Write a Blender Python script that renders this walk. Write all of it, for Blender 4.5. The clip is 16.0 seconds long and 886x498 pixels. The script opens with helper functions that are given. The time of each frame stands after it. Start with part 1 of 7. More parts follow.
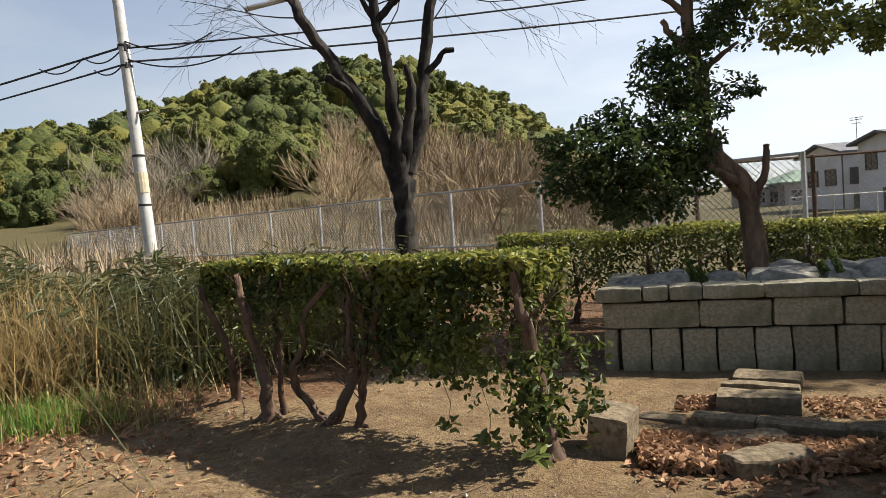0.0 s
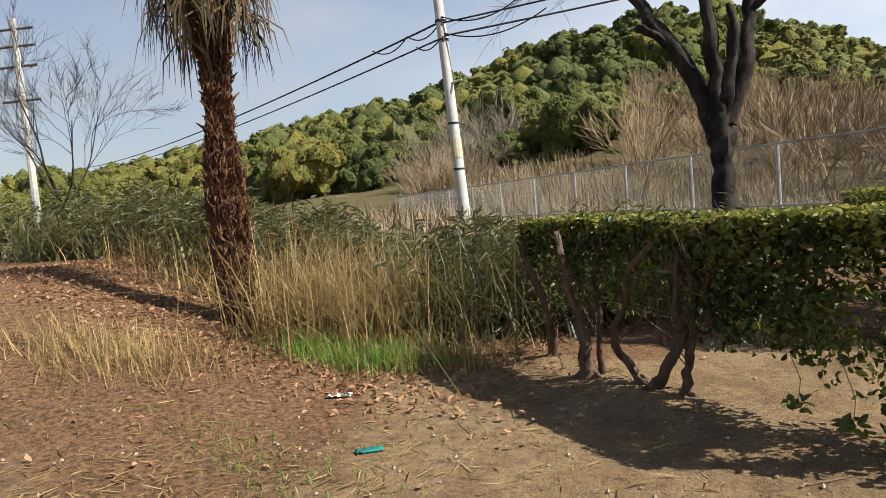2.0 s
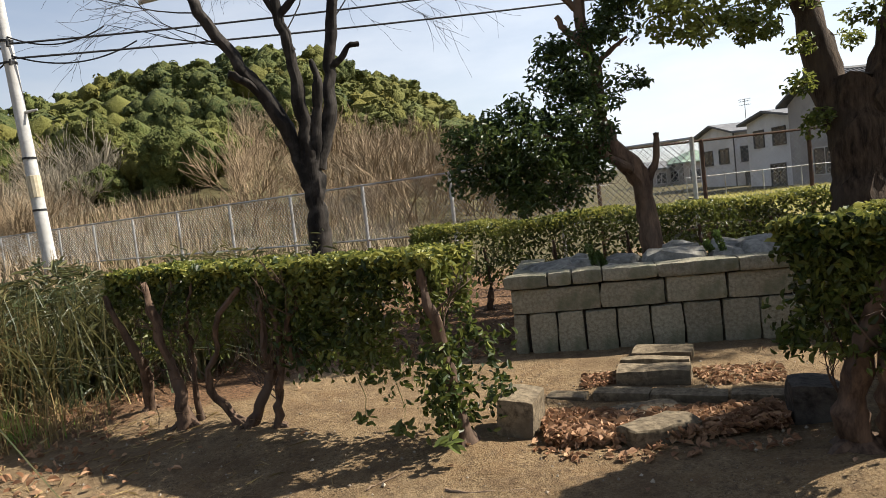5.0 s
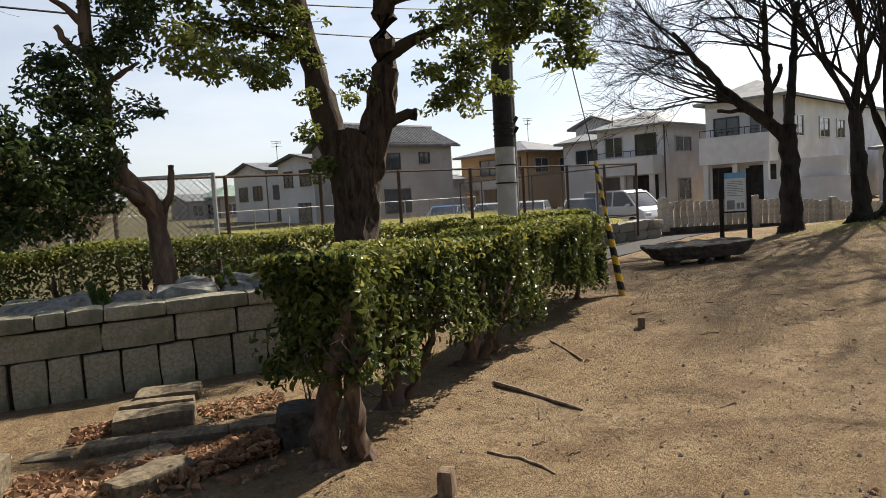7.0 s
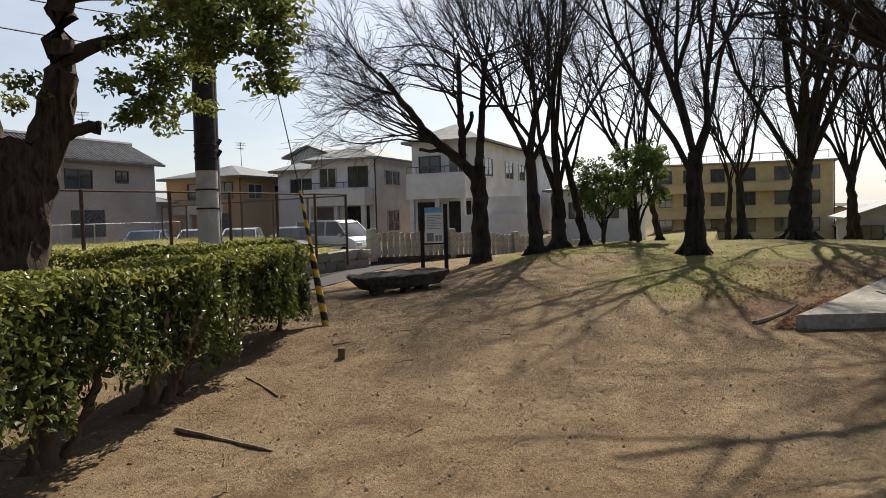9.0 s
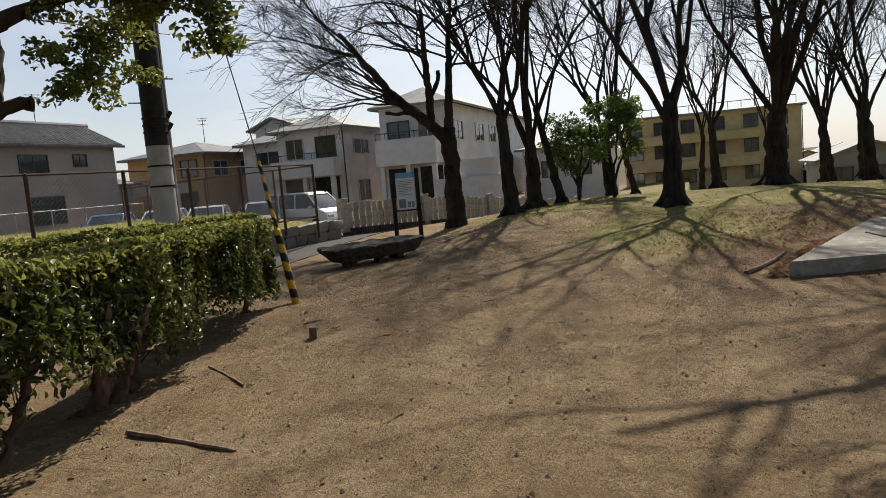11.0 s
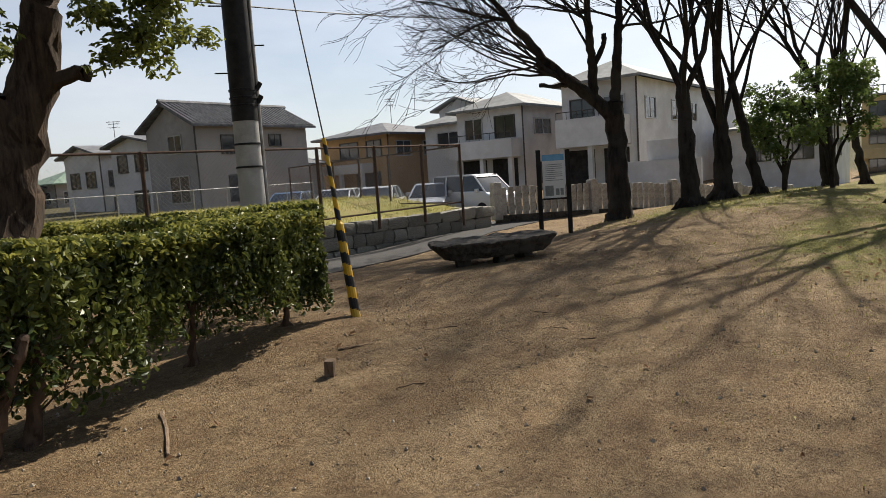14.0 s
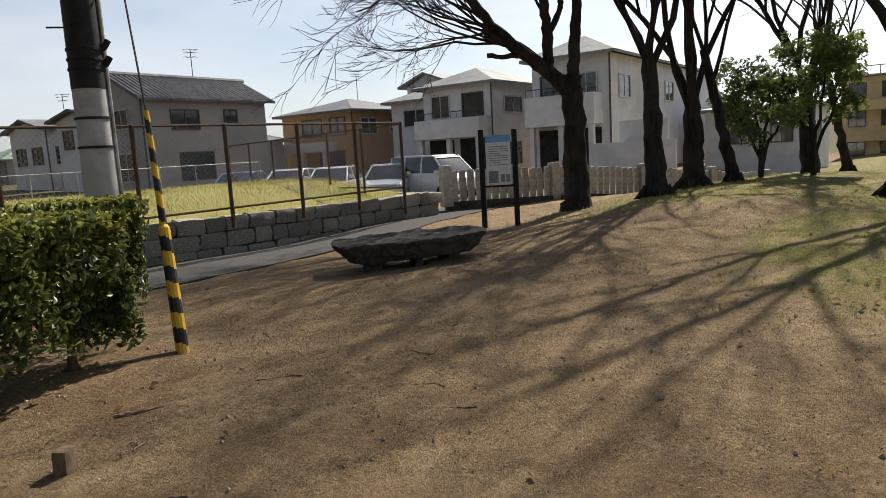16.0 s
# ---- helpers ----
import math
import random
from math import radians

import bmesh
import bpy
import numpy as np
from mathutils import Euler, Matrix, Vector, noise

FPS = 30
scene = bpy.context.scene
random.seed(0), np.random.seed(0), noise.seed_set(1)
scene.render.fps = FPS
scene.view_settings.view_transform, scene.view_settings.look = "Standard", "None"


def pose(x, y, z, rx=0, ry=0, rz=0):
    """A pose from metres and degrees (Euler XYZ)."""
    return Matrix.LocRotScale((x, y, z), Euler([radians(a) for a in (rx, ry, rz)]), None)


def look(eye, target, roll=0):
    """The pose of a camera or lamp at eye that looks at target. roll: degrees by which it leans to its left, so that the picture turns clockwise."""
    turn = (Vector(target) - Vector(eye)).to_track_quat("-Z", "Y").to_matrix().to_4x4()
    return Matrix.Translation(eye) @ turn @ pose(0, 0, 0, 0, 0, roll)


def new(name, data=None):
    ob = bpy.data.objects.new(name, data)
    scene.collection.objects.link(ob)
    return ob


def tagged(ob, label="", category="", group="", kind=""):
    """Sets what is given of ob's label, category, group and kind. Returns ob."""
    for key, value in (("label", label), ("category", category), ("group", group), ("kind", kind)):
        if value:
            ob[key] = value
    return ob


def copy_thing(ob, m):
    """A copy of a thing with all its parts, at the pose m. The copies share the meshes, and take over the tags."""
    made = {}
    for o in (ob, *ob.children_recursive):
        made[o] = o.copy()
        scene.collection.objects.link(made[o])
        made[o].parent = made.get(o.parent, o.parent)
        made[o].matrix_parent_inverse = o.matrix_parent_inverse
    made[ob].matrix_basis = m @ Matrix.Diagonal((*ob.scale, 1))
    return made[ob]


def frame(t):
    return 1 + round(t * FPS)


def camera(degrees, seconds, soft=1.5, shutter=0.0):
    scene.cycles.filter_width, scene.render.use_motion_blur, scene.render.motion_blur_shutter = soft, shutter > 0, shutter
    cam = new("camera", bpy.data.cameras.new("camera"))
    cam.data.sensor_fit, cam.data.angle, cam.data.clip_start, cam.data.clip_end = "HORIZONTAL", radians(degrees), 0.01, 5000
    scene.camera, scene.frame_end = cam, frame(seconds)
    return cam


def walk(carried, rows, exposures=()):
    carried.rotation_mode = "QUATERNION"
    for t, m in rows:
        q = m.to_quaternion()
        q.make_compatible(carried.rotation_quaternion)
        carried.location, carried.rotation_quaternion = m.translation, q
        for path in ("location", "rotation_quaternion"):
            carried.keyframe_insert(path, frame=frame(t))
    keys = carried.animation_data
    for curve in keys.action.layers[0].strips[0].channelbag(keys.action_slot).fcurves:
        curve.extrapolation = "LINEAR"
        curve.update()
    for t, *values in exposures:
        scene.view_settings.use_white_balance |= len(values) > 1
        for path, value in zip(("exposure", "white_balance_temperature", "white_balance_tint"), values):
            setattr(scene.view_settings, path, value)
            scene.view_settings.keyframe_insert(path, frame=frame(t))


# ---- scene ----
cam = camera(66.08, 16.0, 0.65)
PATH = [
    (0.0, pose(0.000, -0.000, 1.487, 87.77, 3.98, -0.00)),
    (0.5, pose(-0.071, 0.062, 1.467, 86.99, 3.25, 10.12)),
    (1.0, pose(-0.130, 0.065, 1.476, 86.86, 3.51, 14.33)),
    (1.5, pose(-0.222, 0.050, 1.477, 87.12, 3.98, 22.63)),
    (2.0, pose(-0.192, 0.087, 1.466, 86.42, 4.78, 24.68)),
    (2.5, pose(-0.165, 0.114, 1.472, 85.95, 4.73, 22.16)),
    (3.0, pose(-0.127, 0.148, 1.468, 87.11, 4.66, 18.68)),
    (5.5, pose(0.126, -0.186, 1.552, 85.80, 5.78, -15.60)),
    (6.0, pose(0.196, -0.179, 1.549, 85.46, 4.78, -25.21)),
    (6.5, pose(0.264, -0.183, 1.536, 85.46, 4.17, -36.17)),
    (7.0, pose(0.321, -0.212, 1.538, 85.69, 3.51, -44.41)),
    (7.5, pose(0.424, -0.234, 1.529, 85.72, 3.66, -54.43)),
    (8.0, pose(0.559, -0.287, 1.528, 85.79, 3.96, -61.38)),
    (8.5, pose(0.599, -0.277, 1.538, 86.08, 2.11, -64.21)),
    (9.0, pose(0.549, -0.257, 1.542, 87.02, 1.54, -67.86)),
    (9.5, pose(0.562, -0.241, 1.537, 86.30, 2.20, -72.92)),
    (12.0, pose(1.633, -0.018, 1.483, 82.54, 5.76, -68.26)),
    (12.5, pose(1.996, -0.018, 1.508, 81.47, 4.49, -67.74)),
    (13.0, pose(2.422, -0.041, 1.497, 82.36, 3.22, -60.05)),
    (13.5, pose(2.947, -0.105, 1.443, 83.28, 1.21, -58.04)),
    (14.0, pose(3.396, -0.177, 1.445, 83.78, 3.90, -53.51)),
    (14.5, pose(3.935, -0.170, 1.444, 81.94, 3.28, -51.33)),
    (15.0, pose(4.420, -0.134, 1.447, 81.23, 4.62, -54.35)),
    (15.5, pose(4.922, -0.051, 1.447, 81.78, 4.35, -52.27)),
    (16.0, pose(5.336, 0.127, 1.456, 81.92, 3.33, -55.03)),
]
EXPOSURES = [(0.0, 1.15), (2.0, 1.14), (3.0, 1.20), (5.5, 1.16), (7.0, 0.96), (9.0, 0.70), (9.5, 0.62), (12.0, 0.55), (13.0, 0.62), (14.0, 0.70), (16.0, 0.78)]
walk(cam, PATH, EXPOSURES)

# ---- world and sun ----
SUN_DIR = Vector((0.98, 0.04, 0.95)).normalized()
world = bpy.data.worlds.new("sky")
scene.world = world
world.use_nodes = True
wn = world.node_tree
sky = wn.nodes.new("ShaderNodeTexSky")
sky.sky_type = 'NISHITA'
sky.sun_disc = False
sky.sun_elevation = math.asin(SUN_DIR.z)
sky.sun_rotation = math.atan2(SUN_DIR.x, SUN_DIR.y)
sky.air_density, sky.dust_density, sky.ozone_density = 1.0, 1.0, 1.6
bg = wn.nodes["Background"]
bg.inputs["Strength"].default_value = 0.060
# thin high cloud over the blue
tc = wn.nodes.new("ShaderNodeTexCoord")
mp = wn.nodes.new("ShaderNodeMapping")
mp.inputs["Scale"].default_value = (1.0, 1.0, 3.2)
cl = wn.nodes.new("ShaderNodeTexNoise")
cl.inputs["Scale"].default_value, cl.inputs["Detail"].default_value, cl.inputs["Roughness"].default_value = 2.0, 7.0, 0.55
rp = wn.nodes.new("ShaderNodeValToRGB")
rp.color_ramp.elements[0].position, rp.color_ramp.elements[1].position = 0.36, 0.70
rp.color_ramp.elements[0].color = (0.36, 0.36, 0.36, 1)
rp.color_ramp.elements[1].color = (0.8, 0.8, 0.8, 1)
mx = wn.nodes.new("ShaderNodeMix")
mx.data_type = 'RGBA'
# the veil of haze is brightest towards the sun
dp_node = wn.nodes.new("ShaderNodeVectorMath")
dp_node.operation = 'DOT_PRODUCT'
dp_node.inputs[1].default_value = SUN_DIR
hz_node = wn.nodes.new("ShaderNodeMapRange")
hz_node.inputs[1].default_value, hz_node.inputs[2].default_value, hz_node.inputs[3].default_value, hz_node.inputs[4].default_value = -0.4, 0.95, 4.2, 12.5
hz_col = wn.nodes.new("ShaderNodeCombineColor")
wn.links.new(tc.outputs["Generated"], dp_node.inputs[0])
wn.links.new(dp_node.outputs["Value"], hz_node.inputs[0])
for ch, tint in enumerate((0.95, 0.98, 1.04)):
    ml_node = wn.nodes.new("ShaderNodeMath")
    ml_node.operation = 'MULTIPLY'
    ml_node.inputs[1].default_value = tint
    wn.links.new(hz_node.outputs[0], ml_node.inputs[0])
    wn.links.new(ml_node.outputs[0], hz_col.inputs[ch])
wn.links.new(hz_col.outputs[0], mx.inputs[7])
wn.links.new(tc.outputs["Generated"], mp.inputs[0])
wn.links.new(mp.outputs[0], cl.inputs[0])
wn.links.new(cl.outputs[0], rp.inputs[0])
# and it thins out overhead, where the sky is a deeper blue
sx_node = wn.nodes.new("ShaderNodeSeparateXYZ")
el_node = wn.nodes.new("ShaderNodeMapRange")
el_node.inputs[1].default_value, el_node.inputs[2].default_value, el_node.inputs[3].default_value, el_node.inputs[4].default_value = 0.22, 0.75, 1.0, 0.12
vl_node = wn.nodes.new("ShaderNodeMath")
vl_node.operation = 'MULTIPLY'
wn.links.new(tc.outputs["Generated"], sx_node.inputs[0])
wn.links.new(sx_node.outputs[2], el_node.inputs[0])
wn.links.new(rp.outputs[0], vl_node.inputs[0])
wn.links.new(el_node.outputs[0], vl_node.inputs[1])
wn.links.new(vl_node.outputs[0], mx.inputs[0])
wn.links.new(sky.outputs[0], mx.inputs[6])
wn.links.new(mx.outputs[2], bg.inputs[0])
sun_data = bpy.data.lights.new("sun", 'SUN')
sun_data.energy, sun_data.angle, sun_data.color = 5.0, radians(0.7), (1.0, 0.93, 0.82)
sun = new("sun", sun_data)
sun.matrix_world = look(SUN_DIR * 60, (0, 0, 0))

# ---- materials ----
def shader(name):
    m = bpy.data.materials.new(name)
    m.use_nodes = True
    nt = m.node_tree
    return m, nt, nt.nodes["Principled BSDF"]


def mixc(nt, fac, a, b, mode='MIX'):
    n = nt.nodes.new("ShaderNodeMix")
    n.data_type, n.blend_type = 'RGBA', mode
    for sock, v in ((n.inputs[0], fac), (n.inputs[6], a), (n.inputs[7], b)):
        if isinstance(v, (int, float)):
            sock.default_value = v
        elif isinstance(v, tuple):
            sock.default_value = (*v, 1)
        else:
            nt.links.new(v, sock)
    return n.outputs[2]


def noise_tex(nt, scale, detail=4, rough=0.6, stretch=(1, 1, 1), coords="Object"):
    c = nt.nodes.new("ShaderNodeTexCoord")
    mpn = nt.nodes.new("ShaderNodeMapping")
    mpn.inputs["Scale"].default_value = stretch
    n = nt.nodes.new("ShaderNodeTexNoise")
    n.inputs["Scale"].default_value, n.inputs["Detail"].default_value, n.inputs["Roughness"].default_value = scale, detail, rough
    nt.links.new(c.outputs[coords], mpn.inputs[0])
    nt.links.new(mpn.outputs[0], n.inputs[0])
    return n.outputs[0]


def ramp(nt, fac, lo, hi, a=(0, 0, 0), b=(1, 1, 1)):
    n = nt.nodes.new("ShaderNodeValToRGB")
    n.color_ramp.elements[0].position, n.color_ramp.elements[1].position = lo, hi
    n.color_ramp.elements[0].color, n.color_ramp.elements[1].color = (*a, 1), (*b, 1)
    nt.links.new(fac, n.inputs[0])
    return n.outputs[0]


def bump(nt, bsdf, height, strength=0.4, dist=0.02):
    n = nt.nodes.new("ShaderNodeBump")
    n.inputs["Strength"].default_value, n.inputs["Distance"].default_value = strength, dist
    nt.links.new(height, n.inputs["Height"])
    nt.links.new(n.outputs[0], bsdf.inputs["Normal"])


def surface(name, a, b, scale=8, c=None, cscale=1.2, rough=0.85, bstr=0.4, bdist=0.01, stretch=(1, 1, 1), metal=0.0, per_object=0.0, spec=0.18, lo=0.35, hi=0.65):
    """A base of two colours in fine grain, a third in large patches, and relief."""
    m, nt, p = shader(name)
    fine = noise_tex(nt, scale, 6, 0.65, stretch)
    col = mixc(nt, ramp(nt, fine, lo, hi), a, b)
    if c:
        big = noise_tex(nt, cscale, 5, 0.6)
        col = mixc(nt, ramp(nt, big, 0.48, 0.66), col, c)
    if per_object:
        oi = nt.nodes.new("ShaderNodeObjectInfo")
        mr = nt.nodes.new("ShaderNodeMapRange")
        mr.inputs[3].default_value, mr.inputs[4].default_value = 1 - per_object, 1 + per_object
        nt.links.new(oi.outputs["Random"], mr.inputs[0])
        hs = nt.nodes.new("ShaderNodeHueSaturation")
        nt.links.new(mr.outputs[0], hs.inputs["Value"])
        nt.links.new(col, hs.inputs["Color"])
        col = hs.outputs[0]
    nt.links.new(col, p.inputs["Base Color"])
    p.inputs["Roughness"].default_value, p.inputs["Metallic"].default_value = rough, metal
    p.inputs["Specular IOR Level"].default_value = spec
    if bstr:
        bump(nt, p, fine, bstr, bdist)
    return m


def foliage(name, dark, mid, light, nscale=0.8, rough=0.45, trans=0.35, spec=0.5):
    """Leaves: each its own shade, larger patches over the crown, light through the blade."""
    m, nt, p = shader(name)
    g = nt.nodes.new("ShaderNodeNewGeometry")
    rnd = g.outputs["Random Per Island"]
    col = mixc(nt, ramp(nt, rnd, 0.0, 0.75), dark, mid)
    col = mixc(nt, ramp(nt, rnd, 0.72, 1.0), col, light)
    big = noise_tex(nt, nscale, 3, 0.5)
    col = mixc(nt, ramp(nt, big, 0.45, 0.68, (0, 0, 0), (0.6, 0.6, 0.6)), col, light)
    nt.links.new(col, p.inputs["Base Color"])
    p.inputs["Roughness"].default_value = rough
    p.inputs["Specular IOR Level"].default_value = spec
    tr = nt.nodes.new("ShaderNodeBsdfTranslucent")
    nt.links.new(mixc(nt, 0.6, col, tuple(min(1, 1.6 * v) for v in light)), tr.inputs[0])
    ms = nt.nodes.new("ShaderNodeMixShader")
    ms.inputs[0].default_value = trans
    out = nt.nodes["Material Output"]
    nt.links.new(p.outputs[0], ms.inputs[1])
    nt.links.new(tr.outputs[0], ms.inputs[2])
    nt.links.new(ms.outputs[0], out.inputs[0])
    return m


def ground_material():
    m, nt, p = shader("trodden_earth")
    at = nt.nodes.new("ShaderNodeAttribute")
    at.attribute_name = "mask"
    sp = nt.nodes.new("ShaderNodeSeparateColor")
    nt.links.new(at.outputs["Color"], sp.inputs[0])
    fine = noise_tex(nt, 55, 6, 0.75)
    mid = noise_tex(nt, 3.2, 6, 0.65)
    big = noise_tex(nt, 0.55, 4, 0.55)
    grit = noise_tex(nt, 190, 2, 0.5)
    sand = mixc(nt, ramp(nt, fine, 0.34, 0.66), (0.085, 0.053, 0.026), (0.34, 0.24, 0.130))
    sand = mixc(nt, ramp(nt, mid, 0.44, 0.60, (0, 0, 0), (0.75, 0.75, 0.75)), sand, (0.18, 0.113, 0.056))
    sand = mixc(nt, ramp(nt, big, 0.45, 0.65, (0, 0, 0), (0.5, 0.5, 0.5)), sand, (0.28, 0.205, 0.120))
    sand = mixc(nt, ramp(nt, noise_tex(nt, 11, 5, 0.7), 0.50, 0.64, (0, 0, 0), (0.7, 0.7, 0.7)), sand, (0.095, 0.064, 0.038))
    sand = mixc(nt, ramp(nt, grit, 0.62, 0.72, (0, 0, 0), (0.6, 0.6, 0.6)), sand, (0.40, 0.34, 0.26))
    sand = mixc(nt, ramp(nt, noise_tex(nt, 85, 3, 0.6), 0.56, 0.68, (0, 0, 0), (0.45, 0.45, 0.45)), sand, (0.06, 0.042, 0.027))
    clod = noise_tex(nt, 26, 4, 0.7)
    sand = mixc(nt, ramp(nt, noise_tex(nt, 1.3, 6, 0.7), 0.48, 0.60, (0, 0, 0), (0.7, 0.7, 0.7)), sand, (0.125, 0.080, 0.043))
    sand = mixc(nt, ramp(nt, clod, 0.5, 0.75, (0, 0, 0), (0.4, 0.4, 0.4)), sand, (0.36, 0.265, 0.155))
    litter = mixc(nt, ramp(nt, noise_tex(nt, 24, 5, 0.7), 0.38, 0.62), (0.06, 0.034, 0.019), (0.22, 0.125, 0.066))
    moss = mixc(nt, ramp(nt, noise_tex(nt, 36, 5, 0.7), 0.35, 0.65), (0.075, 0.070, 0.022), (0.22, 0.20, 0.05))
    moss = mixc(nt, ramp(nt, noise_tex(nt, 2.2, 5, 0.6), 0.5, 0.66), moss, (0.26, 0.19, 0.10))

    def over(base, chan, top, lo=0.32, hi=0.62):
        a = nt.nodes.new("ShaderNodeMath")
        a.operation = 'MULTIPLY_ADD'
        nt.links.new(mid, a.inputs[0])
        a.inputs[1].default_value = 0.9
        nt.links.new(sp.outputs[chan], a.inputs[2])
        b = nt.nodes.new("ShaderNodeMath")
        b.operation = 'SUBTRACT'
        nt.links.new(a.outputs[0], b.inputs[0])
        b.inputs[1].default_value = 0.45
        return mixc(nt, ramp(nt, b.outputs[0], lo, hi), base, top)
    col = over(sand, 0, litter)
    col = over(col, 1, moss)
    col = over(col, 2, (0.085, 0.072, 0.034))
    nt.links.new(col, p.inputs["Base Color"])
    p.inputs["Roughness"].default_value = 0.95
    p.inputs["Specular IOR Level"].default_value = 0.15
    add = nt.nodes.new("ShaderNodeMath")
    add.operation = 'MULTIPLY_ADD'
    nt.links.new(mid, add.inputs[0])
    add.inputs[1].default_value = 2.5
    lump = nt.nodes.new("ShaderNodeMath")
    lump.operation = 'MULTIPLY_ADD'
    nt.links.new(clod, lump.inputs[0])
    lump.inputs[1].default_value = 0.45
    nt.links.new(fine, lump.inputs[2])
    nt.links.new(lump.outputs[0], add.inputs[2])
    bump(nt, p, add.outputs[0], 1.0, 0.026)
    return m


M_GROUND = ground_material()
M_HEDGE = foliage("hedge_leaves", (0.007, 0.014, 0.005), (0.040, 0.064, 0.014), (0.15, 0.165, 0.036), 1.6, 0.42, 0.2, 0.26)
# paler copy for the hedge tops: sunlight painted into yellowish new leaves
M_HEDGETOP = foliage("sunlit_young_leaves", (0.055, 0.075, 0.014), (0.16, 0.175, 0.035), (0.30, 0.285, 0.07), 2.2, 0.5, 0.3, 0.25)
M_CAMEL = foliage("dark_glossy_leaves", (0.010, 0.022, 0.007), (0.028, 0.052, 0.014), (0.085, 0.115, 0.028), 1.2, 0.42, 0.25, 0.3)
M_CAMPHOR = foliage("camphor_leaves", (0.013, 0.025, 0.006), (0.055, 0.085, 0.017), (0.22, 0.235, 0.05), 0.9, 0.45, 0.3, 0.3)
M_SHRUB = foliage("shrub_leaves", (0.03, 0.06, 0.015), (0.07, 0.12, 0.03), (0.15, 0.2, 0.05), 0.9, 0.4)


def woods_material(name):
    """Leaves of the hill woods: every crown its own green, every leaf a little off it."""
    m, nt, p = shader(name)
    at = nt.nodes.new("ShaderNodeAttribute")
    at.attribute_name = "tint"
    sp = nt.nodes.new("ShaderNodeSeparateColor")
    nt.links.new(at.outputs["Color"], sp.inputs[0])
    col = mixc(nt, ramp(nt, sp.outputs[0], 0.05, 0.5), (0.030, 0.050, 0.020), (0.078, 0.096, 0.026))
    col = mixc(nt, ramp(nt, sp.outputs[0], 0.5, 0.95), col, (0.175, 0.155, 0.036))
    g = nt.nodes.new("ShaderNodeNewGeometry")
    col = mixc(nt, ramp(nt, g.outputs["Random Per Island"], 0.0, 1.0, (0.0, 0.0, 0.0), (0.55, 0.55, 0.55)), col, (0.035, 0.045, 0.014))
    col = mixc(nt, ramp(nt, noise_tex(nt, 2.2, 4, 0.7), 0.42, 0.62, (0, 0, 0), (0.5, 0.5, 0.5)), col, (0.15, 0.145, 0.045))
    nt.links.new(col, p.inputs["Base Color"])
    p.inputs["Roughness"].default_value, p.inputs["Specular IOR Level"].default_value = 0.75, 0.1
    bump(nt, p, noise_tex(nt, 3.5, 4, 0.7), 1.0, 0.35)
    return m


M_WOODS = woods_material("hill_tree_leaves")
M_THICKET = surface("bare_twigs", (0.16, 0.115, 0.07), (0.30, 0.225, 0.14), 0.35, c=(0.20, 0.175, 0.13), cscale=0.06, rough=0.9, bstr=0)
M_REED = foliage("dry_reeds", (0.07, 0.044, 0.018), (0.24, 0.16, 0.064), (0.42, 0.32, 0.15), 0.7, 0.7, 0.25, 0.2)
M_REEDGREEN = foliage("green_bamboo_grass", (0.018, 0.03, 0.010), (0.046, 0.062, 0.02), (0.15, 0.13, 0.05), 0.8, 0.5, 0.25)
M_GRASS = foliage("fresh_grass", (0.05, 0.11, 0.015), (0.10, 0.22, 0.03), (0.22, 0.32, 0.06), 1.5, 0.5, 0.35)
M_LAWN = foliage("winter_lawn", (0.13, 0.125, 0.03), (0.25, 0.235, 0.06), (0.38, 0.34, 0.10), 0.9, 0.6, 0.3, 0.2)
M_DRYLEAF = foliage("dry_leaves", (0.10, 0.046, 0.025), (0.25, 0.130, 0.068), (0.40, 0.255, 0.15), 2.0, 0.75, 0.15, 0.2)
M_BARK = surface("dark_bark", (0.010, 0.008, 0.007), (0.042, 0.034, 0.027), 9, c=(0.045, 0.04, 0.032), cscale=1.5, rough=0.92, bstr=1.0, bdist=0.03, stretch=(1, 1, 0.22))
M_BARKA = surface("weathered_bark", (0.006, 0.005, 0.004), (0.026, 0.021, 0.017), 7, c=(0.05, 0.043, 0.037), cscale=2.6, rough=0.85, bstr=1.0, bdist=0.03, stretch=(1, 1, 0.15))
M_BARKC = surface("reddish_bark", (0.05, 0.03, 0.02), (0.20, 0.13, 0.085), 9, c=(0.12, 0.085, 0.06), cscale=2.0, rough=0.9, bstr=1.0, bdist=0.03, stretch=(1, 1, 0.25))
M_BARKD = surface("furrowed_bark", (0.016, 0.011, 0.008), (0.10, 0.068, 0.045), 14, c=(0.065, 0.048, 0.034), cscale=1.4, rough=0.92, bstr=1.0, bdist=0.04, stretch=(1, 1, 0.2))
M_TWIG = surface("hedge_wood", (0.035, 0.022, 0.015), (0.13, 0.085, 0.058), 18, c=(0.085, 0.062, 0.048), cscale=3, rough=0.9, bstr=0.8, bdist=0.01, stretch=(1, 1, 0.3))
M_PALM = surface("palm_fibre", (0.045, 0.022, 0.013), (0.22, 0.115, 0.065), 16, c=(0.12, 0.062, 0.036), cscale=2.5, rough=0.95, bstr=1.0, bdist=0.03, stretch=(1, 1, 0.35))
M_FROND = surface("dead_palm_frond", (0.03, 0.021, 0.012), (0.12, 0.085, 0.045), 12, c=(0.06, 0.045, 0.025), cscale=2.0, rough=0.85, bstr=0.3, stretch=(1, 1, 0.3))
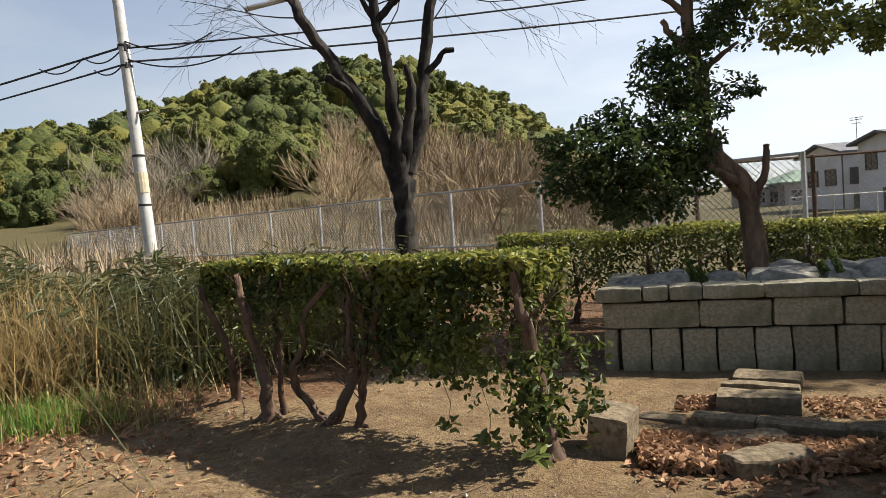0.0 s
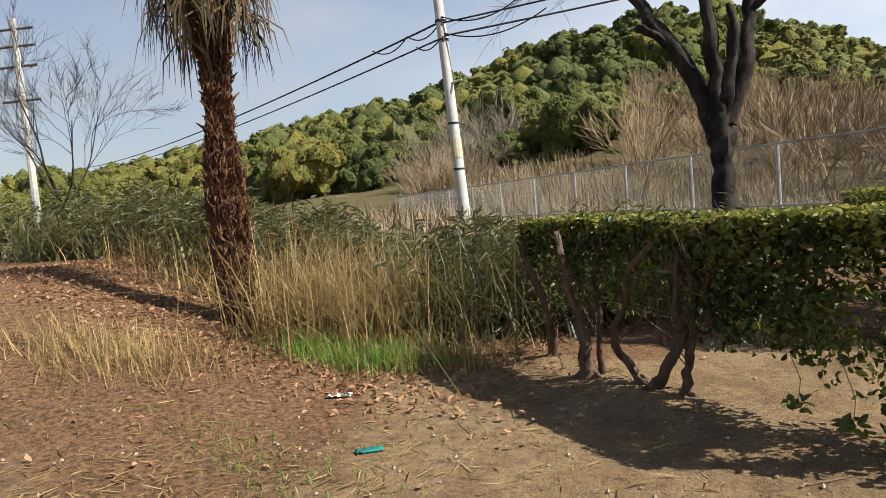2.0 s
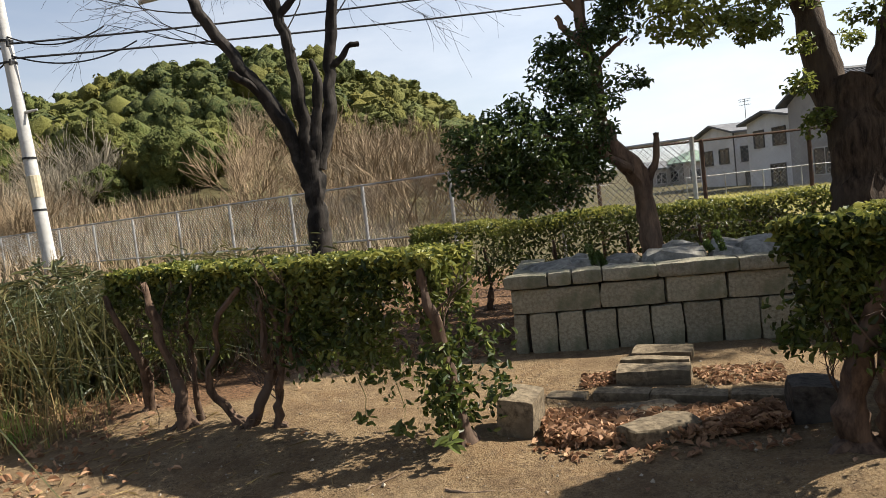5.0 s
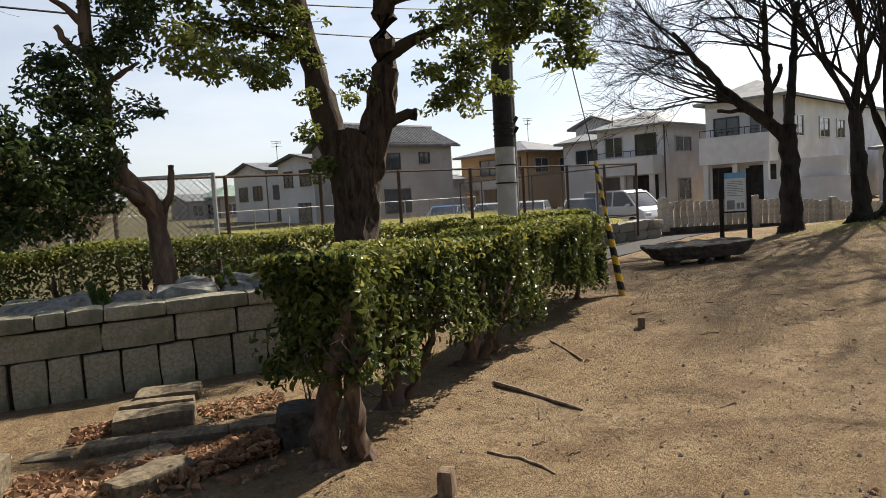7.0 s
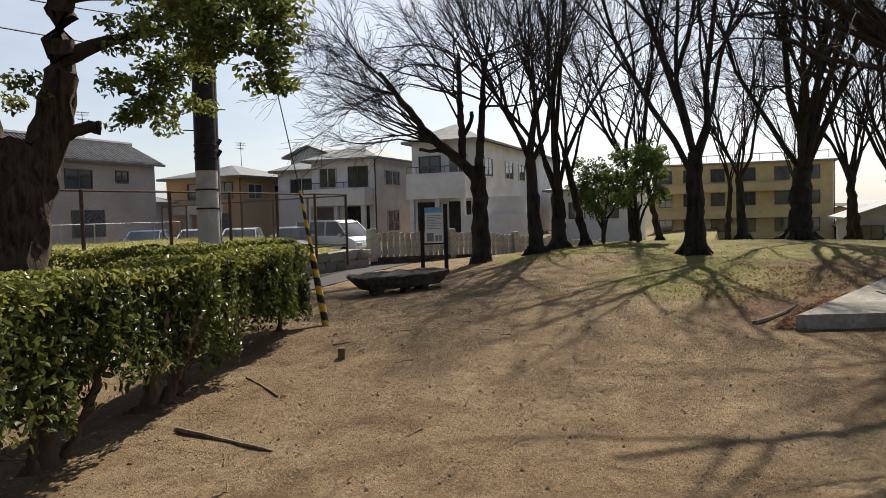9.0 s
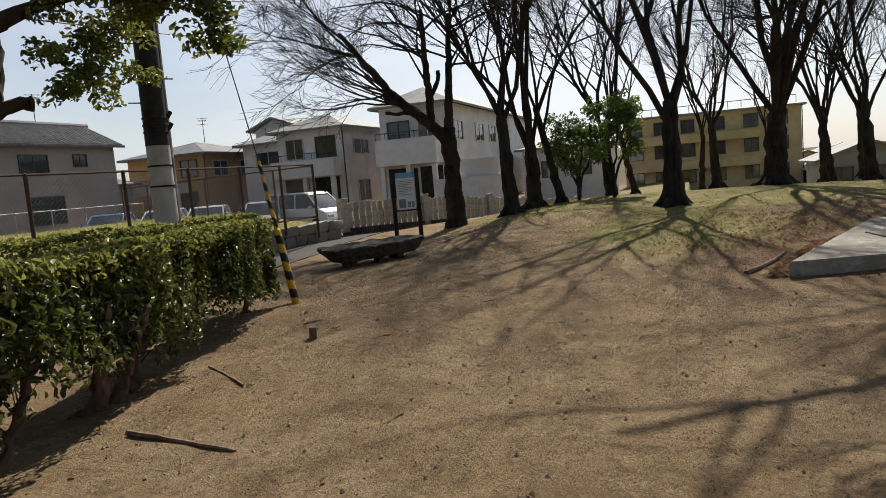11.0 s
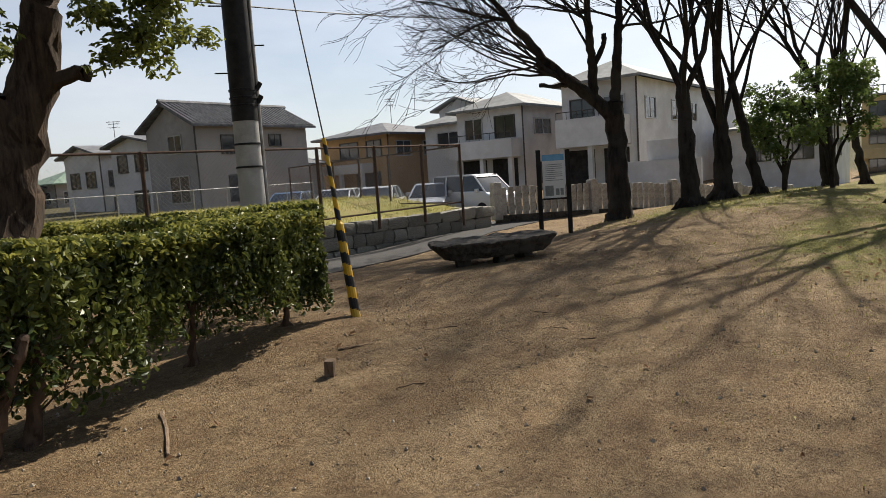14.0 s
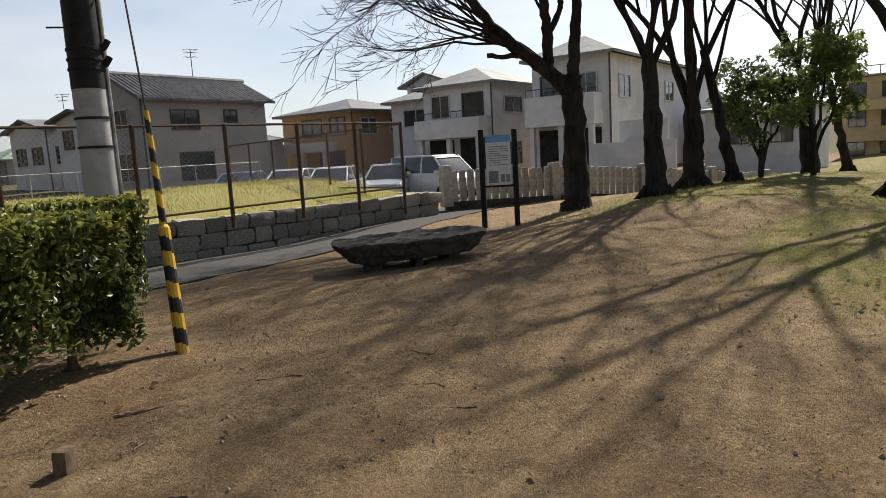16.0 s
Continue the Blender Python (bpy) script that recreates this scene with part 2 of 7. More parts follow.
M_STICK = surface("dry_stick", (0.10, 0.066, 0.042), (0.26, 0.19, 0.13), 18, c=(0.12, 0.085, 0.06), cscale=4, rough=0.9, bstr=0.6, stretch=(1, 1, 0.4))
M_STONE = surface("lichened_granite", (0.14, 0.125, 0.084), (0.38, 0.35, 0.26), 34, c=(0.155, 0.155, 0.10), cscale=4.5, rough=0.9, bstr=1.0, bdist=0.014, per_object=0.18, lo=0.25, hi=0.75)
M_STONEDARK = surface("dark_stone", (0.018, 0.015, 0.013), (0.075, 0.064, 0.052), 16, c=(0.075, 0.066, 0.055), cscale=3.0, rough=0.85, bstr=0.9, bdist=0.015, per_object=0.12)
M_STEPSTONE = surface("worn_stone", (0.065, 0.049, 0.031), (0.22, 0.175, 0.115), 22, c=(0.10, 0.08, 0.054), cscale=3.5, rough=0.9, bstr=0.9, bdist=0.012, per_object=0.15)
M_BOULDER = surface("grey_boulder", (0.11, 0.105, 0.09), (0.31, 0.295, 0.255), 9, c=(0.10, 0.095, 0.078), cscale=3.0, rough=0.9, bstr=0.9, bdist=0.02, per_object=0.15)
M_RUBBLE = surface("rough_wall_stone", (0.12, 0.112, 0.095), (0.34, 0.325, 0.285), 13, c=(0.20, 0.19, 0.155), cscale=2.6, rough=0.92, bstr=1.0, bdist=0.02, per_object=0.25)
M_JOINT = surface("dark_earth_joint", (0.02, 0.017, 0.013), (0.055, 0.046, 0.036), 20, rough=1.0, bstr=0.5)
M_CONC = surface("pale_concrete", (0.33, 0.325, 0.31), (0.47, 0.46, 0.44), 5, c=(0.38, 0.37, 0.345), cscale=1.5, rough=0.85, bstr=0.3, bdist=0.004)
M_CONCDARK = surface("weathered_concrete", (0.055, 0.05, 0.045), (0.13, 0.12, 0.105), 4, c=(0.075, 0.065, 0.055), cscale=1.2, rough=0.9, bstr=0.5, bdist=0.006, stretch=(1, 1, 0.4))
M_SLAB = surface("slab_concrete", (0.20, 0.185, 0.155), (0.34, 0.315, 0.27), 14, c=(0.17, 0.15, 0.12), cscale=0.9, rough=0.9, bstr=0.5, bdist=0.006)
M_PICKET = surface("stone_picket", (0.25, 0.235, 0.21), (0.44, 0.42, 0.385), 12, c=(0.19, 0.175, 0.15), cscale=1.6, rough=0.9, bstr=0.5, bdist=0.006, per_object=0.16)
M_BLACKPAINT = surface("black_sheath", (0.014, 0.014, 0.015), (0.035, 0.034, 0.033), 6, rough=0.55, bstr=0.1)
M_YELLOW = surface("yellow_paint", (0.50, 0.29, 0.02), (0.62, 0.37, 0.035), 10, c=(0.45, 0.30, 0.06), cscale=5, rough=0.55, bstr=0.1)
M_RUST = surface("rusted_steel", (0.05, 0.033, 0.025), (0.15, 0.095, 0.065), 20, c=(0.08, 0.06, 0.05), cscale=3, rough=0.8, bstr=0.3, bdist=0.003, metal=0.2)
M_GALV = surface("galvanised_steel", (0.36, 0.36, 0.355), (0.52, 0.52, 0.51), 15, c=(0.28, 0.25, 0.21), cscale=2, rough=0.5, bstr=0.1, metal=0.6)
M_WIRE = surface("black_cable", (0.012, 0.012, 0.013), (0.03, 0.03, 0.03), 5, rough=0.6, bstr=0)
M_ASPHALT = surface("asphalt", (0.03, 0.028, 0.027), (0.085, 0.08, 0.075), 60, c=(0.06, 0.055, 0.049), cscale=1.2, rough=0.92, bstr=0.6, bdist=0.006)
M_WALLGREY = surface("grey_render", (0.30, 0.28, 0.265), (0.38, 0.36, 0.335), 1.6, c=(0.27, 0.255, 0.24), cscale=0.4, rough=0.9, bstr=0.15, bdist=0.004)
M_WALLWHITE = surface("off_white_render", (0.58, 0.575, 0.57), (0.70, 0.695, 0.69), 1.4, c=(0.54, 0.53, 0.515), cscale=0.4, rough=0.9, bstr=0.15, bdist=0.004)
M_WALLCREAM = surface("cream_render", (0.46, 0.36, 0.19), (0.55, 0.44, 0.25), 1.4, c=(0.41, 0.33, 0.18), cscale=0.3, rough=0.9, bstr=0.15, bdist=0.004)
M_WALLOCHRE = surface("ochre_render", (0.36, 0.23, 0.11), (0.46, 0.30, 0.15), 1.4, c=(0.42, 0.28, 0.15), cscale=0.4, rough=0.9, bstr=0.15, bdist=0.004)
M_TILE = surface("grey_roof_tile", (0.095, 0.095, 0.10), (0.20, 0.20, 0.205), 2.5, c=(0.13, 0.13, 0.13), cscale=0.6, rough=0.6, bstr=0.2)
M_TILEGREEN = surface("green_roof_tile", (0.14, 0.20, 0.15), (0.24, 0.31, 0.24), 2.5, rough=0.6, bstr=0.2)
M_TILERED = surface("red_roof_tile", (0.26, 0.10, 0.07), (0.40, 0.18, 0.13), 2.5, rough=0.7, bstr=0.2)
M_ROOFPALE = surface("pale_slate_roof", (0.20, 0.205, 0.20), (0.29, 0.295, 0.285), 2.2, c=(0.18, 0.18, 0.175), cscale=0.5, rough=0.7, bstr=0.15)
M_TRIM = surface("dark_window_trim", (0.055, 0.05, 0.046), (0.10, 0.092, 0.085), 6, rough=0.6, bstr=0)
M_ALU = surface("aluminium_frame", (0.40, 0.40, 0.40), (0.5, 0.5, 0.5), 6, rough=0.4, bstr=0, metal=0.5)
# near-black paint that stands for the shade inside open bays
M_SHADE = surface("bay_shade", (0.02, 0.019, 0.018), (0.05, 0.047, 0.043), 3, rough=0.9, bstr=0)
M_RUBBER = surface("tyre_rubber", (0.012, 0.012, 0.012), (0.03, 0.03, 0.03), 12, rough=0.85, bstr=0.1)
M_PAPER = surface("printed_panel", (0.60, 0.60, 0.57), (0.70, 0.69, 0.66), 6, rough=0.6, bstr=0)
M_BLUE = surface("blue_panel", (0.12, 0.30, 0.48), (0.20, 0.42, 0.60), 4, rough=0.5, bstr=0)
M_POSTWOOD = surface("black_stained_wood", (0.010, 0.009, 0.008), (0.03, 0.026, 0.023), 12, rough=0.8, bstr=0.3, stretch=(1, 1, 0.2))
M_INK = surface("grey_ink", (0.16, 0.17, 0.16), (0.26, 0.27, 0.25), 9, rough=0.7, bstr=0)
M_RAG = surface("green_cloth", (0.008, 0.07, 0.062), (0.02, 0.17, 0.15), 14, rough=0.9, bstr=0.3)
M_RAGW = surface("pale_plastic_scrap", (0.45, 0.50, 0.46), (0.65, 0.68, 0.62), 14, rough=0.6, bstr=0.2)
M_PEBBLE = surface("pebbles", (0.16, 0.125, 0.085), (0.40, 0.34, 0.26), 3, rough=0.9, bstr=0.2)


def car_paint(name, col):
    m, nt, p = shader(name)
    nt.links.new(mixc(nt, ramp(nt, noise_tex(nt, 2, 4), 0.4, 0.7), col, tuple(0.9 * v for v in col)), p.inputs["Base Color"])
    p.inputs["Metallic"].default_value, p.inputs["Roughness"].default_value, p.inputs["Coat Weight"].default_value = 0.25, 0.3, 1.0
    return m


M_CARWHITE, M_CARSILVER, M_CARBLUE = car_paint("white_car_paint", (0.75, 0.75, 0.74)), car_paint("silver_car_paint", (0.5, 0.52, 0.54)), car_paint("blue_car_paint", (0.10, 0.17, 0.28))
M_GLASS, gnt, gp = shader("tinted_glass")
gnt.links.new(mixc(gnt, ramp(gnt, noise_tex(gnt, 0.7, 3), 0.4, 0.6), (0.025, 0.03, 0.034), (0.06, 0.066, 0.07)), gp.inputs["Base Color"])
gp.inputs["Roughness"].default_value, gp.inputs["Specular IOR Level"].default_value = 0.06, 0.8

# ---- mesh tools ----
rng = np.random.default_rng(7)


class Buf:
    """Gathers vertices and faces of one mesh."""
    def __init__(self):
        self.v, self.f, self.n = [], {}, 0

    def add(self, verts, faces):
        verts, faces = np.asarray(verts, float).reshape(-1, 3), np.asarray(faces, int)
        self.v.append(verts)
        self.f.setdefault(faces.shape[1], []).append(faces + self.n)
        self.n += len(verts)
        return self

    def mesh(self, name, mat, smooth=False):
        me = bpy.data.meshes.new(name)
        v = np.concatenate(self.v)
        blocks = [(k, np.concatenate(b)) for k, b in self.f.items()]
        loops = np.concatenate([b.ravel() for _, b in blocks])
        totals = np.concatenate([np.full(len(b), k) for k, b in blocks])
        me.vertices.add(len(v))
        me.vertices.foreach_set("co", v.ravel())
        me.loops.add(len(loops))
        me.loops.foreach_set("vertex_index", loops)
        me.polygons.add(len(totals))
        me.polygons.foreach_set("loop_start", np.concatenate([[0], np.cumsum(totals)[:-1]]))
        me.polygons.foreach_set("use_smooth", np.full(len(totals), smooth))
        me.update(calc_edges=True)
        me.validate()
        me.materials.append(mat)
        if smooth:
            me.set_sharp_from_angle(angle=radians(42))
        return me


def place(ob, parent):
    if parent is not None:
        ob.parent = parent
    return ob


def part(name, data, mat, parent=None, label="", smooth=False, kind=""):
    """Links a bmesh or a Buf as one mesh object under a thing or a part."""
    if isinstance(data, Buf):
        me = data.mesh(name, mat, smooth)
    elif isinstance(data, bpy.types.Mesh):
        me = data
    else:
        me = bpy.data.meshes.new(name)
        data.to_mesh(me)
        data.free()
        me.materials.append(mat)
        if smooth:
            me.polygons.foreach_set("use_smooth", np.full(len(me.polygons), True))
            me.set_sharp_from_angle(angle=radians(33))
    ob = place(new(name, me), parent)
    return tagged(ob, label, "", "", kind)


def thing(name, m, label, category, group="", kind=""):
    ob = new(name)
    ob.empty_display_size = 0.1
    ob.matrix_world = m
    return tagged(ob, label, category, group, kind)


CUBE_F = np.array([[0, 3, 2, 1], [4, 5, 6, 7], [0, 1, 5, 4], [1, 2, 6, 5], [2, 3, 7, 6], [3, 0, 4, 7]])


def cube(b, lo, hi):
    (x0, y0, z0), (x1, y1, z1) = lo, hi
    return b.add([(x0, y0, z0), (x1, y0, z0), (x1, y1, z0), (x0, y1, z0), (x0, y0, z1), (x1, y0, z1), (x1, y1, z1), (x0, y1, z1)], CUBE_F)


def box(lo, hi, bevel=0.0):
    """A bmesh box with its edges softened."""
    bm = bmesh.new()
    bmesh.ops.create_cube(bm, size=1)
    lo, hi = Vector(lo), Vector(hi)
    for v in bm.verts:
        v.co = Vector(lo[i] + (v.co[i] + 0.5) * (hi[i] - lo[i]) for i in range(3))
    if bevel:
        bmesh.ops.bevel(bm, geom=bm.edges[:], offset=bevel, segments=2, affect='EDGES', profile=0.6)
    return bm


def rough_block(size, seed, wear=0.02, cuts=3, taper=0.0):
    """A hewn stone standing on z = 0: rounded edges and an uneven skin."""
    bm = bmesh.new()
    bmesh.ops.create_cube(bm, size=1)
    bmesh.ops.subdivide_edges(bm, edges=bm.edges[:], cuts=cuts, use_grid_fill=True)
    sx, sy, sz = size
    off = Vector((seed * 3.7, seed * 1.3, seed * 7.1))
    for v in bm.verts:
        c = v.co.copy()
        edge = sum(1 for i in range(3) if abs(abs(c[i]) - 0.5) < 1e-4)
        p = Vector((c.x * sx, c.y * sy, (c.z + 0.5) * sz))
        k = 1 - taper * (c.z + 0.5)
        p.x, p.y = p.x * k, p.y * k
        n = noise.noise_vector(p * 4.5 + off) * wear + noise.noise_vector(p * 12 + off) * wear * 0.5
        if edge > 1:
            p -= Vector((c.x, c.y, c.z)) * 2 * wear * (edge - 1) * 0.35
        if c.z > -0.49:
            p += n
        v.co = p
    return bm


def tube(b, pts, radii, sides=6, cap=True):
    pts = np.asarray(pts, float)
    n = len(pts)
    radii = np.broadcast_to(np.asarray(radii, float), (n,))
    tang = np.gradient(pts, axis=0)
    tang /= np.linalg.norm(tang, axis=1)[:, None] + 1e-9
    up = np.array([0.0, 0, 1]) if abs(tang[0, 2]) < 0.9 else np.array([1.0, 0, 0])
    a = np.cross(tang, up)
    a /= np.linalg.norm(a, axis=1)[:, None] + 1e-9
    c = np.cross(tang, a)
    ang = np.linspace(0, 2 * np.pi, sides, endpoint=False)
    ring = pts[:, None] + radii[:, None, None] * (np.cos(ang)[None, :, None] * a[:, None] + np.sin(ang)[None, :, None] * c[:, None])
    i, j = np.meshgrid(np.arange(n - 1), np.arange(sides), indexing="ij")
    k = (j + 1) % sides
    f = np.stack([i * sides + j, i * sides + k, (i + 1) * sides + k, (i + 1) * sides + j], -1).reshape(-1, 4)
    b.add(ring.reshape(-1, 3), f)
    if cap and sides == 4:
        b.add(ring[-1], [[0, 1, 2, 3]])
    elif cap and sides > 4:
        b.add(np.vstack([ring[-1], pts[-1:] + tang[-1:] * radii[-1] * 0.3]), [[q, (q + 1) % sides, sides] for q in range(sides)])
        b.add(np.vstack([ring[0], pts[:1]]), [[(q + 1) % sides, q, sides] for q in range(sides)])
    return b


def smooth_line(pts, n, r, wob=0.0):
    """A polyline through the points with n steps, gently uneven."""
    pts = np.asarray(pts, float)
    s = np.linspace(0, len(pts) - 1, n)
    out = np.stack([np.interp(s, np.arange(len(pts)), pts[:, k]) for k in range(3)], 1)
    for _ in range(2):
        out[1:-1] = (out[:-2] + 2 * out[1:-1] + out[2:]) / 4
    if wob:
        out[1:-1] += r.normal(0, wob, (n - 2, 3))
    return out


def kites(b, pos, nrm, size, r, aspect=0.5, fold=0.18, jitter=0.7, along=None, plain=False):
    """Small folded leaves at pos, facing about nrm."""
    n = len(pos)
    nrm = nrm + r.normal(0, jitter, (n, 3))
    nrm /= np.linalg.norm(nrm, axis=1)[:, None] + 1e-9
    t = r.normal(0, 1, (n, 3)) if along is None else along + r.normal(0, 0.35, (n, 3))
    t -= nrm * (t * nrm).sum(1)[:, None]
    t /= np.linalg.norm(t, axis=1)[:, None] + 1e-9
    s = np.cross(nrm, t)
    L = (size * r.uniform(0.6, 1.35, n))[:, None]
    w = L * aspect * 0.5
    if not plain:
        curl = nrm * L * r.uniform(-0.12, 0.05, (n, 1))
        up = nrm * L * fold
        v = np.stack([pos - t * L * 0.5, pos - t * L * 0.2 + s * w + up, pos + t * L * 0.22 + s * w * 0.8 + up, pos + t * L * 0.5 + curl, pos + t * L * 0.22 - s * w * 0.8 + up, pos - t * L * 0.2 - s * w + up], 1)
        o = 6 * np.arange(n)[:, None]
        return b.add(v.reshape(-1, 3), np.concatenate([o + [[0, 1, 2, 3]], o + [[0, 3, 4, 5]]]))
    v = np.stack([pos - t * L * 0.5, pos + s * w + nrm * L * fold, pos + t * L * 0.5, pos - s * w + nrm * L * fold], 1)
    return b.add(v.reshape(-1, 3), np.arange(4 * n).reshape(n, 4))


def fork(r, start, way, length, radius, level, out, spread=0.55, up=0.25, kids=(3, 5), steps=5, shrink=0.62, minr=0.004):
    """Grows a limb with its twigs as polylines with radii."""
    way = np.asarray(way, float) / np.linalg.norm(way)
    pts, d = [np.asarray(start, float)], way.copy()
    for _ in range(steps):
        d = d + r.normal(0, 0.12, 3) + np.array([0, 0, up * 0.12])
        d /= np.linalg.norm(d)
        pts.append(pts[-1] + d * length / steps)
    end = max(radius * (0.35 if level else 0.2), minr * 0.6)
    out.append((np.array(pts), np.linspace(radius, end, steps + 1), level))
    if level <= 0:
        return
    for q in range(r.integers(kids[0], kids[1] + 1)):
        f = r.uniform(0.3, 1.0)
        i = min(int(f * steps), steps - 1)
        base = pts[i] + (pts[i + 1] - pts[i]) * (f * steps - i)
        side = r.normal(0, 1, 3)
        side -= d * side.dot(d)
        side /= np.linalg.norm(side)
        dd = d + side * r.uniform(0.6, 1.3) * spread + np.array([0, 0, up])
        rad = max((radius * (1 - f) + end * f) * 0.62, minr)
        fork(r, base, dd, length * shrink * r.uniform(0.75, 1.25), rad, level - 1, out, spread, up, kids, steps, shrink, minr)


def limbs(b, out):
    for pts, rad, level in out:
        tube(b, pts, rad, 7 if rad[0] > 0.05 else (5 if rad[0] > 0.02 else 3), cap=rad[0] > 0.02)
    return b


def sstep(a, b, x):
    t = np.clip((np.asarray(x, float) - a) / (b - a), 0, 1)
    return t * t * (3 - 2 * t)


def wob(x, y, s, k=0.0):
    return np.sin(x * s + 1.3 * np.sin(y * s * 0.7 + k)) * np.cos(y * s * 1.1 + 0.8 * np.sin(x * s * 0.6 + k))


# ---- ground ----
FIRST_LINE = [(0.60, 3.92), (-0.6, 4.84), (-1.95, 5.99)]
SECOND_LINE = [(2.30, 2.92), (3.3, 3.42), (4.8, 3.98), (6.6, 4.55), (7.85, 4.88)]


def mound(x, y, line):
    """Soil heaped along a hedge's foot."""
    d2 = np.full(np.shape(x), 1e9)
    for (ax, ay), (bx, by) in zip(line, line[1:]):
        vx, vy = bx - ax, by - ay
        t = np.clip(((x - ax) * vx + (y - ay) * vy) / (vx * vx + vy * vy), 0, 1)
        d2 = np.minimum(d2, (x - ax - t * vx) ** 2 + (y - ay - t * vy) ** 2)
    return np.exp(-d2 / 0.30)


def ground_z(x, y):
    """Height of the ground sheet, without the raised lawn."""
    x, y = np.asarray(x, float), np.asarray(y, float)
    z = 0.045 * np.clip(x - 6, 0, 12) * (1 - 0.92 * sstep(2.0, 8.0, y)) * (1 - 0.3 * sstep(-3, -9, y))
    z = z - (0.05 * np.clip(x - 22, 0, 40) + 0.02 * np.clip(x - 62, 0, 300)) * (1 - sstep(6, 16, y))
    z = z - 0.16 * sstep(7.2, 9.0, y) * sstep(16.8, 13.0, x) * sstep(6.5, 9.5, x) * sstep(20, 15, y)
    bank = np.clip(-x - 3.6 - 0.25 * np.clip(y - 5, -3, 3), 0, 5) * 0.21
    z = z + bank * sstep(1.0, 4.5, y)
    z = z + 0.012 * wob(x, y, 1.7) + 0.02 * wob(x, y, 0.6, 2) * sstep(3, 6, np.hypot(x, y))
    z = z - 0.45 * sstep(17.5, 20.0, x) * sstep(36, 33.5, x) * sstep(11.2, 13.0, y) * sstep(31.4, 29.4, y)
    z = z + 0.07 * mound(x, y, FIRST_LINE) + 0.09 * mound(x, y, SECOND_LINE)
    # wooded hill to the north and north-west
    rr, az = np.hypot(x, y), np.degrees(np.arctan2(x, np.maximum(y, 0.01)))
    slope = np.interp(az, [-70, -60, -51, -48, -44, -38.6, -35, -30, -25, -21, -15.4, -11, -7, -4.8, -1, 1.5, 5, 8.5, 12, 15], [0.5, 1.5, 3.0, 3.8, 4.7, 6.0, 6.8, 7.6, 8.7, 9.8, 11.5, 12.5, 13.0, 13.0, 12.2, 10.9, 9.8, 7.2, 3.6, 1.2])
    peak = 138 * np.tan(np.radians(slope))
    hill = peak * np.clip((rr - 26) / 114, 0, 1) ** 1.25 * (1 - 0.5 * sstep(150, 380, rr)) * (y > 0)
    far = 9 * sstep(250, 420, rr)
    low = -1.2 * sstep(14, 24, y) * sstep(12, 2, x) * (1 - sstep(28, 40, rr)) * 0.5
    return z + hill + far + low


def axis(lo, hi, step, far):
    mid = np.arange(lo, hi + step / 2, step)
    out = [hi]
    while out[-1] < far:
        out.append(out[-1] + max(step, 0.13 * (out[-1] - hi + 1.5)))
    neg = [lo]
    while neg[-1] > -far:
        neg.append(neg[-1] - max(step, 0.13 * (lo - neg[-1] + 1.5)))
    return np.concatenate([neg[:0:-1], mid, out[1:]])


def build_ground():
    xs, ys = axis(-7, 19, 0.14, 620), axis(-4, 10, 0.14, 620)
    X, Y = np.meshgrid(xs, ys, indexing="ij")
    Z = ground_z(X, Y) + 0.010 * wob(X, Y, 6.1, 1) * (np.hypot(X, Y) < 30)
    i, j = np.meshgrid(np.arange(len(xs) - 1), np.arange(len(ys) - 1), indexing="ij")
    n = len(ys)
    f = np.stack([i * n + j, (i + 1) * n + j, (i + 1) * n + j + 1, i * n + j + 1], -1).reshape(-1, 4)
    b = Buf().add(np.stack([X, Y, Z], -1).reshape(-1, 3), f)
    me = b.mesh("ground", M_GROUND, True)
    x, y = X.ravel(), Y.ravel()
    leaf = sstep(-2.2, -4.2, x + 0.25 * (y - 5)) * sstep(2.5, 5.5, y + 0.25 * x + 1.8) + 0.8 * sstep(6.3, 7.2, y) * sstep(4, 2, x) * sstep(-3, 0, x)
    leaf += 0.42 * sstep(-1.8, -3.2, x) * sstep(5.0, 3.0, y)
    leaf += 0.62 * sstep(8, 11, x) * sstep(1.0, -1.5, y) + 0.30 * sstep(1.0, 5.0, x) * sstep(1.6, -1.5, y) + sstep(5.0, 6.5, y) * sstep(-0.5, -1.6, x)
    moss = 0.6 * np.exp(-(((x - 13.5) / 2.6) ** 2 + ((y - 0.6) / 1.5) ** 2)) + 0.62 * sstep(15.5, 17.5, x) * sstep(6.2, 4.5, y)
    moss += 0.5 * np.exp(-(((x + 3.0) / 0.8) ** 2 + ((y - 5.7) / 0.5) ** 2)) + 0.35 * sstep(8, 12, x) * sstep(2.6, 0, y)
    wild = np.maximum(sstep(12.5, 16, y - 0.15 * x) * sstep(24, 16, x - 0.2 * y), sstep(60, 110, np.hypot(x, y)))
    col = np.stack([np.clip(leaf, 0, 1), np.clip(moss, 0, 1), np.clip(wild, 0, 1), np.ones_like(x)], -1)
    at = me.color_attributes.new("mask", 'FLOAT_COLOR', 'POINT')
    at.data.foreach_set("color", col.astype(np.float32).ravel())
    ob = new("ground", me)
    tagged(ob, "trodden sandy park earth with dry leaves and moss", "ground", "", "structure")


build_ground()


def gz(x, y):
    return float(ground_z(x, y))


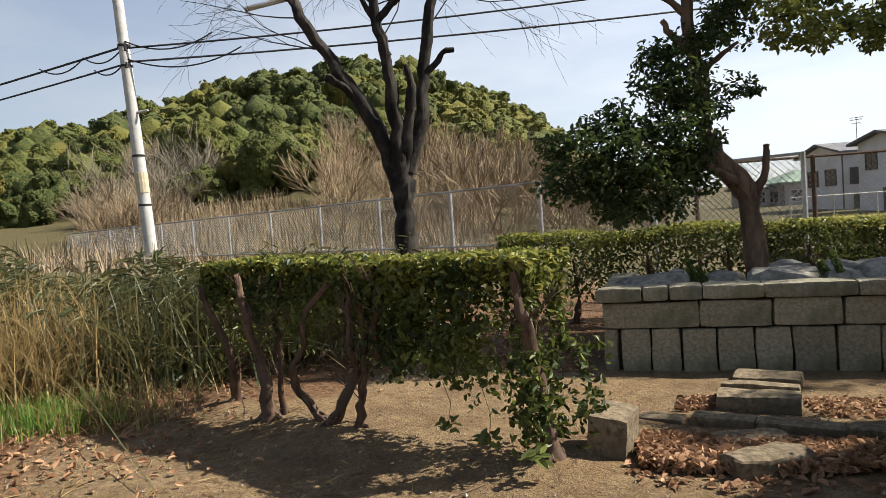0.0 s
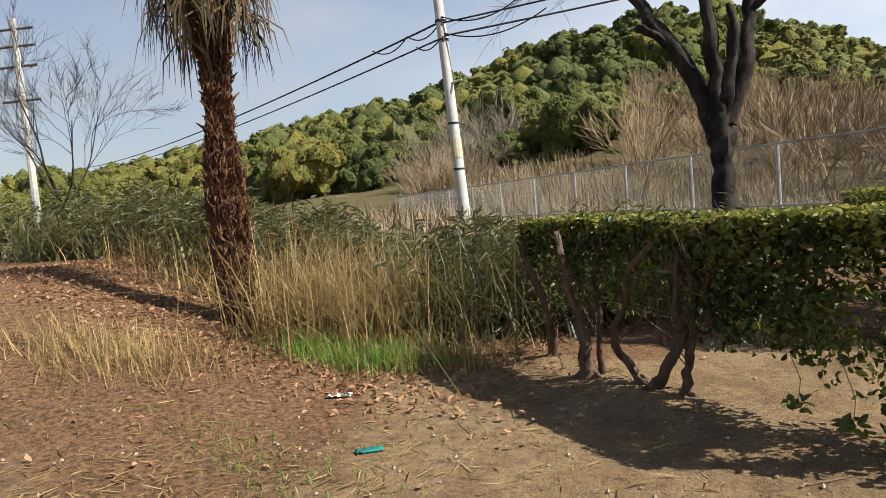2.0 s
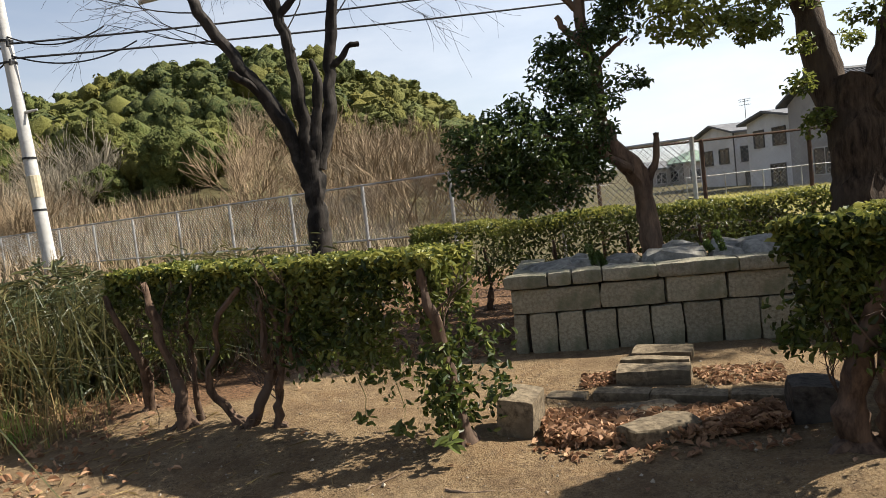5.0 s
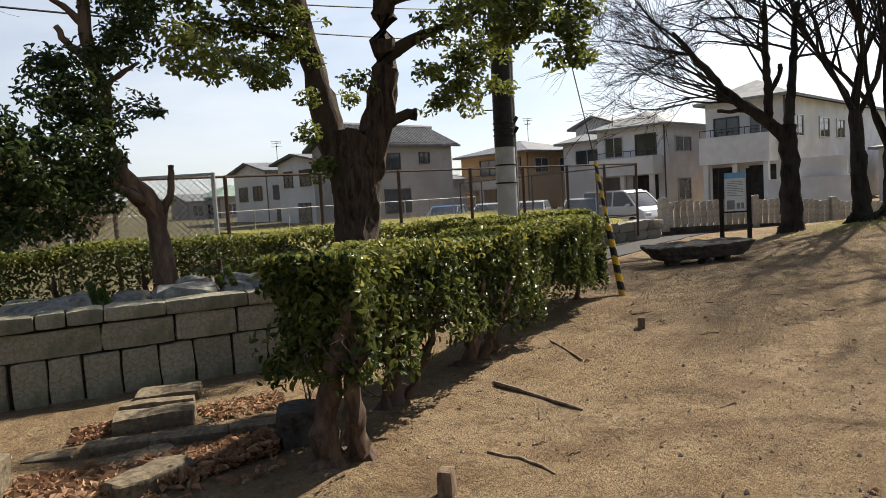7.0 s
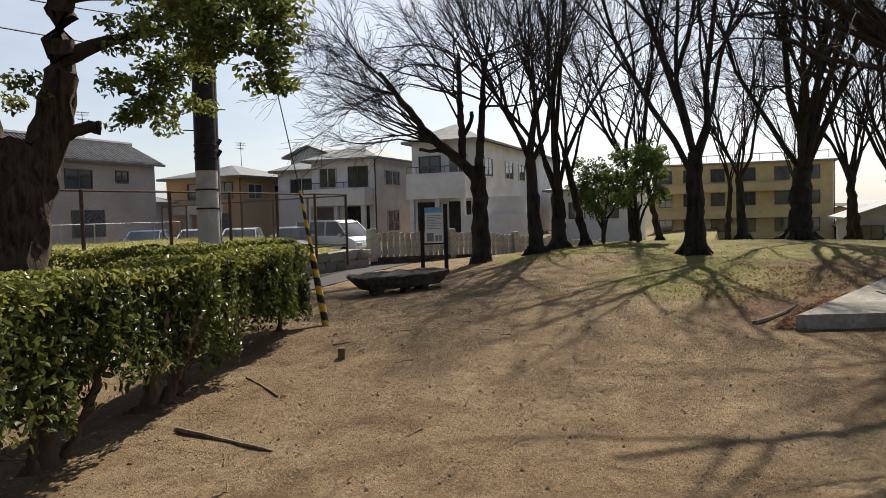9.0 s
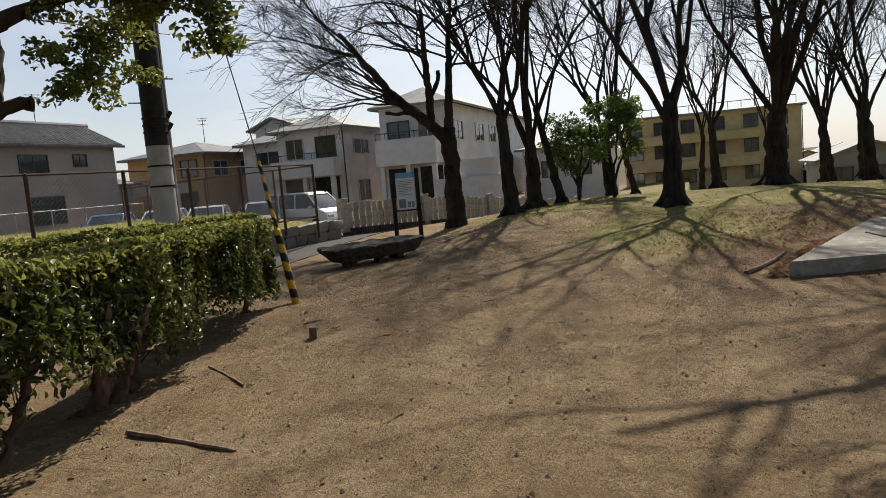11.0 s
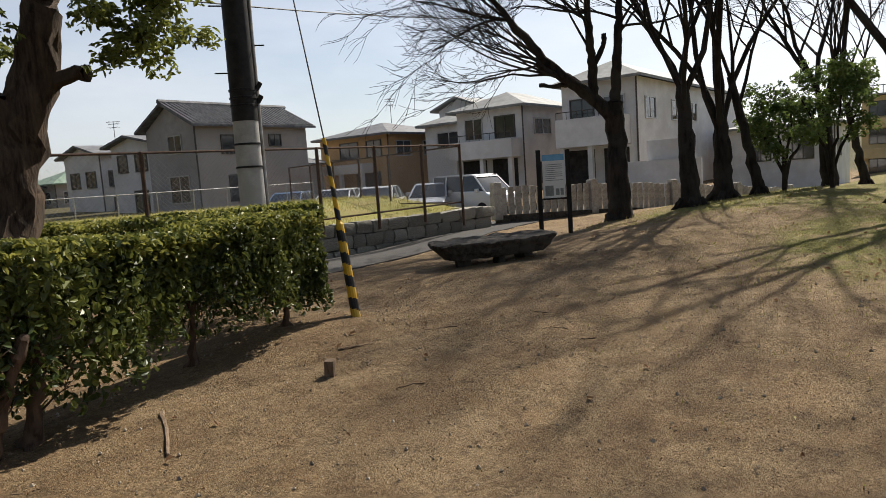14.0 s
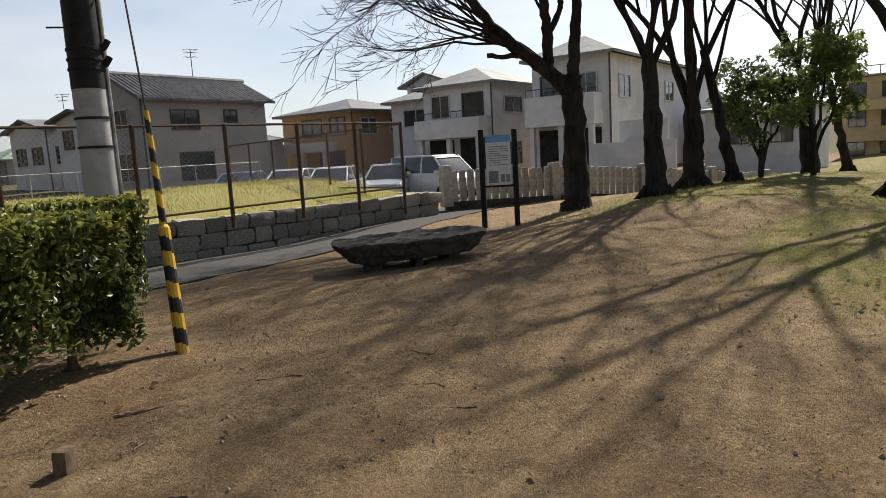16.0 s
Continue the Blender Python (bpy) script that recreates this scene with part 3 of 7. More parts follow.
# asphalt lane beside the retaining wall
def build_lane():
    b = Buf()
    s = np.linspace(0, 1, 26)
    cx = np.interp(s, [0, 0.5, 0.8, 1], [8.6, 13.4, 17.2, 22.5])
    north = np.interp(s, [0, 0.5, 0.8, 1], [11.2, 9.95, 9.75, 10.6])
    south = np.interp(s, [0, 0.5, 0.8, 1], [8.3, 7.75, 8.35, 8.9])
    for q in range(len(s) - 1):
        v = []
        for k in (q, q + 1):
            for yy in (south[k] + 0.06 * math.sin(k * 2.1), north[k]):
                v.append((cx[k], yy, gz(cx[k], yy) + 0.02))
        b.add(v + [(p[0], p[1], p[2] - 0.06) for p in v], [[0, 2, 3, 1], [0, 4, 6, 2]])
    tagged(part("road", b, M_ASPHALT), "narrow worn asphalt lane beside a stone retaining wall", "road", "", "structure")


build_lane()
# car park beyond the lawn
b = Buf()
cube(b, (19.4, 12.8, -0.60), (33.4, 29.6, -0.32))
tagged(part("car_park", b, M_ASPHALT), "grey asphalt car park", "car park", "", "structure")


# ---- hedges ----
def lumps(p, seed, octaves=3):
    """Smooth uneven field over points, about -1 to 1."""
    r = np.random.default_rng(seed)
    out, amp, k = np.zeros(len(p)), 1.0, 1.0
    for _ in range(octaves):
        for _ in range(4):
            d = r.normal(0, 1, 3)
            out += amp * 0.28 * np.sin((p * k) @ (d / np.linalg.norm(d)) + r.uniform(0, 6.28))
        amp, k = amp * 0.6, k * 2.1
    return out


def hedge(name, line, width, top, foot, thin, stems, count, label, seed, leaf=0.052, ends=True, front=(0, 0)):
    """A clipped hedge along a line: dense on top, ragged and gappy on its faces, on bare stems.
    foot and thin: the height of its lower edge and the gaps in its faces, along its length."""
    r = np.random.default_rng(seed)
    line = np.asarray(line, float)
    cum = np.concatenate([[0], np.cumsum(np.linalg.norm(np.diff(line, axis=0), axis=1))])
    total = cum[-1]

    def at(s):
        x, y = np.interp(s, cum, line[:, 0]), np.interp(s, cum, line[:, 1])
        e = 0.05
        dx = np.interp(s + e, cum, line[:, 0]) - np.interp(s - e, cum, line[:, 0])
        dy = np.interp(s + e, cum, line[:, 1]) - np.interp(s - e, cum, line[:, 1])
        ln = np.hypot(dx, dy) + 1e-9
        return x, y, dx / ln, dy / ln

    def along(profile, s):
        return np.interp(s / total, [q[0] for q in profile], [q[1] for q in profile])
    n = count
    kind, u = r.uniform(0, 1, n), r.uniform(-1, 1, n)
    s = r.uniform(0, total, n)
    depth = np.abs(r.normal(0, 0.08, n))
    is_top, is_end = kind < 0.32, (kind > 0.86) & ends
    is_side = ~is_top & ~is_end
    half = width / 2
    uu = np.where(is_side, np.sign(u) * (half - depth), u * half)
    s = np.where(is_end, np.where(r.uniform(0, 1, n) < 0.5, total - depth, depth), s)
    zt = np.interp(s, [0, total], top)
    x, y, dx, dy = at(s)
    low = along(foot, s) + 0.10 * lumps(np.stack([x, y, 0 * x], 1) * 7, seed) + np.abs(r.normal(0, 0.05, n))
    zz = np.where(is_top, zt - depth * 0.8, low + r.uniform(0, 1, n) ** 0.75 * (zt - low))
    p = np.stack([x, y, zz], 1)
    bulge = 0.10 * lumps(p * (6, 6, 5), seed + 1) * np.where(is_top, 0.45, 1)
    uu = uu + np.where(is_side, np.sign(uu) * bulge, 0)
    s = np.clip(s + np.where(is_end, bulge, 0), 0, total)
    x, y, dx, dy = at(s)
    over = np.where(s > total - 0.01, bulge, np.where(s < 0.01, -bulge, 0)) * is_end
    zz = zz + np.where(is_top, bulge, 0)
    pos = np.stack([x + dx * over - dy * uu, y + dy * over + dx * uu, zz + ground_z(x, y)], -1)
    nrm = np.where(is_top[:, None], np.array([[0, 0, 1.0]]), np.stack([-dy * np.sign(uu), dx * np.sign(uu), np.full(n, 0.35)], -1))
    below = np.clip((zt - zz) / np.maximum(zt - low, 0.2), 0, 1)
    gap = lumps(pos * (6.5, 6.5, 5.5), seed + 2) + r.normal(0, 0.25, n)
    keep = is_top | (gap < 0.9 - along(thin, s) * np.clip(below * 2.2, 0, 1.15))
    pos, nrm, zz, zt, is_top = pos[keep], nrm[keep], zz[keep], zt[keep], is_top[keep]
    base = thing(name, pose(0, 0, 0), label, "hedge", "clipped hedges")
    b = Buf()
    # top leaves and half the upper rim take the painted sunlit colour
    sunlit = is_top | ((zz > zt - 0.10) & (r.uniform(0, 1, len(zz)) < 0.5))
    sunlit &= r.uniform(0, 1, len(zz)) < 0.8
    kites(b, pos[~sunlit], nrm[~sunlit], leaf, r, 0.5, 0.16, 0.8)
    part("sunlit_top_growth", kites(Buf(), pos[sunlit], nrm[sunlit], leaf * 0.95, r, 0.5, 0.16, 0.75), M_HEDGETOP, base, "", False, "stuff")
    # leaves inside the hedge, thickest under the top
    m = n // 5
    s2 = r.uniform(0, total, m)
    # open bays are flat panels on the wall, their shade painted dark
    x, y, dx, dy = at(s2)
    u2 = r.uniform(-half, half, m) * 0.75
    z1, z0 = np.interp(s2, [0, total], top) - 0.05, along(foot, s2) + 0.12
    z2 = z1 - (z1 - z0) * r.uniform(0, 1, m) ** 2.2
    q = np.stack([x - dy * u2, y + dx * u2, z2 + ground_z(x, y)], -1)
    q = q[lumps(q * 5, seed + 5) < 0.7 - 0.5 * along(thin, s2)]
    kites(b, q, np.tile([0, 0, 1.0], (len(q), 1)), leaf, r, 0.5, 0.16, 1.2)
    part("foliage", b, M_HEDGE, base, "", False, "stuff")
    for pts, rad in stems:
        tb = Buf()
        pts = [(px_ + front[0], py_ + front[1], pz_ * (np.mean(top) - 0.02) / 1.25 + gz(px_, py_)) for px_, py_, pz_ in pts]
        line_ = smooth_line(pts, 15, r, 0.008)
        girth = np.interp(np.linspace(0, 1, 15), [0, 0.07, 0.25, 1], [rad * 1.7, rad * 1.2, rad, rad * 0.5]) * (1 + 0.12 * r.normal(0, 1, 15))
        tube(tb, line_, girth, 9)
        tb.v[0] += r.normal(0, rad * 0.10, tb.v[0].shape)
        for _ in range(5):
            k = int(r.integers(3, 11))
            out = []
            fork(r, line_[k], (r.normal(0, .7), r.normal(0, .7), 0.9), 0.24, max(rad * 0.2, 0.005), 2, out, 0.6, 0.25, (2, 4), 4, 0.6, 0.003)
            limbs(tb, out)
        for _ in range(3):
            a_ = r.uniform(0, 6.28)
            tube(tb, [line_[1], line_[0] + (math.cos(a_) * rad * 2, math.sin(a_) * rad * 2, 0.03), line_[0] + (math.cos(a_) * rad * 4, math.sin(a_) * rad * 4, -0.03)], [rad * 0.6, rad * 0.45, rad * 0.15], 6)
        part("trunk", tb, M_TWIG, base, "", True)
    return base


# ---- stone enclosure ----
WALL_O = Vector((1.43, 6.37, 0))
WALL_YAW = math.degrees(math.atan2(-0.305, 0.952))


def stone_enclosure():
    m = pose(WALL_O.x, WALL_O.y, 0.0, 0, 0, WALL_YAW)
    w = thing("stone_enclosure", m, "low lichened granite block wall round a rubble mound", "stone wall")
    core = Buf()
    cube(core, (0.04, 0.05, -0.05), (3.6, 1.55, 0.62))
    part("core", core, M_JOINT, w)
    courses = [(-0.02, 0.385, [0.14, 0.02, 0.265, 0.27, 0.30, 0.31, 0.30, 0.34, 0.33, 0.33, 0.32, 0.34]),
               (0.385, 0.635, [0.86, 0.60, 0.55, 0.58, 0.55, 0.5]),
               (0.635, 0.775, [0.42, 0.235, 0.29, 0.50, 0.72, 0.62, 0.72])]
    k = 0
    for ci, (z0, z1, widths) in enumerate(courses):
        x = -0.05 if ci == 2 else 0.0
        for wd in widths:
            if wd < 0.05:
                x += wd
                continue
            k += 1
            bm = rough_block((wd - 0.008, 0.30, z1 - z0 - 0.008), k, 0.014, 5)
            ob = part("stone", bm, M_STONE, w, "", True)
            ob.matrix_local = pose(x + wd / 2, 0.13 - (0.035 if ci == 2 else 0) + 0.008 * math.sin(k * 2.7), z0 + 0.004 * math.sin(k), 0, 0, 0.5 * math.sin(k * 1.7))
            x += wd
    for q in range(5):
        bm = rough_block((0.30, 0.28, 0.77), 40 + q, 0.012, 3)
        ob = part("stone", bm, M_STONE, w, "", True)
        ob.matrix_local = pose(0.15, 0.43 + q * 0.29, -0.02, 0, 0, 0)
    # rubble filling
    r = np.random.default_rng(3)
    spots = [(0.45, 0.42, .46, .40, .17), (0.30, .75, .5, .4, .14), (0.80, .36, .17, .14, .10), (1.02, .4, .26, .2, .09), (1.25, .42, .14, .1, .08), (1.42, .5, .2, .14, .09), (1.15, .85, .35, .28, .16),
             (1.62, .55, .62, .42, .22), (1.75, .95, .4, .4, .24), (2.12, .42, .36, .28, .17), (2.52, .52, .62, .36, .25), (2.3, .95, .5, .45, .22), (3.0, .6, .5, .5, .22), (.75, .95, .4, .4, .13), (0.62, 1.25, .4, .3, .14), (2.8, 1.1, .5, .4, .2), (1.33, .30, .1, .08, .06)]
    for k, (x, y, sx, sy, sz) in enumerate(spots):
        bm = rough_block((sx * 1.15, sy * 1.2, sz * 0.75 + 0.16), 70 + k, 0.055 * min(1, sx * 2.0), 3, 0.22)
        ob = part("boulder", bm, M_BOULDER, w, "", True)
        ob.matrix_local = pose(x, y, 0.52, r.normal(0, 4), r.normal(0, 4), r.uniform(-25, 25))


stone_enclosure()


def loose_stone(name, x, y, yaw, size, seed, mat, label, cat, group="", wear=0.015, tilt=(0, 0), sink=0.02, z=None):
    ob = part(name, rough_block(size, seed, wear, 4), mat, None, "", True)
    ob.matrix_world = pose(x, y, (gz(x, y) if z is None else z) - sink, tilt[0], tilt[1], yaw)
    return tagged(ob, label, cat, group)


KY = -32
loose_stone("stepping_stone", 2.55, 5.50, -30, (0.50, 0.34, 0.10), 1, M_STEPSTONE, "flat worn stone step before the granite wall", "step stone", "stone steps", 0.012)
loose_stone("stepping_stone", 2.18, 4.86, -28, (0.56, 0.26, 0.135), 2, M_STEPSTONE, "long dark worn stone step", "step stone", "stone steps", 0.014)
loose_stone("stepping_stone", 2.27, 5.03, -28, (0.53, 0.12, 0.155), 12, M_STEPSTONE, "narrow upright edge stone behind a step", "step stone", "stone steps", 0.010)
loose_stone("stepping_stone", 1.78, 4.08, -3, (0.44, 0.22, 0.10), 3, M_STEPSTONE, "thin slab lying askew on dry leaves", "step stone", "stone steps", 0.012, (4, 0))
loose_stone("stepping_stone", 1.68, 3.68, 10, (0.47, 0.23, 0.14), 4, M_STEPSTONE, "rounded brown stone at the edge of the leaf bed", "step stone", "stone steps", 0.028)
for q, (x, y, ln) in enumerate(((1.82, 4.60, 0.42), (2.21, 4.35, 0.52), (2.68, 4.05, 0.56), (1.46, 4.80, 0.3))):
    loose_stone("kerb_stone", x, y, KY, (ln - 0.008, 0.17, 0.075 if q < 3 else 0.04), 20 + q, M_STEPSTONE, "long low kerb stone edging the leaf bed", "kerb stone", "kerb stones", 0.006)
loose_stone("corner_stone", 0.93, 4.08, -28, (0.25, 0.32, 0.27), 31, M_STEPSTONE, "squared brown corner block beside the leaf bed", "corner stone", "corner blocks", 0.012, (2, 5))
loose_stone("corner_stone", 2.60, 3.55, -28, (0.27, 0.32, 0.25), 32, M_STONEDARK, "squared dark corner block beside the hedge", "corner stone", "corner blocks", 0.02)
loose_stone("flat_stone", 2.02, 2.33, 12, (0.5, 0.24, 0.08), 33, M_STEPSTONE, "flat earth-coloured stone half sunk in the soil", "flat stone", "", 0.03, (0, 0), 0.03)


def sprig(x, y, z, h, seed):
    r = np.random.default_rng(seed)
    base = thing("conifer_sprig", pose(0, 0, 0), "small ragged green sprig growing among the boulders", "sprig", "conifer sprigs")
    stem = smooth_line([(x, y, z), (x - 0.02, y, z + h * 0.5), (x - 0.07, y, z + h)], 8, r, 0.004)
    part("stem", tube(Buf(), stem, np.linspace(0.012, 0.004, 8), 5), M_TWIG, base)
    n = 260
    k = r.integers(2, 8, n)
    d = r.normal(0, 1, (n, 3))
    d /= np.linalg.norm(d, axis=1)[:, None]
    part("needles", kites(Buf(), stem[k] + d * 0.03, d, 0.05, r, 0.14, 0.1, 0.3, d + (0, 0, 0.8)), M_SHRUB, base, "", False, "stuff")


ex, ey = math.cos(radians(WALL_YAW)), math.sin(radians(WALL_YAW))
for k_, (a_, b_, h_) in enumerate(((0.86, 0.34, 0.25), (2.08, 0.34, 0.27), (0.95, 0.4, 0.16), (2.0, 0.45, 0.18))):
    sprig(WALL_O.x + ex * a_ - ey * b_, WALL_O.y + ey * a_ + ex * b_, 0.70, h_, 500 + k_)


def leaf_scatter(name, pts, size, mat, label, cat, seed, lift=0.015, jitter=0.5, aspect=0.55):
    r = np.random.default_rng(seed)
    pts = np.asarray(pts)
    z = ground_z(pts[:, 0], pts[:, 1]) + lift * r.uniform(0.3, 1.6, len(pts)) + (pts[:, 2] if pts.shape[1] > 2 else 0)
    b = kites(Buf(), np.stack([pts[:, 0], pts[:, 1], z], -1), np.tile([0, 0, 1.0], (len(pts), 1)), size, r, aspect, 0.2, jitter)
    return tagged(part(name, b, mat), label, cat, "", "stuff")


def in_quad(r, n, corners):
    a, b_, c, d = (np.array(p, float) for p in corners)
    u, v = r.uniform(0, 1, (n, 1)), r.uniform(0, 1, (n, 1))
    return (a * (1 - u) + b_ * u) * (1 - v) + (d * (1 - u) + c * u) * v


r5 = np.random.default_rng(5)
bed = in_quad(r5, 4200, ((1.12, 4.32), (2.56, 3.82), (2.36, 3.42), (1.0, 3.72)))
bed = np.column_stack([bed, r5.uniform(0, 0.05, len(bed))])
leaf_scatter("leaf_bed", bed, 0.062, M_DRYLEAF, "thick bed of curled dry brown leaves", "leaves", 11, 0.02, 0.6)
more = np.concatenate([in_quad(r5, 230, ((1.7, 5.2), (2.0, 5.2), (2.0, 4.9), (1.6, 4.9))), in_quad(r5, 260, ((2.5, 5.0), (3.2, 4.8), (3.0, 4.4), (2.5, 4.5))),
                       in_quad(r5, 500, ((-0.2, 7.6), (1.3, 7.4), (1.3, 6.3), (-0.2, 6.8))), in_quad(r5, 120, ((0.9, 3.9), (2.3, 3.3), (2.2, 3.1), (0.9, 3.55)))])
leaf_scatter("drifted_leaves", more, 0.055, M_DRYLEAF, "drifts of dry brown leaves on bare earth", "leaves", 12)
bank = np.column_stack([r5.uniform(-10, -1.2, 9000), r5.uniform(3.6, 9, 9000)])
keep = (bank[:, 0] + 0.35 * (bank[:, 1] - 5) < -2.2 + r5.normal(0, 0.5, 9000)) & (bank[:, 1] > 4.4 - 0.12 * (bank[:, 0] + 3) + r5.normal(0, 0.25, 9000))
piles = np.concatenate([in_quad(r5, 900, ((9.0, -0.75), (11.2, -1.6), (11.4, -2.2), (9.1, -1.2))), in_quad(r5, 500, ((10.5, 0.6), (15.5, -0.4), (13.5, -2.6), (11.0, -1.5)))])
leaf_scatter("drifted_leaves", piles, 0.055, M_DRYLEAF, "drifts of dry brown leaves beside a concrete slab", "leaves", 15)
leaf_scatter("bank_leaves", bank[keep], 0.058, M_DRYLEAF, "carpet of dry fallen leaves on a low bank", "leaves", 13, 0.02, 0.55)
few = np.column_stack([r5.uniform(-6, 19, 2600), r5.uniform(-3.5, 8, 2600)])
keep = (r5.uniform(0, 1, 2600) < 0.16 + 0.6 * (few[:, 0] > 10.5) * (few[:, 1] < 1.0) + 0.35 * (few[:, 0] < -1.5)) & ~((few[:, 0] > 2) & (few[:, 0] < 9) & (few[:, 1] < 2.4) & (r5.uniform(0, 1, 2600) < 0.6))
leaf_scatter("stray_leaves", few[keep], 0.05, M_DRYLEAF, "single dry leaves strewn over the earth", "leaves", 14)


M_CRUMB = surface("dark_crumbs", (0.05, 0.036, 0.025), (0.17, 0.12, 0.08), 4, rough=0.95, bstr=0)


def pebbles():
    r = np.random.default_rng(21)
    b = Buf()
    n = 7000
    xs, ys = r.uniform(-5, 12, n), r.uniform(-2.5, 5.5, n)
    ico = np.array([[1, 0, 0], [-1, 0, 0], [0, 1, 0], [0, -1, 0], [0, 0, 1], [0, 0, -1]], float)
    fc = np.array([[0, 2, 4], [2, 1, 4], [1, 3, 4], [3, 0, 4], [2, 0, 5], [1, 2, 5], [3, 1, 5], [0, 3, 5]])
    zs = ground_z(xs, ys)
    for x, y, z in zip(xs, ys, zs):
        s = 0.004 + 0.014 * r.uniform() ** 5
        b.add(ico * s * r.uniform(0.6, 1.3, (6, 3)) + (x, y, z + 0.003), fc)
    tagged(part("pebbles", b, M_PEBBLE), "small pebbles and grit strewn on the earth", "pebbles", "", "stuff")


pebbles()
crumbs = np.column_stack([r5.uniform(-5, 12.5, 16000), r5.uniform(-2.5, 5.0, 16000)])
leaf_scatter("earth_crumbs", crumbs, 0.012, M_CRUMB, "dark crumbs of bark and leaf on the earth", "crumbs", 16, 0.006, 0.6)


def stick(x0, y0, x1, y1, rad, label, seed, name="fallen_branch"):
    r = np.random.default_rng(seed)
    p0, p1 = np.array([x0, y0, gz(x0, y0) + rad * 0.35]), np.array([x1, y1, gz(x1, y1) + rad * 0.35])
    pts = smooth_line([p0, (p0 * 0.6 + p1 * 0.4) + r.normal(0, 0.03, 3) * (1, 1, 0.1), p1], 9, r, 0.004)
    tagged(part(name, tube(Buf(), pts, np.linspace(rad, rad * 0.5, 9), 6), M_STICK, None, "", True), label, "branch", "fallen branches")


stick(4.25, 3.34, 4.21, 2.50, 0.022, "bare brown root lying on the earth", 1, "tree_root")
stick(5.64, 3.82, 5.33, 3.26, 0.018, "short dry stick on the earth", 2)
stick(3.20, 2.48, 3.21, 2.0, 0.014, "thin dry twig on the earth", 3)
stick(7.27, 3.89, 7.51, 3.77, 0.012, "thin dry twig on the earth", 4)
stick(9.2, -0.62, 10.4, -1.15, 0.035, "dark fallen branch beside the concrete slab", 5)
stick(10.3, -1.45, 11.6, -1.9, 0.03, "dark fallen branch beside the concrete slab", 6)
stick(-0.2, 3.3, 0.5, 3.12, 0.012, "thin dry twig on the earth", 7)
stick(0.35, 3.4, 0.75, 3.25, 0.01, "thin dry twig on the earth", 8)
r22 = np.random.default_rng(22)
for q in range(26):
    x, y, a, ln = r22.uniform(-4.5, 9), r22.uniform(1.0, 4.3), r22.uniform(0, 3.14), r22.uniform(0.08, 0.3)
    if 0.8 < x < 2.9 and y > 2.4 or (y > 2.6 + 0.3 * (x - 2.5) and x > 2.2):
        y = r22.uniform(0.2, 2.0)
    stick(x, y, x + ln * math.cos(a), y + ln * math.sin(a), 0.006, "thin dry twig on the earth", 100 + q)


def stump(x, y, rad, h, seed, label):
    ob = part("stump", rough_block((rad * 2, rad * 1.9, h), seed, rad * 0.18, 4, 0.06), M_STICK, None, "", True)
    ob.matrix_world = pose(x, y, gz(x, y) - 0.02, 2, -3, 30)
    tagged(ob, label, "stump", "cut stumps")


stump(6.80, 3.50, 0.040, 0.14, 51, "small grey cut stump in sandy earth")
stump(2.65, 2.27, 0.045, 0.16, 52, "small squared wooden stake cut off low")

# litter left on the ground
def scrap(x, y, ln, mat, label, seed):
    r = np.random.default_rng(seed)
    bm = bmesh.new()
    bmesh.ops.create_grid(bm, x_segments=8, y_segments=5, size=0.5)
    for v in bm.verts:
        v.co = Vector((v.co.x * ln, v.co.y * ln * 0.45, 0.012 + 0.025 * abs(noise.noise(v.co * 4 + Vector((seed, 0, 0))))))
    ob = part("rag", bm, mat, None, "", True)
    md = ob.modifiers.new("thick", 'SOLIDIFY')
    md.thickness = 0.004
    ob.matrix_world = pose(x, y, gz(x, y) + 0.004, 0, 0, 20 * seed)
    tagged(ob, label, "litter")


scrap(-3.32, 4.60, 0.20, M_RAGW, "crumpled pale plastic scrap on the earth", 1)
scrap(-2.40, 3.53, 0.17, M_RAG, "crumpled teal cloth scrap on the earth", 2)


# ---- blades: reeds, grass ----
def blades(name, pts, height, width, mat, label, cat, seed, lean=0.35, bend=0.4, steps=3):
    r = np.random.default_rng(seed)
    pts = np.asarray(pts)
    n = len(pts)
    h = height * r.uniform(0.45, 1.2, n)
    a = r.uniform(0, 2 * np.pi, n)
    d = np.stack([np.cos(a), np.sin(a), np.zeros(n)], 1)
    side = np.stack([-np.sin(a), np.cos(a), np.zeros(n)], 1)
    base = np.column_stack([pts[:, :2], ground_z(pts[:, 0], pts[:, 1]) - 0.01 + (pts[:, 2] if pts.shape[1] > 2 else 0)])
    ln, bd = r.normal(0, lean, n), np.abs(r.normal(0, bend, n))
    rings = []
    for k in range(steps + 1):
        f = k / steps
        c = base + d * ((ln * f + bd * f * f) * h)[:, None] + np.array([0, 0, 1]) * (h * f * (1 - 0.25 * bd * f))[:, None]
        w = width * (1 - 0.85 * f) * 0.5
        rings += [c - side * w, c + side * w]
    v = np.stack(rings, 1)
    m = 2 * (steps + 1)
    f = np.concatenate([np.arange(n)[:, None] * m + np.array([[2 * k, 2 * k + 1, 2 * k + 3, 2 * k + 2]]) for k in range(steps)])
    b = Buf().add(v.reshape(-1, 3), f)
    return tagged(part(name, b, mat), label, cat, "", "stuff")


r6 = np.random.default_rng(6)


def strip(n, line, spread):
    line = np.asarray(line, float)
    s = r6.uniform(0, len(line) - 1, n)
    p = np.stack([np.interp(s, np.arange(len(line)), line[:, k]) for k in (0, 1)], 1)
    return p + r6.normal(0, 1, (n, 2)) * spread


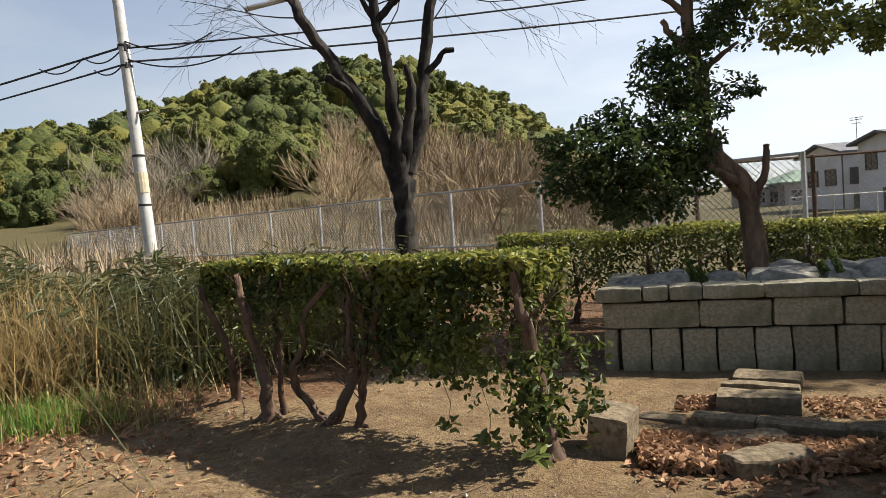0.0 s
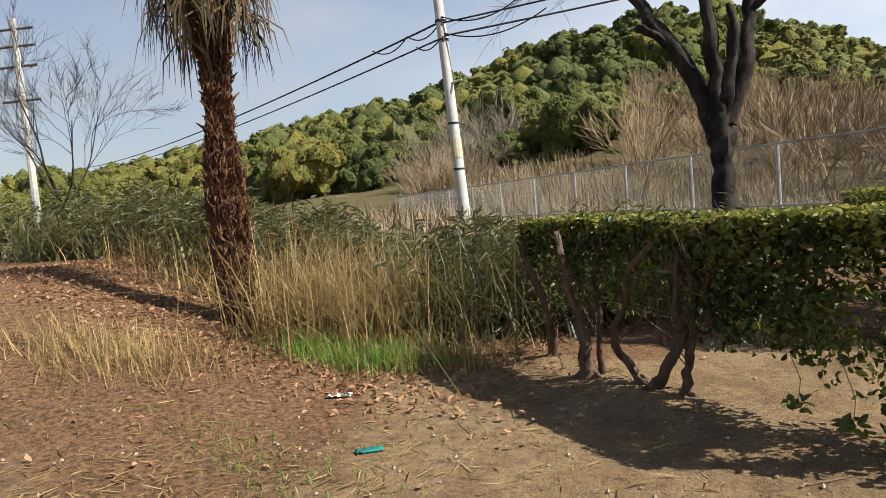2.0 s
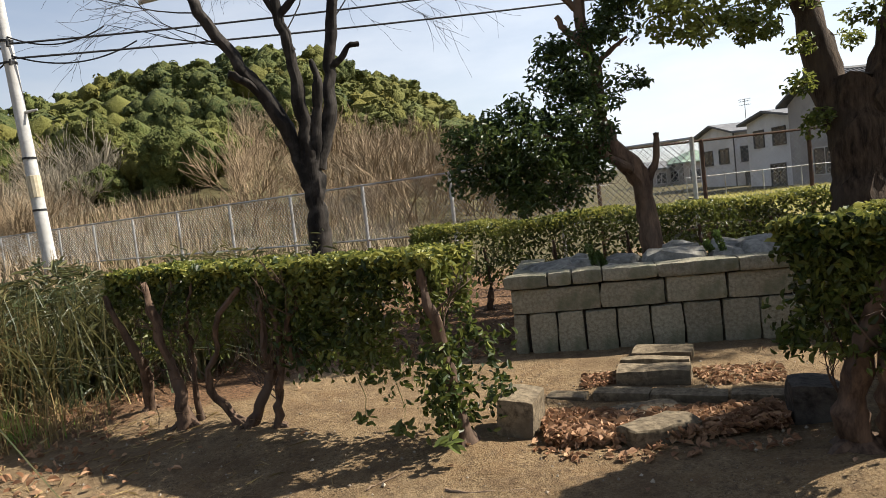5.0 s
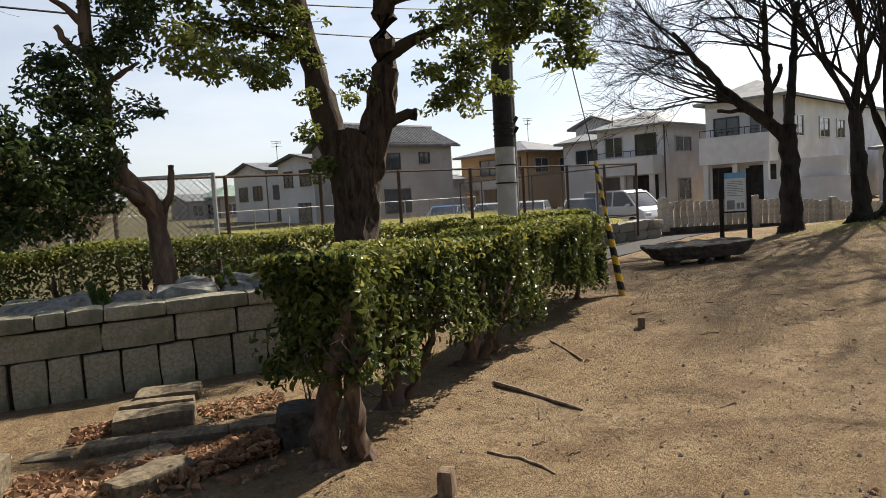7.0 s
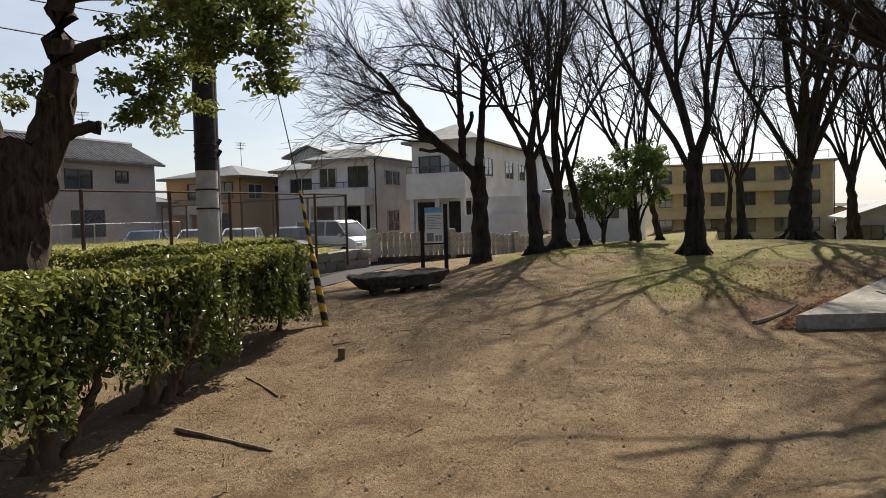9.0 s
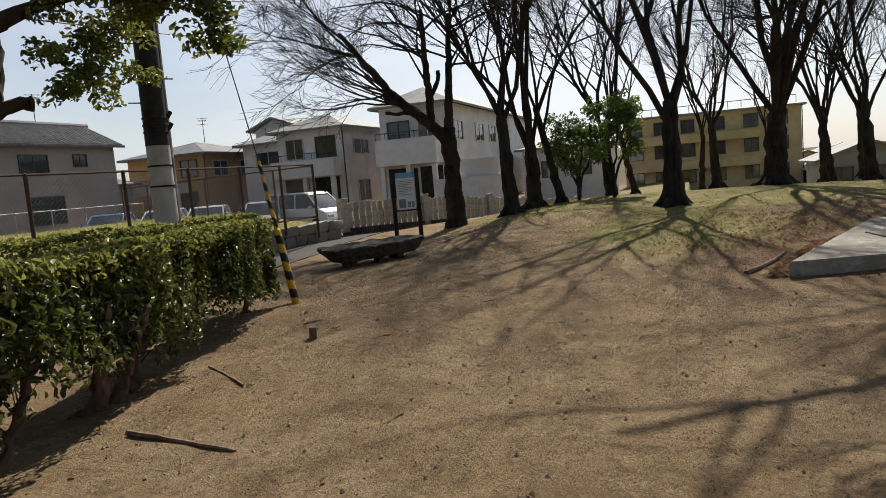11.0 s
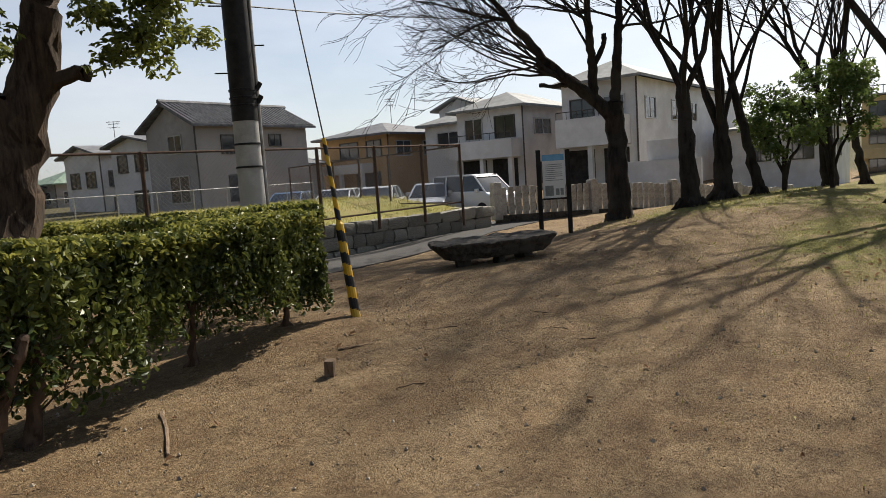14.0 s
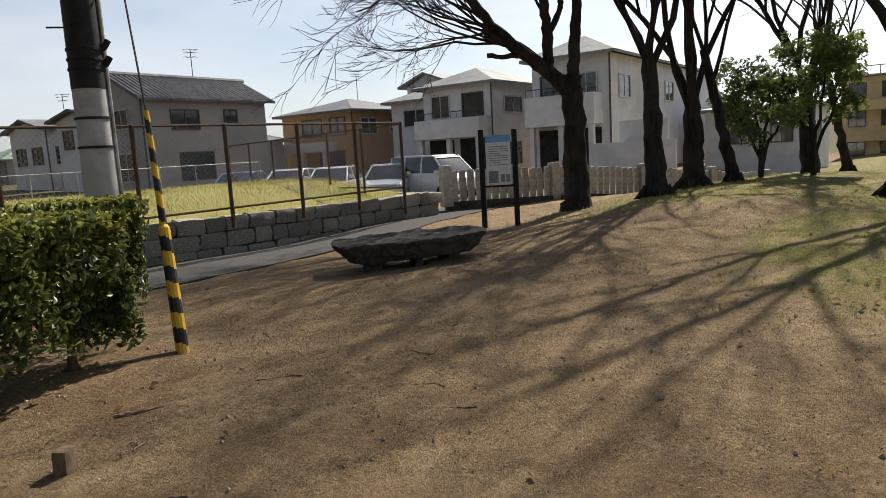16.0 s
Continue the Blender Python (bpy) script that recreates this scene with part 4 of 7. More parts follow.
st_ = np.column_stack([r6.uniform(-7, 0.6, 5200), r6.uniform(1.6, 5.6, 5200)])
st_ = st_[(st_[:, 0] < -1.2 + r6.normal(0, 0.9, 5200)) & (lumps(np.column_stack([st_, 0 * st_[:, 0]]) * 2.0, 77) + r6.normal(0, 0.3, 5200) > 0.1)]
st_ = np.column_stack([st_, ground_z(st_[:, 0], st_[:, 1]) + 0.012])
tagged(part("straw_litter", kites(Buf(), st_, np.tile([0, 0, 1.0], (len(st_), 1)), 0.13, r6, 0.055, 0.0, 0.12), M_REED), "scattered dry straw and broken stalks on the earth", "straw", "", "stuff")
blades("dry_reeds", strip(1500, ((-5.0, 6.2), (-4.4, 6.5), (-3.7, 6.8)), (0.35, 0.4)), 1.2, 0.016, M_REED, "stand of tall dry straw-coloured reeds", "reeds", 31, 0.45, 0.9, 4)
blades("dry_reeds", strip(900, ((-9.5, 8.4), (-7.2, 7.6), (-5.6, 7.0)), (0.6, 0.5)), 0.6, 0.018, M_REED, "stand of tall dry straw-coloured reeds", "reeds", 32, 0.35, 0.5)
blades("bamboo_grass", strip(7000, ((-15, 10.6), (-11, 9.8), (-8, 9.0), (-5.5, 8.4), (-3.0, 9.0), (-1.5, 9.8)), (0.8, 0.6)), 1.0, 0.04, M_REEDGREEN, "dense dull green bamboo grass on a bank", "bamboo grass", 33, 0.55, 1.1, 4)
blades("bamboo_grass", strip(3600, ((-3.6, 7.2), (-2.6, 7.9), (-1.7, 8.9)), (0.45, 0.45)), 1.1, 0.026, M_REEDGREEN, "dense dull green bamboo grass on a bank", "bamboo grass", 34, 0.35, 0.8, 4)
BAND = ((-15, 10.2), (-11, 9.4), (-8, 8.6), (-5.5, 8.0), (-3.4, 7.9), (-2.4, 8.4), (-1.5, 9.4))
lf_ = strip(15000, BAND, (0.6, 0.55))
lz_ = 1.12 * r6.uniform(0, 1, len(lf_)) ** 0.7
lp_ = np.column_stack([lf_, ground_z(lf_[:, 0], lf_[:, 1]) + lz_ * (1 + 0.25 * np.sin(lf_[:, 0] * 3.1) * np.cos(lf_[:, 1] * 2.3))])
la_ = r6.normal(0, 1, (len(lf_), 3)) * (1, 1, 0.35) - (0, 0, 0.25)
tagged(part("bamboo_leaves", kites(Buf(), lp_, np.tile([0, -0.3, 1.0], (len(lf_), 1)), 0.19, r6, 0.13, 0.08, 0.5, la_), M_REEDGREEN), "long dull green bamboo-grass leaves in a thicket", "bamboo leaves", "", "stuff")
blades("fresh_grass", strip(1500, ((-4.3, 5.6), (-3.2, 5.75)), (0.3, 0.2)), 0.26, 0.010, M_GRASS, "tuft of bright green fresh grass", "grass", 35, 0.3, 0.6)
blades("dry_grass", strip(900, ((-6.2, 4.2), (-5.2, 4.1), (-4.9, 4.5)), (0.4, 0.3)), 0.3, 0.010, M_REED, "thin tufts of dry straw-coloured grass", "grass", 36, 0.5, 0.8)
blades("dry_grass", strip(500, ((-4.5, 5.6), (-3.0, 5.7), (-2.6, 5.9)), (0.3, 0.25)), 0.35, 0.010, M_REED, "thin tufts of dry straw-coloured grass", "grass", 38, 0.5, 0.8)
blades("sparse_weeds", strip(260, ((-3.8, 3.6), (-3.0, 3.3), (-2.4, 3.0)), (0.35, 0.2)), 0.09, 0.008, M_GRASS, "sparse low green weeds on bare earth", "weeds", 37, 0.5, 0.8, 2)
mp_ = np.column_stack([13.8 + r6.normal(0, 2.6, 14000), 0.4 + r6.normal(0, 1.5, 14000)])
blades("moss_grass", mp_, 0.035, 0.010, M_LAWN, "thin yellow-green winter grass on earth", "grass", 39, 0.5, 0.8, 1)
mp_ = np.column_stack([r6.uniform(15.6, 24, 5000), r6.uniform(2.2, 6.0, 5000)])
blades("verge_grass", mp_, 0.06, 0.012, M_LAWN, "thin green grass along the tree line", "grass", 40, 0.5, 0.8, 1)

FIRST_STEMS = [([(0.60, 4.02, -0.03), (0.56, 3.98, 0.30), (0.52, 3.92, 0.62), (0.45, 3.84, 0.95), (0.42, 3.86, 1.18)], 0.046),
               ([(-1.38, 5.28, -0.03), (-1.40, 5.26, 0.30), (-1.46, 5.22, 0.65), (-1.50, 5.18, 1.05), (-1.55, 5.25, 1.2)], 0.044),
               ([(-0.93, 5.10, -0.03), (-1.10, 5.10, 0.22), (-1.16, 5.02, 0.45), (-0.98, 4.94, 0.62), (-1.02, 4.86, 0.85), (-0.78, 4.80, 1.10)], 0.032),
               ([(-0.86, 5.00, -0.03), (-0.74, 4.92, 0.18), (-0.62, 4.82, 0.45), (-0.66, 4.74, 0.68), (-0.62, 4.72, 1.0)], 0.036),
               ([(-0.64, 4.86, -0.03), (-0.60, 4.80, 0.25), (-0.55, 4.78, 0.55), (-0.56, 4.72, 1.05)], 0.032),
               ([(-1.85, 5.95, -0.03), (-1.80, 5.85, 0.28), (-1.84, 5.75, 0.6), (-1.95, 5.68, 0.9), (-2.0, 5.7, 1.1)], 0.038),
               ([(-1.30, 5.36, -0.03), (-1.28, 5.28, 0.4), (-1.26, 5.20, 0.8), (-1.20, 5.2, 1.15)], 0.020),
               ([(-0.45, 4.72, 0.55), (-0.48, 4.58, 0.8), (-0.36, 4.55, 1.0), (-0.30, 4.6, 1.15)], 0.022)]
hedge("hedge", FIRST_LINE, 0.50, (1.20, 1.20), ((0, 0.08), (0.05, 0.14), (0.12, 0.30), (0.42, 0.28), (0.52, 0.42), (0.8, 0.36), (1, 0.30)), ((0, 0.8), (0.15, 0.8), (0.4, 0.95), (0.52, 1.3), (1, 1.35)),
      FIRST_STEMS, 24000, "clipped evergreen hedge with bare brown stems showing below", 61, 0.055, True, (-0.05, -0.07))
SECOND_STEMS = [([(2.44, 3.00, -0.03), (2.40, 2.98, 0.3), (2.44, 2.86, 0.7), (2.48, 2.76, 1.1)], 0.075), ([(2.62, 2.94, -0.03), (2.52, 2.86, 0.3), (2.50, 2.78, 0.7), (2.55, 2.72, 1.0)], 0.06),
                ([(3.40, 3.58, -0.03), (3.38, 3.48, 0.4), (3.34, 3.36, 0.9)], 0.06), ([(3.52, 3.58, -0.03), (3.60, 3.42, 0.35), (3.66, 3.3, 0.8)], 0.035), ([(3.30, 3.56, -0.03), (3.24, 3.42, 0.3), (3.16, 3.34, 0.75)], 0.028),
                ([(4.48, 3.86, -0.03), (4.50, 3.76, 0.4), (4.46, 3.60, 0.9)], 0.06), ([(4.66, 3.88, -0.03), (4.74, 3.74, 0.4), (4.84, 3.62, 0.8)], 0.045), ([(4.94, 4.00, -0.03), (4.98, 3.86, 0.5), (4.95, 3.8, 0.9)], 0.045),
                ([(6.36, 4.58, -0.03), (6.35, 4.5, 0.5), (6.3, 4.45, 0.9)], 0.028), ([(7.5, 4.8, -0.03), (7.5, 4.75, 0.5), (7.5, 4.7, 0.9)], 0.028)]
hedge("hedge", SECOND_LINE, 0.62, (1.19, 1.04), ((0, 0.30), (0.07, 0.34), (0.12, 0.46), (0.17, 0.16), (0.24, 0.20), (0.30, 0.42), (0.40, 0.24), (0.5, 0.12), (0.66, 0.24), (0.9, 0.2), (1, 0.06)), ((0, 0.75), (0.45, 0.65), (0.6, 0.35), (1, 0.3)),
      SECOND_STEMS, 40000, "thick clipped evergreen hedge with glossy leaves", 62, 0.058)
BACK_STEMS = [([(x_, y_, -0.03), (x_ + 0.03, y_ - 0.1, 0.4), (x_ - 0.04, y_ - 0.2, 0.95)], 0.04) for x_, y_ in ((1.15, 9.3), (1.7, 9.1), (2.6, 8.85), (3.6, 8.8), (4.6, 8.75), (5.7, 8.85), (6.9, 8.5))]
hedge("hedge", [(0.9, 9.7), (2.0, 9.1), (4.0, 8.95), (6.0, 9.0), (7.2, 8.35), (8.15, 6.9), (8.3, 5.95), (7.92, 5.25)], 0.8, (1.22, 1.14), ((0, 0.25), (1, 0.18)), ((0, 0.7), (0.4, 0.35), (1, 0.3)),
      BACK_STEMS, 30000, "long clipped evergreen hedge behind the stone enclosure", 63, 0.06)
# shoots hanging at the foot of the first hedge
sh_ = np.column_stack([r6.normal(0, 0.06, 170) + 0.80, r6.normal(0, 0.08, 170) + 4.06, r6.uniform(0.10, 0.75, 170)])
bb = kites(Buf(), sh_, np.tile([0.3, -0.6, 0.6], (170, 1)), 0.06, r6, 0.5, 0.15, 0.8)
for cx_, cy_, cz_ in ((-0.05, 4.05, 0.27), (0.18, 3.86, 0.23), (0.42, 3.66, 0.18)):
    tube(bb, [(cx_, cy_, cz_), (cx_ + 0.02, cy_ + 0.06, cz_ + 0.12), (cx_ - 0.02, cy_ + 0.14, 0.50)], [0.0015, 0.002, 0.003], 4, False)
    ang_ = np.linspace(0, 6.28, 11, endpoint=False)
    pp_ = np.stack([cx_ + 0.05 * np.cos(ang_), cy_ + 0.05 * np.sin(ang_), cz_ + 0.03 * np.sin(2 * ang_)], 1)
    kites(bb, pp_, np.tile([0.2, -0.6, 0.8], (11, 1)), 0.085, r6, 0.4, 0.1, 0.4, np.stack([np.cos(ang_), np.sin(ang_), 0 * ang_], 1))
tagged(part("low_shoots", bb, M_HEDGE), "leafy low shoots at the foot of the hedge", "shoots", "", "stuff")


# ---- trees ----
def skin(b, pts, radii, seed, sides=12, lump=0.12, steps=22, girth=0.78):
    """A lumpy limb: a tube whose girth swells and narrows."""
    r = np.random.default_rng(seed)
    p = smooth_line(pts, steps, r, 0.0)
    p[1:-1] += r.normal(0, 1, (steps - 2, 3)) * np.linalg.norm(np.diff(p, axis=0), axis=1)[1:, None] * 0.08
    rad = np.interp(np.linspace(0, 1, steps), np.linspace(0, 1, len(radii)), radii)
    rad = rad * girth * (1 + lump * np.sin(np.linspace(0, 17, steps) + seed) * r.uniform(0.3, 1, steps))
    tube(b, p, rad, sides)
    v = b.v[-3] if sides > 4 else b.v[-1]
    v += r.normal(0, 1, v.shape) * np.repeat(rad, sides)[:, None] * 0.085
    return p, rad


def pruned_tree():
    """The pollarded bare tree behind the first hedge."""
    base = thing("bare_tree", pose(0, 0, 0), "dark pollarded bare tree with three rising limbs", "tree")
    r = np.random.default_rng(71)
    b = Buf()
    skin(b, [(-0.66, 12.0, -0.3), (-0.66, 12.0, 1.2), (-0.68, 12.05, 1.9), (-0.66, 12.05, 2.7)], [0.34, 0.24, 0.22, 0.28], 1)
    p1, _ = skin(b, [(-0.72, 12.05, 2.2), (-1.0, 12.05, 3.2), (-1.7, 12.1, 4.35), (-2.35, 12.15, 5.4), (-2.7, 12.2, 6.6)], [0.19, 0.17, 0.14, 0.115, 0.09], 2)
    p2, _ = skin(b, [(-0.66, 12.02, 2.5), (-0.72, 11.9, 3.4), (-0.78, 11.8, 4.4), (-0.95, 11.8, 5.4), (-0.8, 11.8, 6.6)], [0.18, 0.15, 0.125, 0.10, 0.08], 3)
    p3, _ = skin(b, [(-0.55, 12.05, 2.4), (-0.25, 12.1, 3.3), (-0.15, 12.12, 4.3), (0.02, 12.14, 5.2), (0.3, 12.2, 6.6)], [0.18, 0.15, 0.13, 0.125, 0.11], 4)
    p4, _ = skin(b, [(-0.6, 12.0, 2.4), (-0.47, 11.95, 3.3), (-0.36, 11.9, 3.9), (-0.46, 11.9, 4.25)], [0.15, 0.12, 0.10, 0.05], 5)
    skin(b, [(-1.35, 12.05, 3.75), (-1.6, 11.95, 4.0), (-1.85, 11.9, 4.12)], [0.10, 0.085, 0.095], 6, steps=8)
    skin(b, [(-0.12, 12.1, 4.15), (0.12, 12.1, 4.3), (0.2, 12.1, 4.52), (0.4, 12.1, 4.5)], [0.08, 0.07, 0.06, 0.06], 7, steps=9)
    skin(b, [(-0.72, 11.8, 4.4), (-0.9, 11.8, 4.9), (-1.25, 11.75, 5.6)], [0.07, 0.06, 0.05], 8, steps=8)
    skin(b, [(-0.9, 11.8, 5.0), (-0.65, 11.8, 5.25), (-0.45, 11.8, 5.4)], [0.09, 0.08, 0.06], 9, steps=8)
    part("trunk", b, M_BARKA, base, "", True)
    t = Buf()
    for p, n, side in ((p1, 10, -1), (p2, 3, 0), (p3, 3, 1)):
        for q in range(n):
            k = r.integers(12, 21)
            out = []
            fork(r, p[k], (side * 1.0 + r.normal(0, .5), r.normal(0, .4), r.uniform(0.0, 0.8)), 2.0, 0.016, 2, out, 0.7, -0.12, (3, 5), 6, 0.6, 0.004)
            limbs(t, out)
    part("twig_mass", t, M_BARK, base, "", False, "stuff")


pruned_tree()


def leaf_cloud(b, r, centres, count, leaf, squash=0.7, droop=0.0):
    """Leaves in tufts round the twig ends given as (x, y, z, radius)."""
    c = np.asarray(centres, float)
    w = c[:, 3] ** 2
    pick = r.choice(len(c), count, p=w / w.sum())
    d = r.normal(0, 1, (count, 3))
    d /= np.linalg.norm(d, axis=1)[:, None]
    rad = r.uniform(0.25, 1.0, count) ** 0.5
    pos = c[pick, :3] + d * (c[pick, 3] * rad)[:, None] * np.array([1, 1, squash])
    return kites(b, pos, d * 0.5 + np.array([0, 0, 0.7]), leaf, r, 0.45, 0.14, 0.6)


def tufts(r, blobs, per):
    """Many small tufts filling larger blobs (x, y, z, radius)."""
    out = []
    for x, y, z, rad in blobs:
        for _ in range(int(per * rad * rad * 10) + 2):
            d = r.normal(0, 1, 3)
            d *= r.uniform(0.35, 1.0) / np.linalg.norm(d)
            out.append((x + d[0] * rad, y + d[1] * rad, z + d[2] * rad * 0.8, r.uniform(0.10, 0.22)))
    return out


def small_evergreen():
    """The leaning tree with glossy leaves behind the stone enclosure."""
    base = thing("evergreen_tree", pose(0, 0, 0), "leaning evergreen with crooked reddish trunk and cut stubs", "tree")
    r = np.random.default_rng(81)
    b = Buf()
    skin(b, [(3.40, 7.40, -0.1), (3.37, 7.38, 0.85), (3.36, 7.42, 1.35), (3.30, 7.45, 1.68), (3.02, 7.5, 1.98), (2.93, 7.55, 2.35), (2.99, 7.6, 2.85), (2.88, 7.65, 3.2), (2.87, 7.7, 3.8), (2.95, 7.7, 4.6)], [0.16, 0.15, 0.15, 0.16, 0.125, 0.11, 0.095, 0.085, 0.08, 0.06], 1, 12, 0.10, 40)
    skin(b, [(3.38, 7.4, 1.55), (3.5, 7.35, 1.75), (3.51, 7.33, 2.08)], [0.075, 0.05, 0.04], 2, 9, 0.08, 9)
    skin(b, [(3.25, 7.42, 1.62), (2.8, 7.2, 1.95), (2.3, 7.0, 2.1), (1.8, 6.9, 2.15)], [0.07, 0.055, 0.04, 0.015], 3, 8, 0.08, 12)
    skin(b, [(2.92, 7.63, 3.15), (2.72, 7.65, 3.35), (2.62, 7.65, 3.42), (2.58, 7.65, 3.55)], [0.07, 0.06, 0.05, 0.04], 4, 8, 0.1, 8)
    skin(b, [(2.87, 7.7, 3.6), (2.7, 7.7, 3.78), (2.55, 7.7, 3.85)], [0.06, 0.045, 0.03], 5, 8, 0.1, 8)
    skin(b, [(2.98, 7.6, 2.95), (3.12, 7.5, 3.08), (3.3, 7.4, 3.2)], [0.05, 0.04, 0.02], 6, 8, 0.1, 10)
    blobs = [(2.0, 7.0, 2.1, .48), (1.55, 6.95, 2.15, .40), (1.3, 6.95, 2.05, .28), (2.3, 7.0, 2.35, .42), (2.0, 6.95, 1.75, .38), (2.45, 7.05, 1.8, .34), (2.6, 7.1, 2.1, .36), (1.7, 7.0, 1.9, .32), (2.35, 7.1, 2.75, .36), (2.55, 7.25, 3.0, .34), (2.3, 7.2, 3.05, .25), (2.75, 7.3, 2.6, .32), (3.25, 7.4, 2.72, .22), (2.85, 7.5, 3.3, .3), (2.6, 7.3, 2.4, .3), (1.8, 7.0, 2.45, .22), (3.25, 7.5, 3.5, .35), (3.3, 7.5, 4.0, .5), (2.9, 7.6, 4.5, .6), (1.9, 6.95, 1.55, .26), (2.3, 7.0, 1.55, .24), (1.2, 6.95, 1.8, .24), (1.5, 6.95, 1.75, .28), (1.75, 6.95, 1.5, .2), (2.65, 7.1, 1.75, .24)]
    tf = tufts(r, blobs, 11)
    part("trunk", b, M_BARKC, base, "", True)
    t = Buf()
    for x, y, z, rad in tf[::3]:
        x0, y0, z0 = min(blobs, key=lambda q: (q[0] - x) ** 2 + (q[1] - y) ** 2 + (q[2] - z) ** 2)[:3]
        tube(t, smooth_line([(x0, y0, z0), ((x + x0) / 2, (y + y0) / 2, (z + z0) / 2 + .03), (x, y, z)], 4, r, 0.01), [0.009, 0.007, 0.005, 0.003], 3, False)
    part("twig_mass", t, M_BARK, base, "", False, "stuff")
    part("foliage", leaf_cloud(Buf(), r, tf, 15000, 0.066), M_CAMEL, base, "", False, "stuff")


small_evergreen()


def camphor():
    base = thing("camphor_tree", pose(0, 0, 0), "thick forked evergreen trunk with spreading leafy limbs", "tree")
    r = np.random.default_rng(91)
    eye = np.array([0.32, -0.21, 1.54])

    def far(pts):
        """Carries the plan out to the tree's true distance."""
        out = []
        for p in pts:
            q = eye + (np.array(p[:3]) - eye) * 1.25
            out.append((*q, *(1.25 * w for w in p[3:])))
        return out
    b = Buf()
    skin(b, far([(5.20, 6.25, 0.2), (5.20, 6.23, 0.6), (5.19, 6.22, 1.1), (5.22, 6.24, 1.8), (5.25, 6.26, 2.35)]), [0.56, 0.47, 0.43, 0.42, 0.38], 1, 16, 0.03, 20)
    skin(b, far([(5.17, 6.28, 1.5), (5.10, 6.34, 1.95), (5.02, 6.5, 2.7), (4.98, 6.62, 3.3), (4.85, 6.8, 4.4), (4.9, 7.0, 5.8)]), [0.26, 0.28, 0.25, 0.22, 0.17, 0.13], 2, 12, 0.06)
    skin(b, far([(5.25, 6.2, 1.5), (5.36, 6.16, 1.95), (5.55, 6.05, 2.7), (5.66, 6.0, 3.3), (5.66, 6.05, 4.4), (5.8, 6.1, 5.8)]), [0.28, 0.31, 0.28, 0.26, 0.2, 0.15], 3, 14, 0.06)
    skin(b, far([(5.6, 6.0, 2.45), (5.72, 5.85, 2.55), (5.8, 5.75, 2.53)]), [0.12, 0.10, 0.11], 4, 9, 0.1, 7)
    limb = [[(5.62, 6.02, 3.25), (6.0, 5.6, 3.5), (6.35, 5.2, 3.65), (6.6, 4.9, 3.9)], [(4.95, 6.6, 3.3), (4.4, 6.7, 3.55), (3.8, 6.8, 3.6)], [(5.7, 6.0, 3.9), (6.5, 5.0, 4.1), (7.0, 4.2, 3.9)], [(4.9, 6.75, 4.1), (4.3, 6.2, 4.4), (3.7, 5.8, 4.3)]]
    for q, l in enumerate(limb):
        skin(b, far(l), [0.15, 0.08, 0.05, 0.03], 10 + q, 9, 0.08, 12)
    blobs = [(6.05, 5.15, 2.95, .38), (6.0, 5.2, 2.7, .3), (5.85, 5.3, 2.62, .25), (6.25, 5.1, 3.2, .38), (6.0, 5.4, 3.45, .4), (5.75, 5.4, 3.0, .26), (6.2, 4.9, 2.75, .24),
             (6.95, 4.1, 3.05, .30), (6.75, 4.2, 3.2, .34), (7.05, 4.1, 3.3, .30), (6.55, 4.3, 3.35, .30), (6.9, 4.3, 3.6, .40), (6.5, 4.6, 3.75, .4), (6.9, 4.0, 2.85, .2),
             (4.4, 6.6, 3.45, .40), (4.0, 6.75, 3.45, .38), (3.6, 6.9, 3.55, .35), (4.6, 6.4, 3.25, .3), (4.2, 6.5, 3.8, .45), (3.7, 6.7, 3.9, .45), (3.3, 6.6, 3.95, .4), (4.75, 6.5, 3.6, .35), (3.1, 6.9, 3.7, .28),
             (5.15, 5.9, 2.9, .16), (4.72, 6.3, 2.75, .14), (4.85, 6.2, 1.95, .18), (4.7, 6.3, 2.35, .16), (5.4, 6.6, 2.9, .2),
             (6.3, 5.2, 4.0, .6), (5.6, 5.6, 4.5, .7), (4.7, 6.2, 4.6, .7), (3.9, 6.4, 4.6, .6), (6.8, 4.6, 4.3, .6), (5.3, 6.3, 5.3, .9), (6.2, 5.7, 5.0, .8), (4.3, 6.9, 5.2, .8)]
    near = [(x - 0.55, y - 0.1, z, q) for x, y, z, q in blobs[7:14]]
    blobs = far(blobs[:7] + blobs[14:]) + near + [(5.9, 4.2, 3.3, .4), (3.45, 7.75, 3.55, .36), (3.95, 7.5, 3.35, .34), (4.4, 7.25, 3.2, .32), (4.7, 7.1, 3.05, .26), (3.6, 7.1, 3.35, .28), (4.0, 6.9, 3.1, .24), (4.4, 6.65, 3.05, .26), (5.6, 4.6, 3.6, .5), (6.6, 4.2, 3.8, .5), (6.3, 4.6, 4.2, .6)]
    tf = tufts(r, blobs, 6)
    t = Buf()
    for x, y, z, rad in tf[::3]:
        x0, y0, z0 = min(blobs, key=lambda q: (q[0] - x) ** 2 + (q[1] - y) ** 2 + (q[2] - z) ** 2)[:3]
        tube(t, smooth_line([(x0, y0, z0), ((x + x0) / 2, (y + y0) / 2, (z + z0) / 2 + .03), (x, y, z)], 4, r, 0.01), [0.01, 0.008, 0.006, 0.003], 3, False)
    part("trunk", b, M_BARKD, base, "", True)
    part("twig_mass", t, M_BARK, base, "", False, "stuff")
    part("foliage", leaf_cloud(Buf(), r, tf, 30000, 0.082), M_CAMPHOR, base, "", False, "stuff")


camphor()


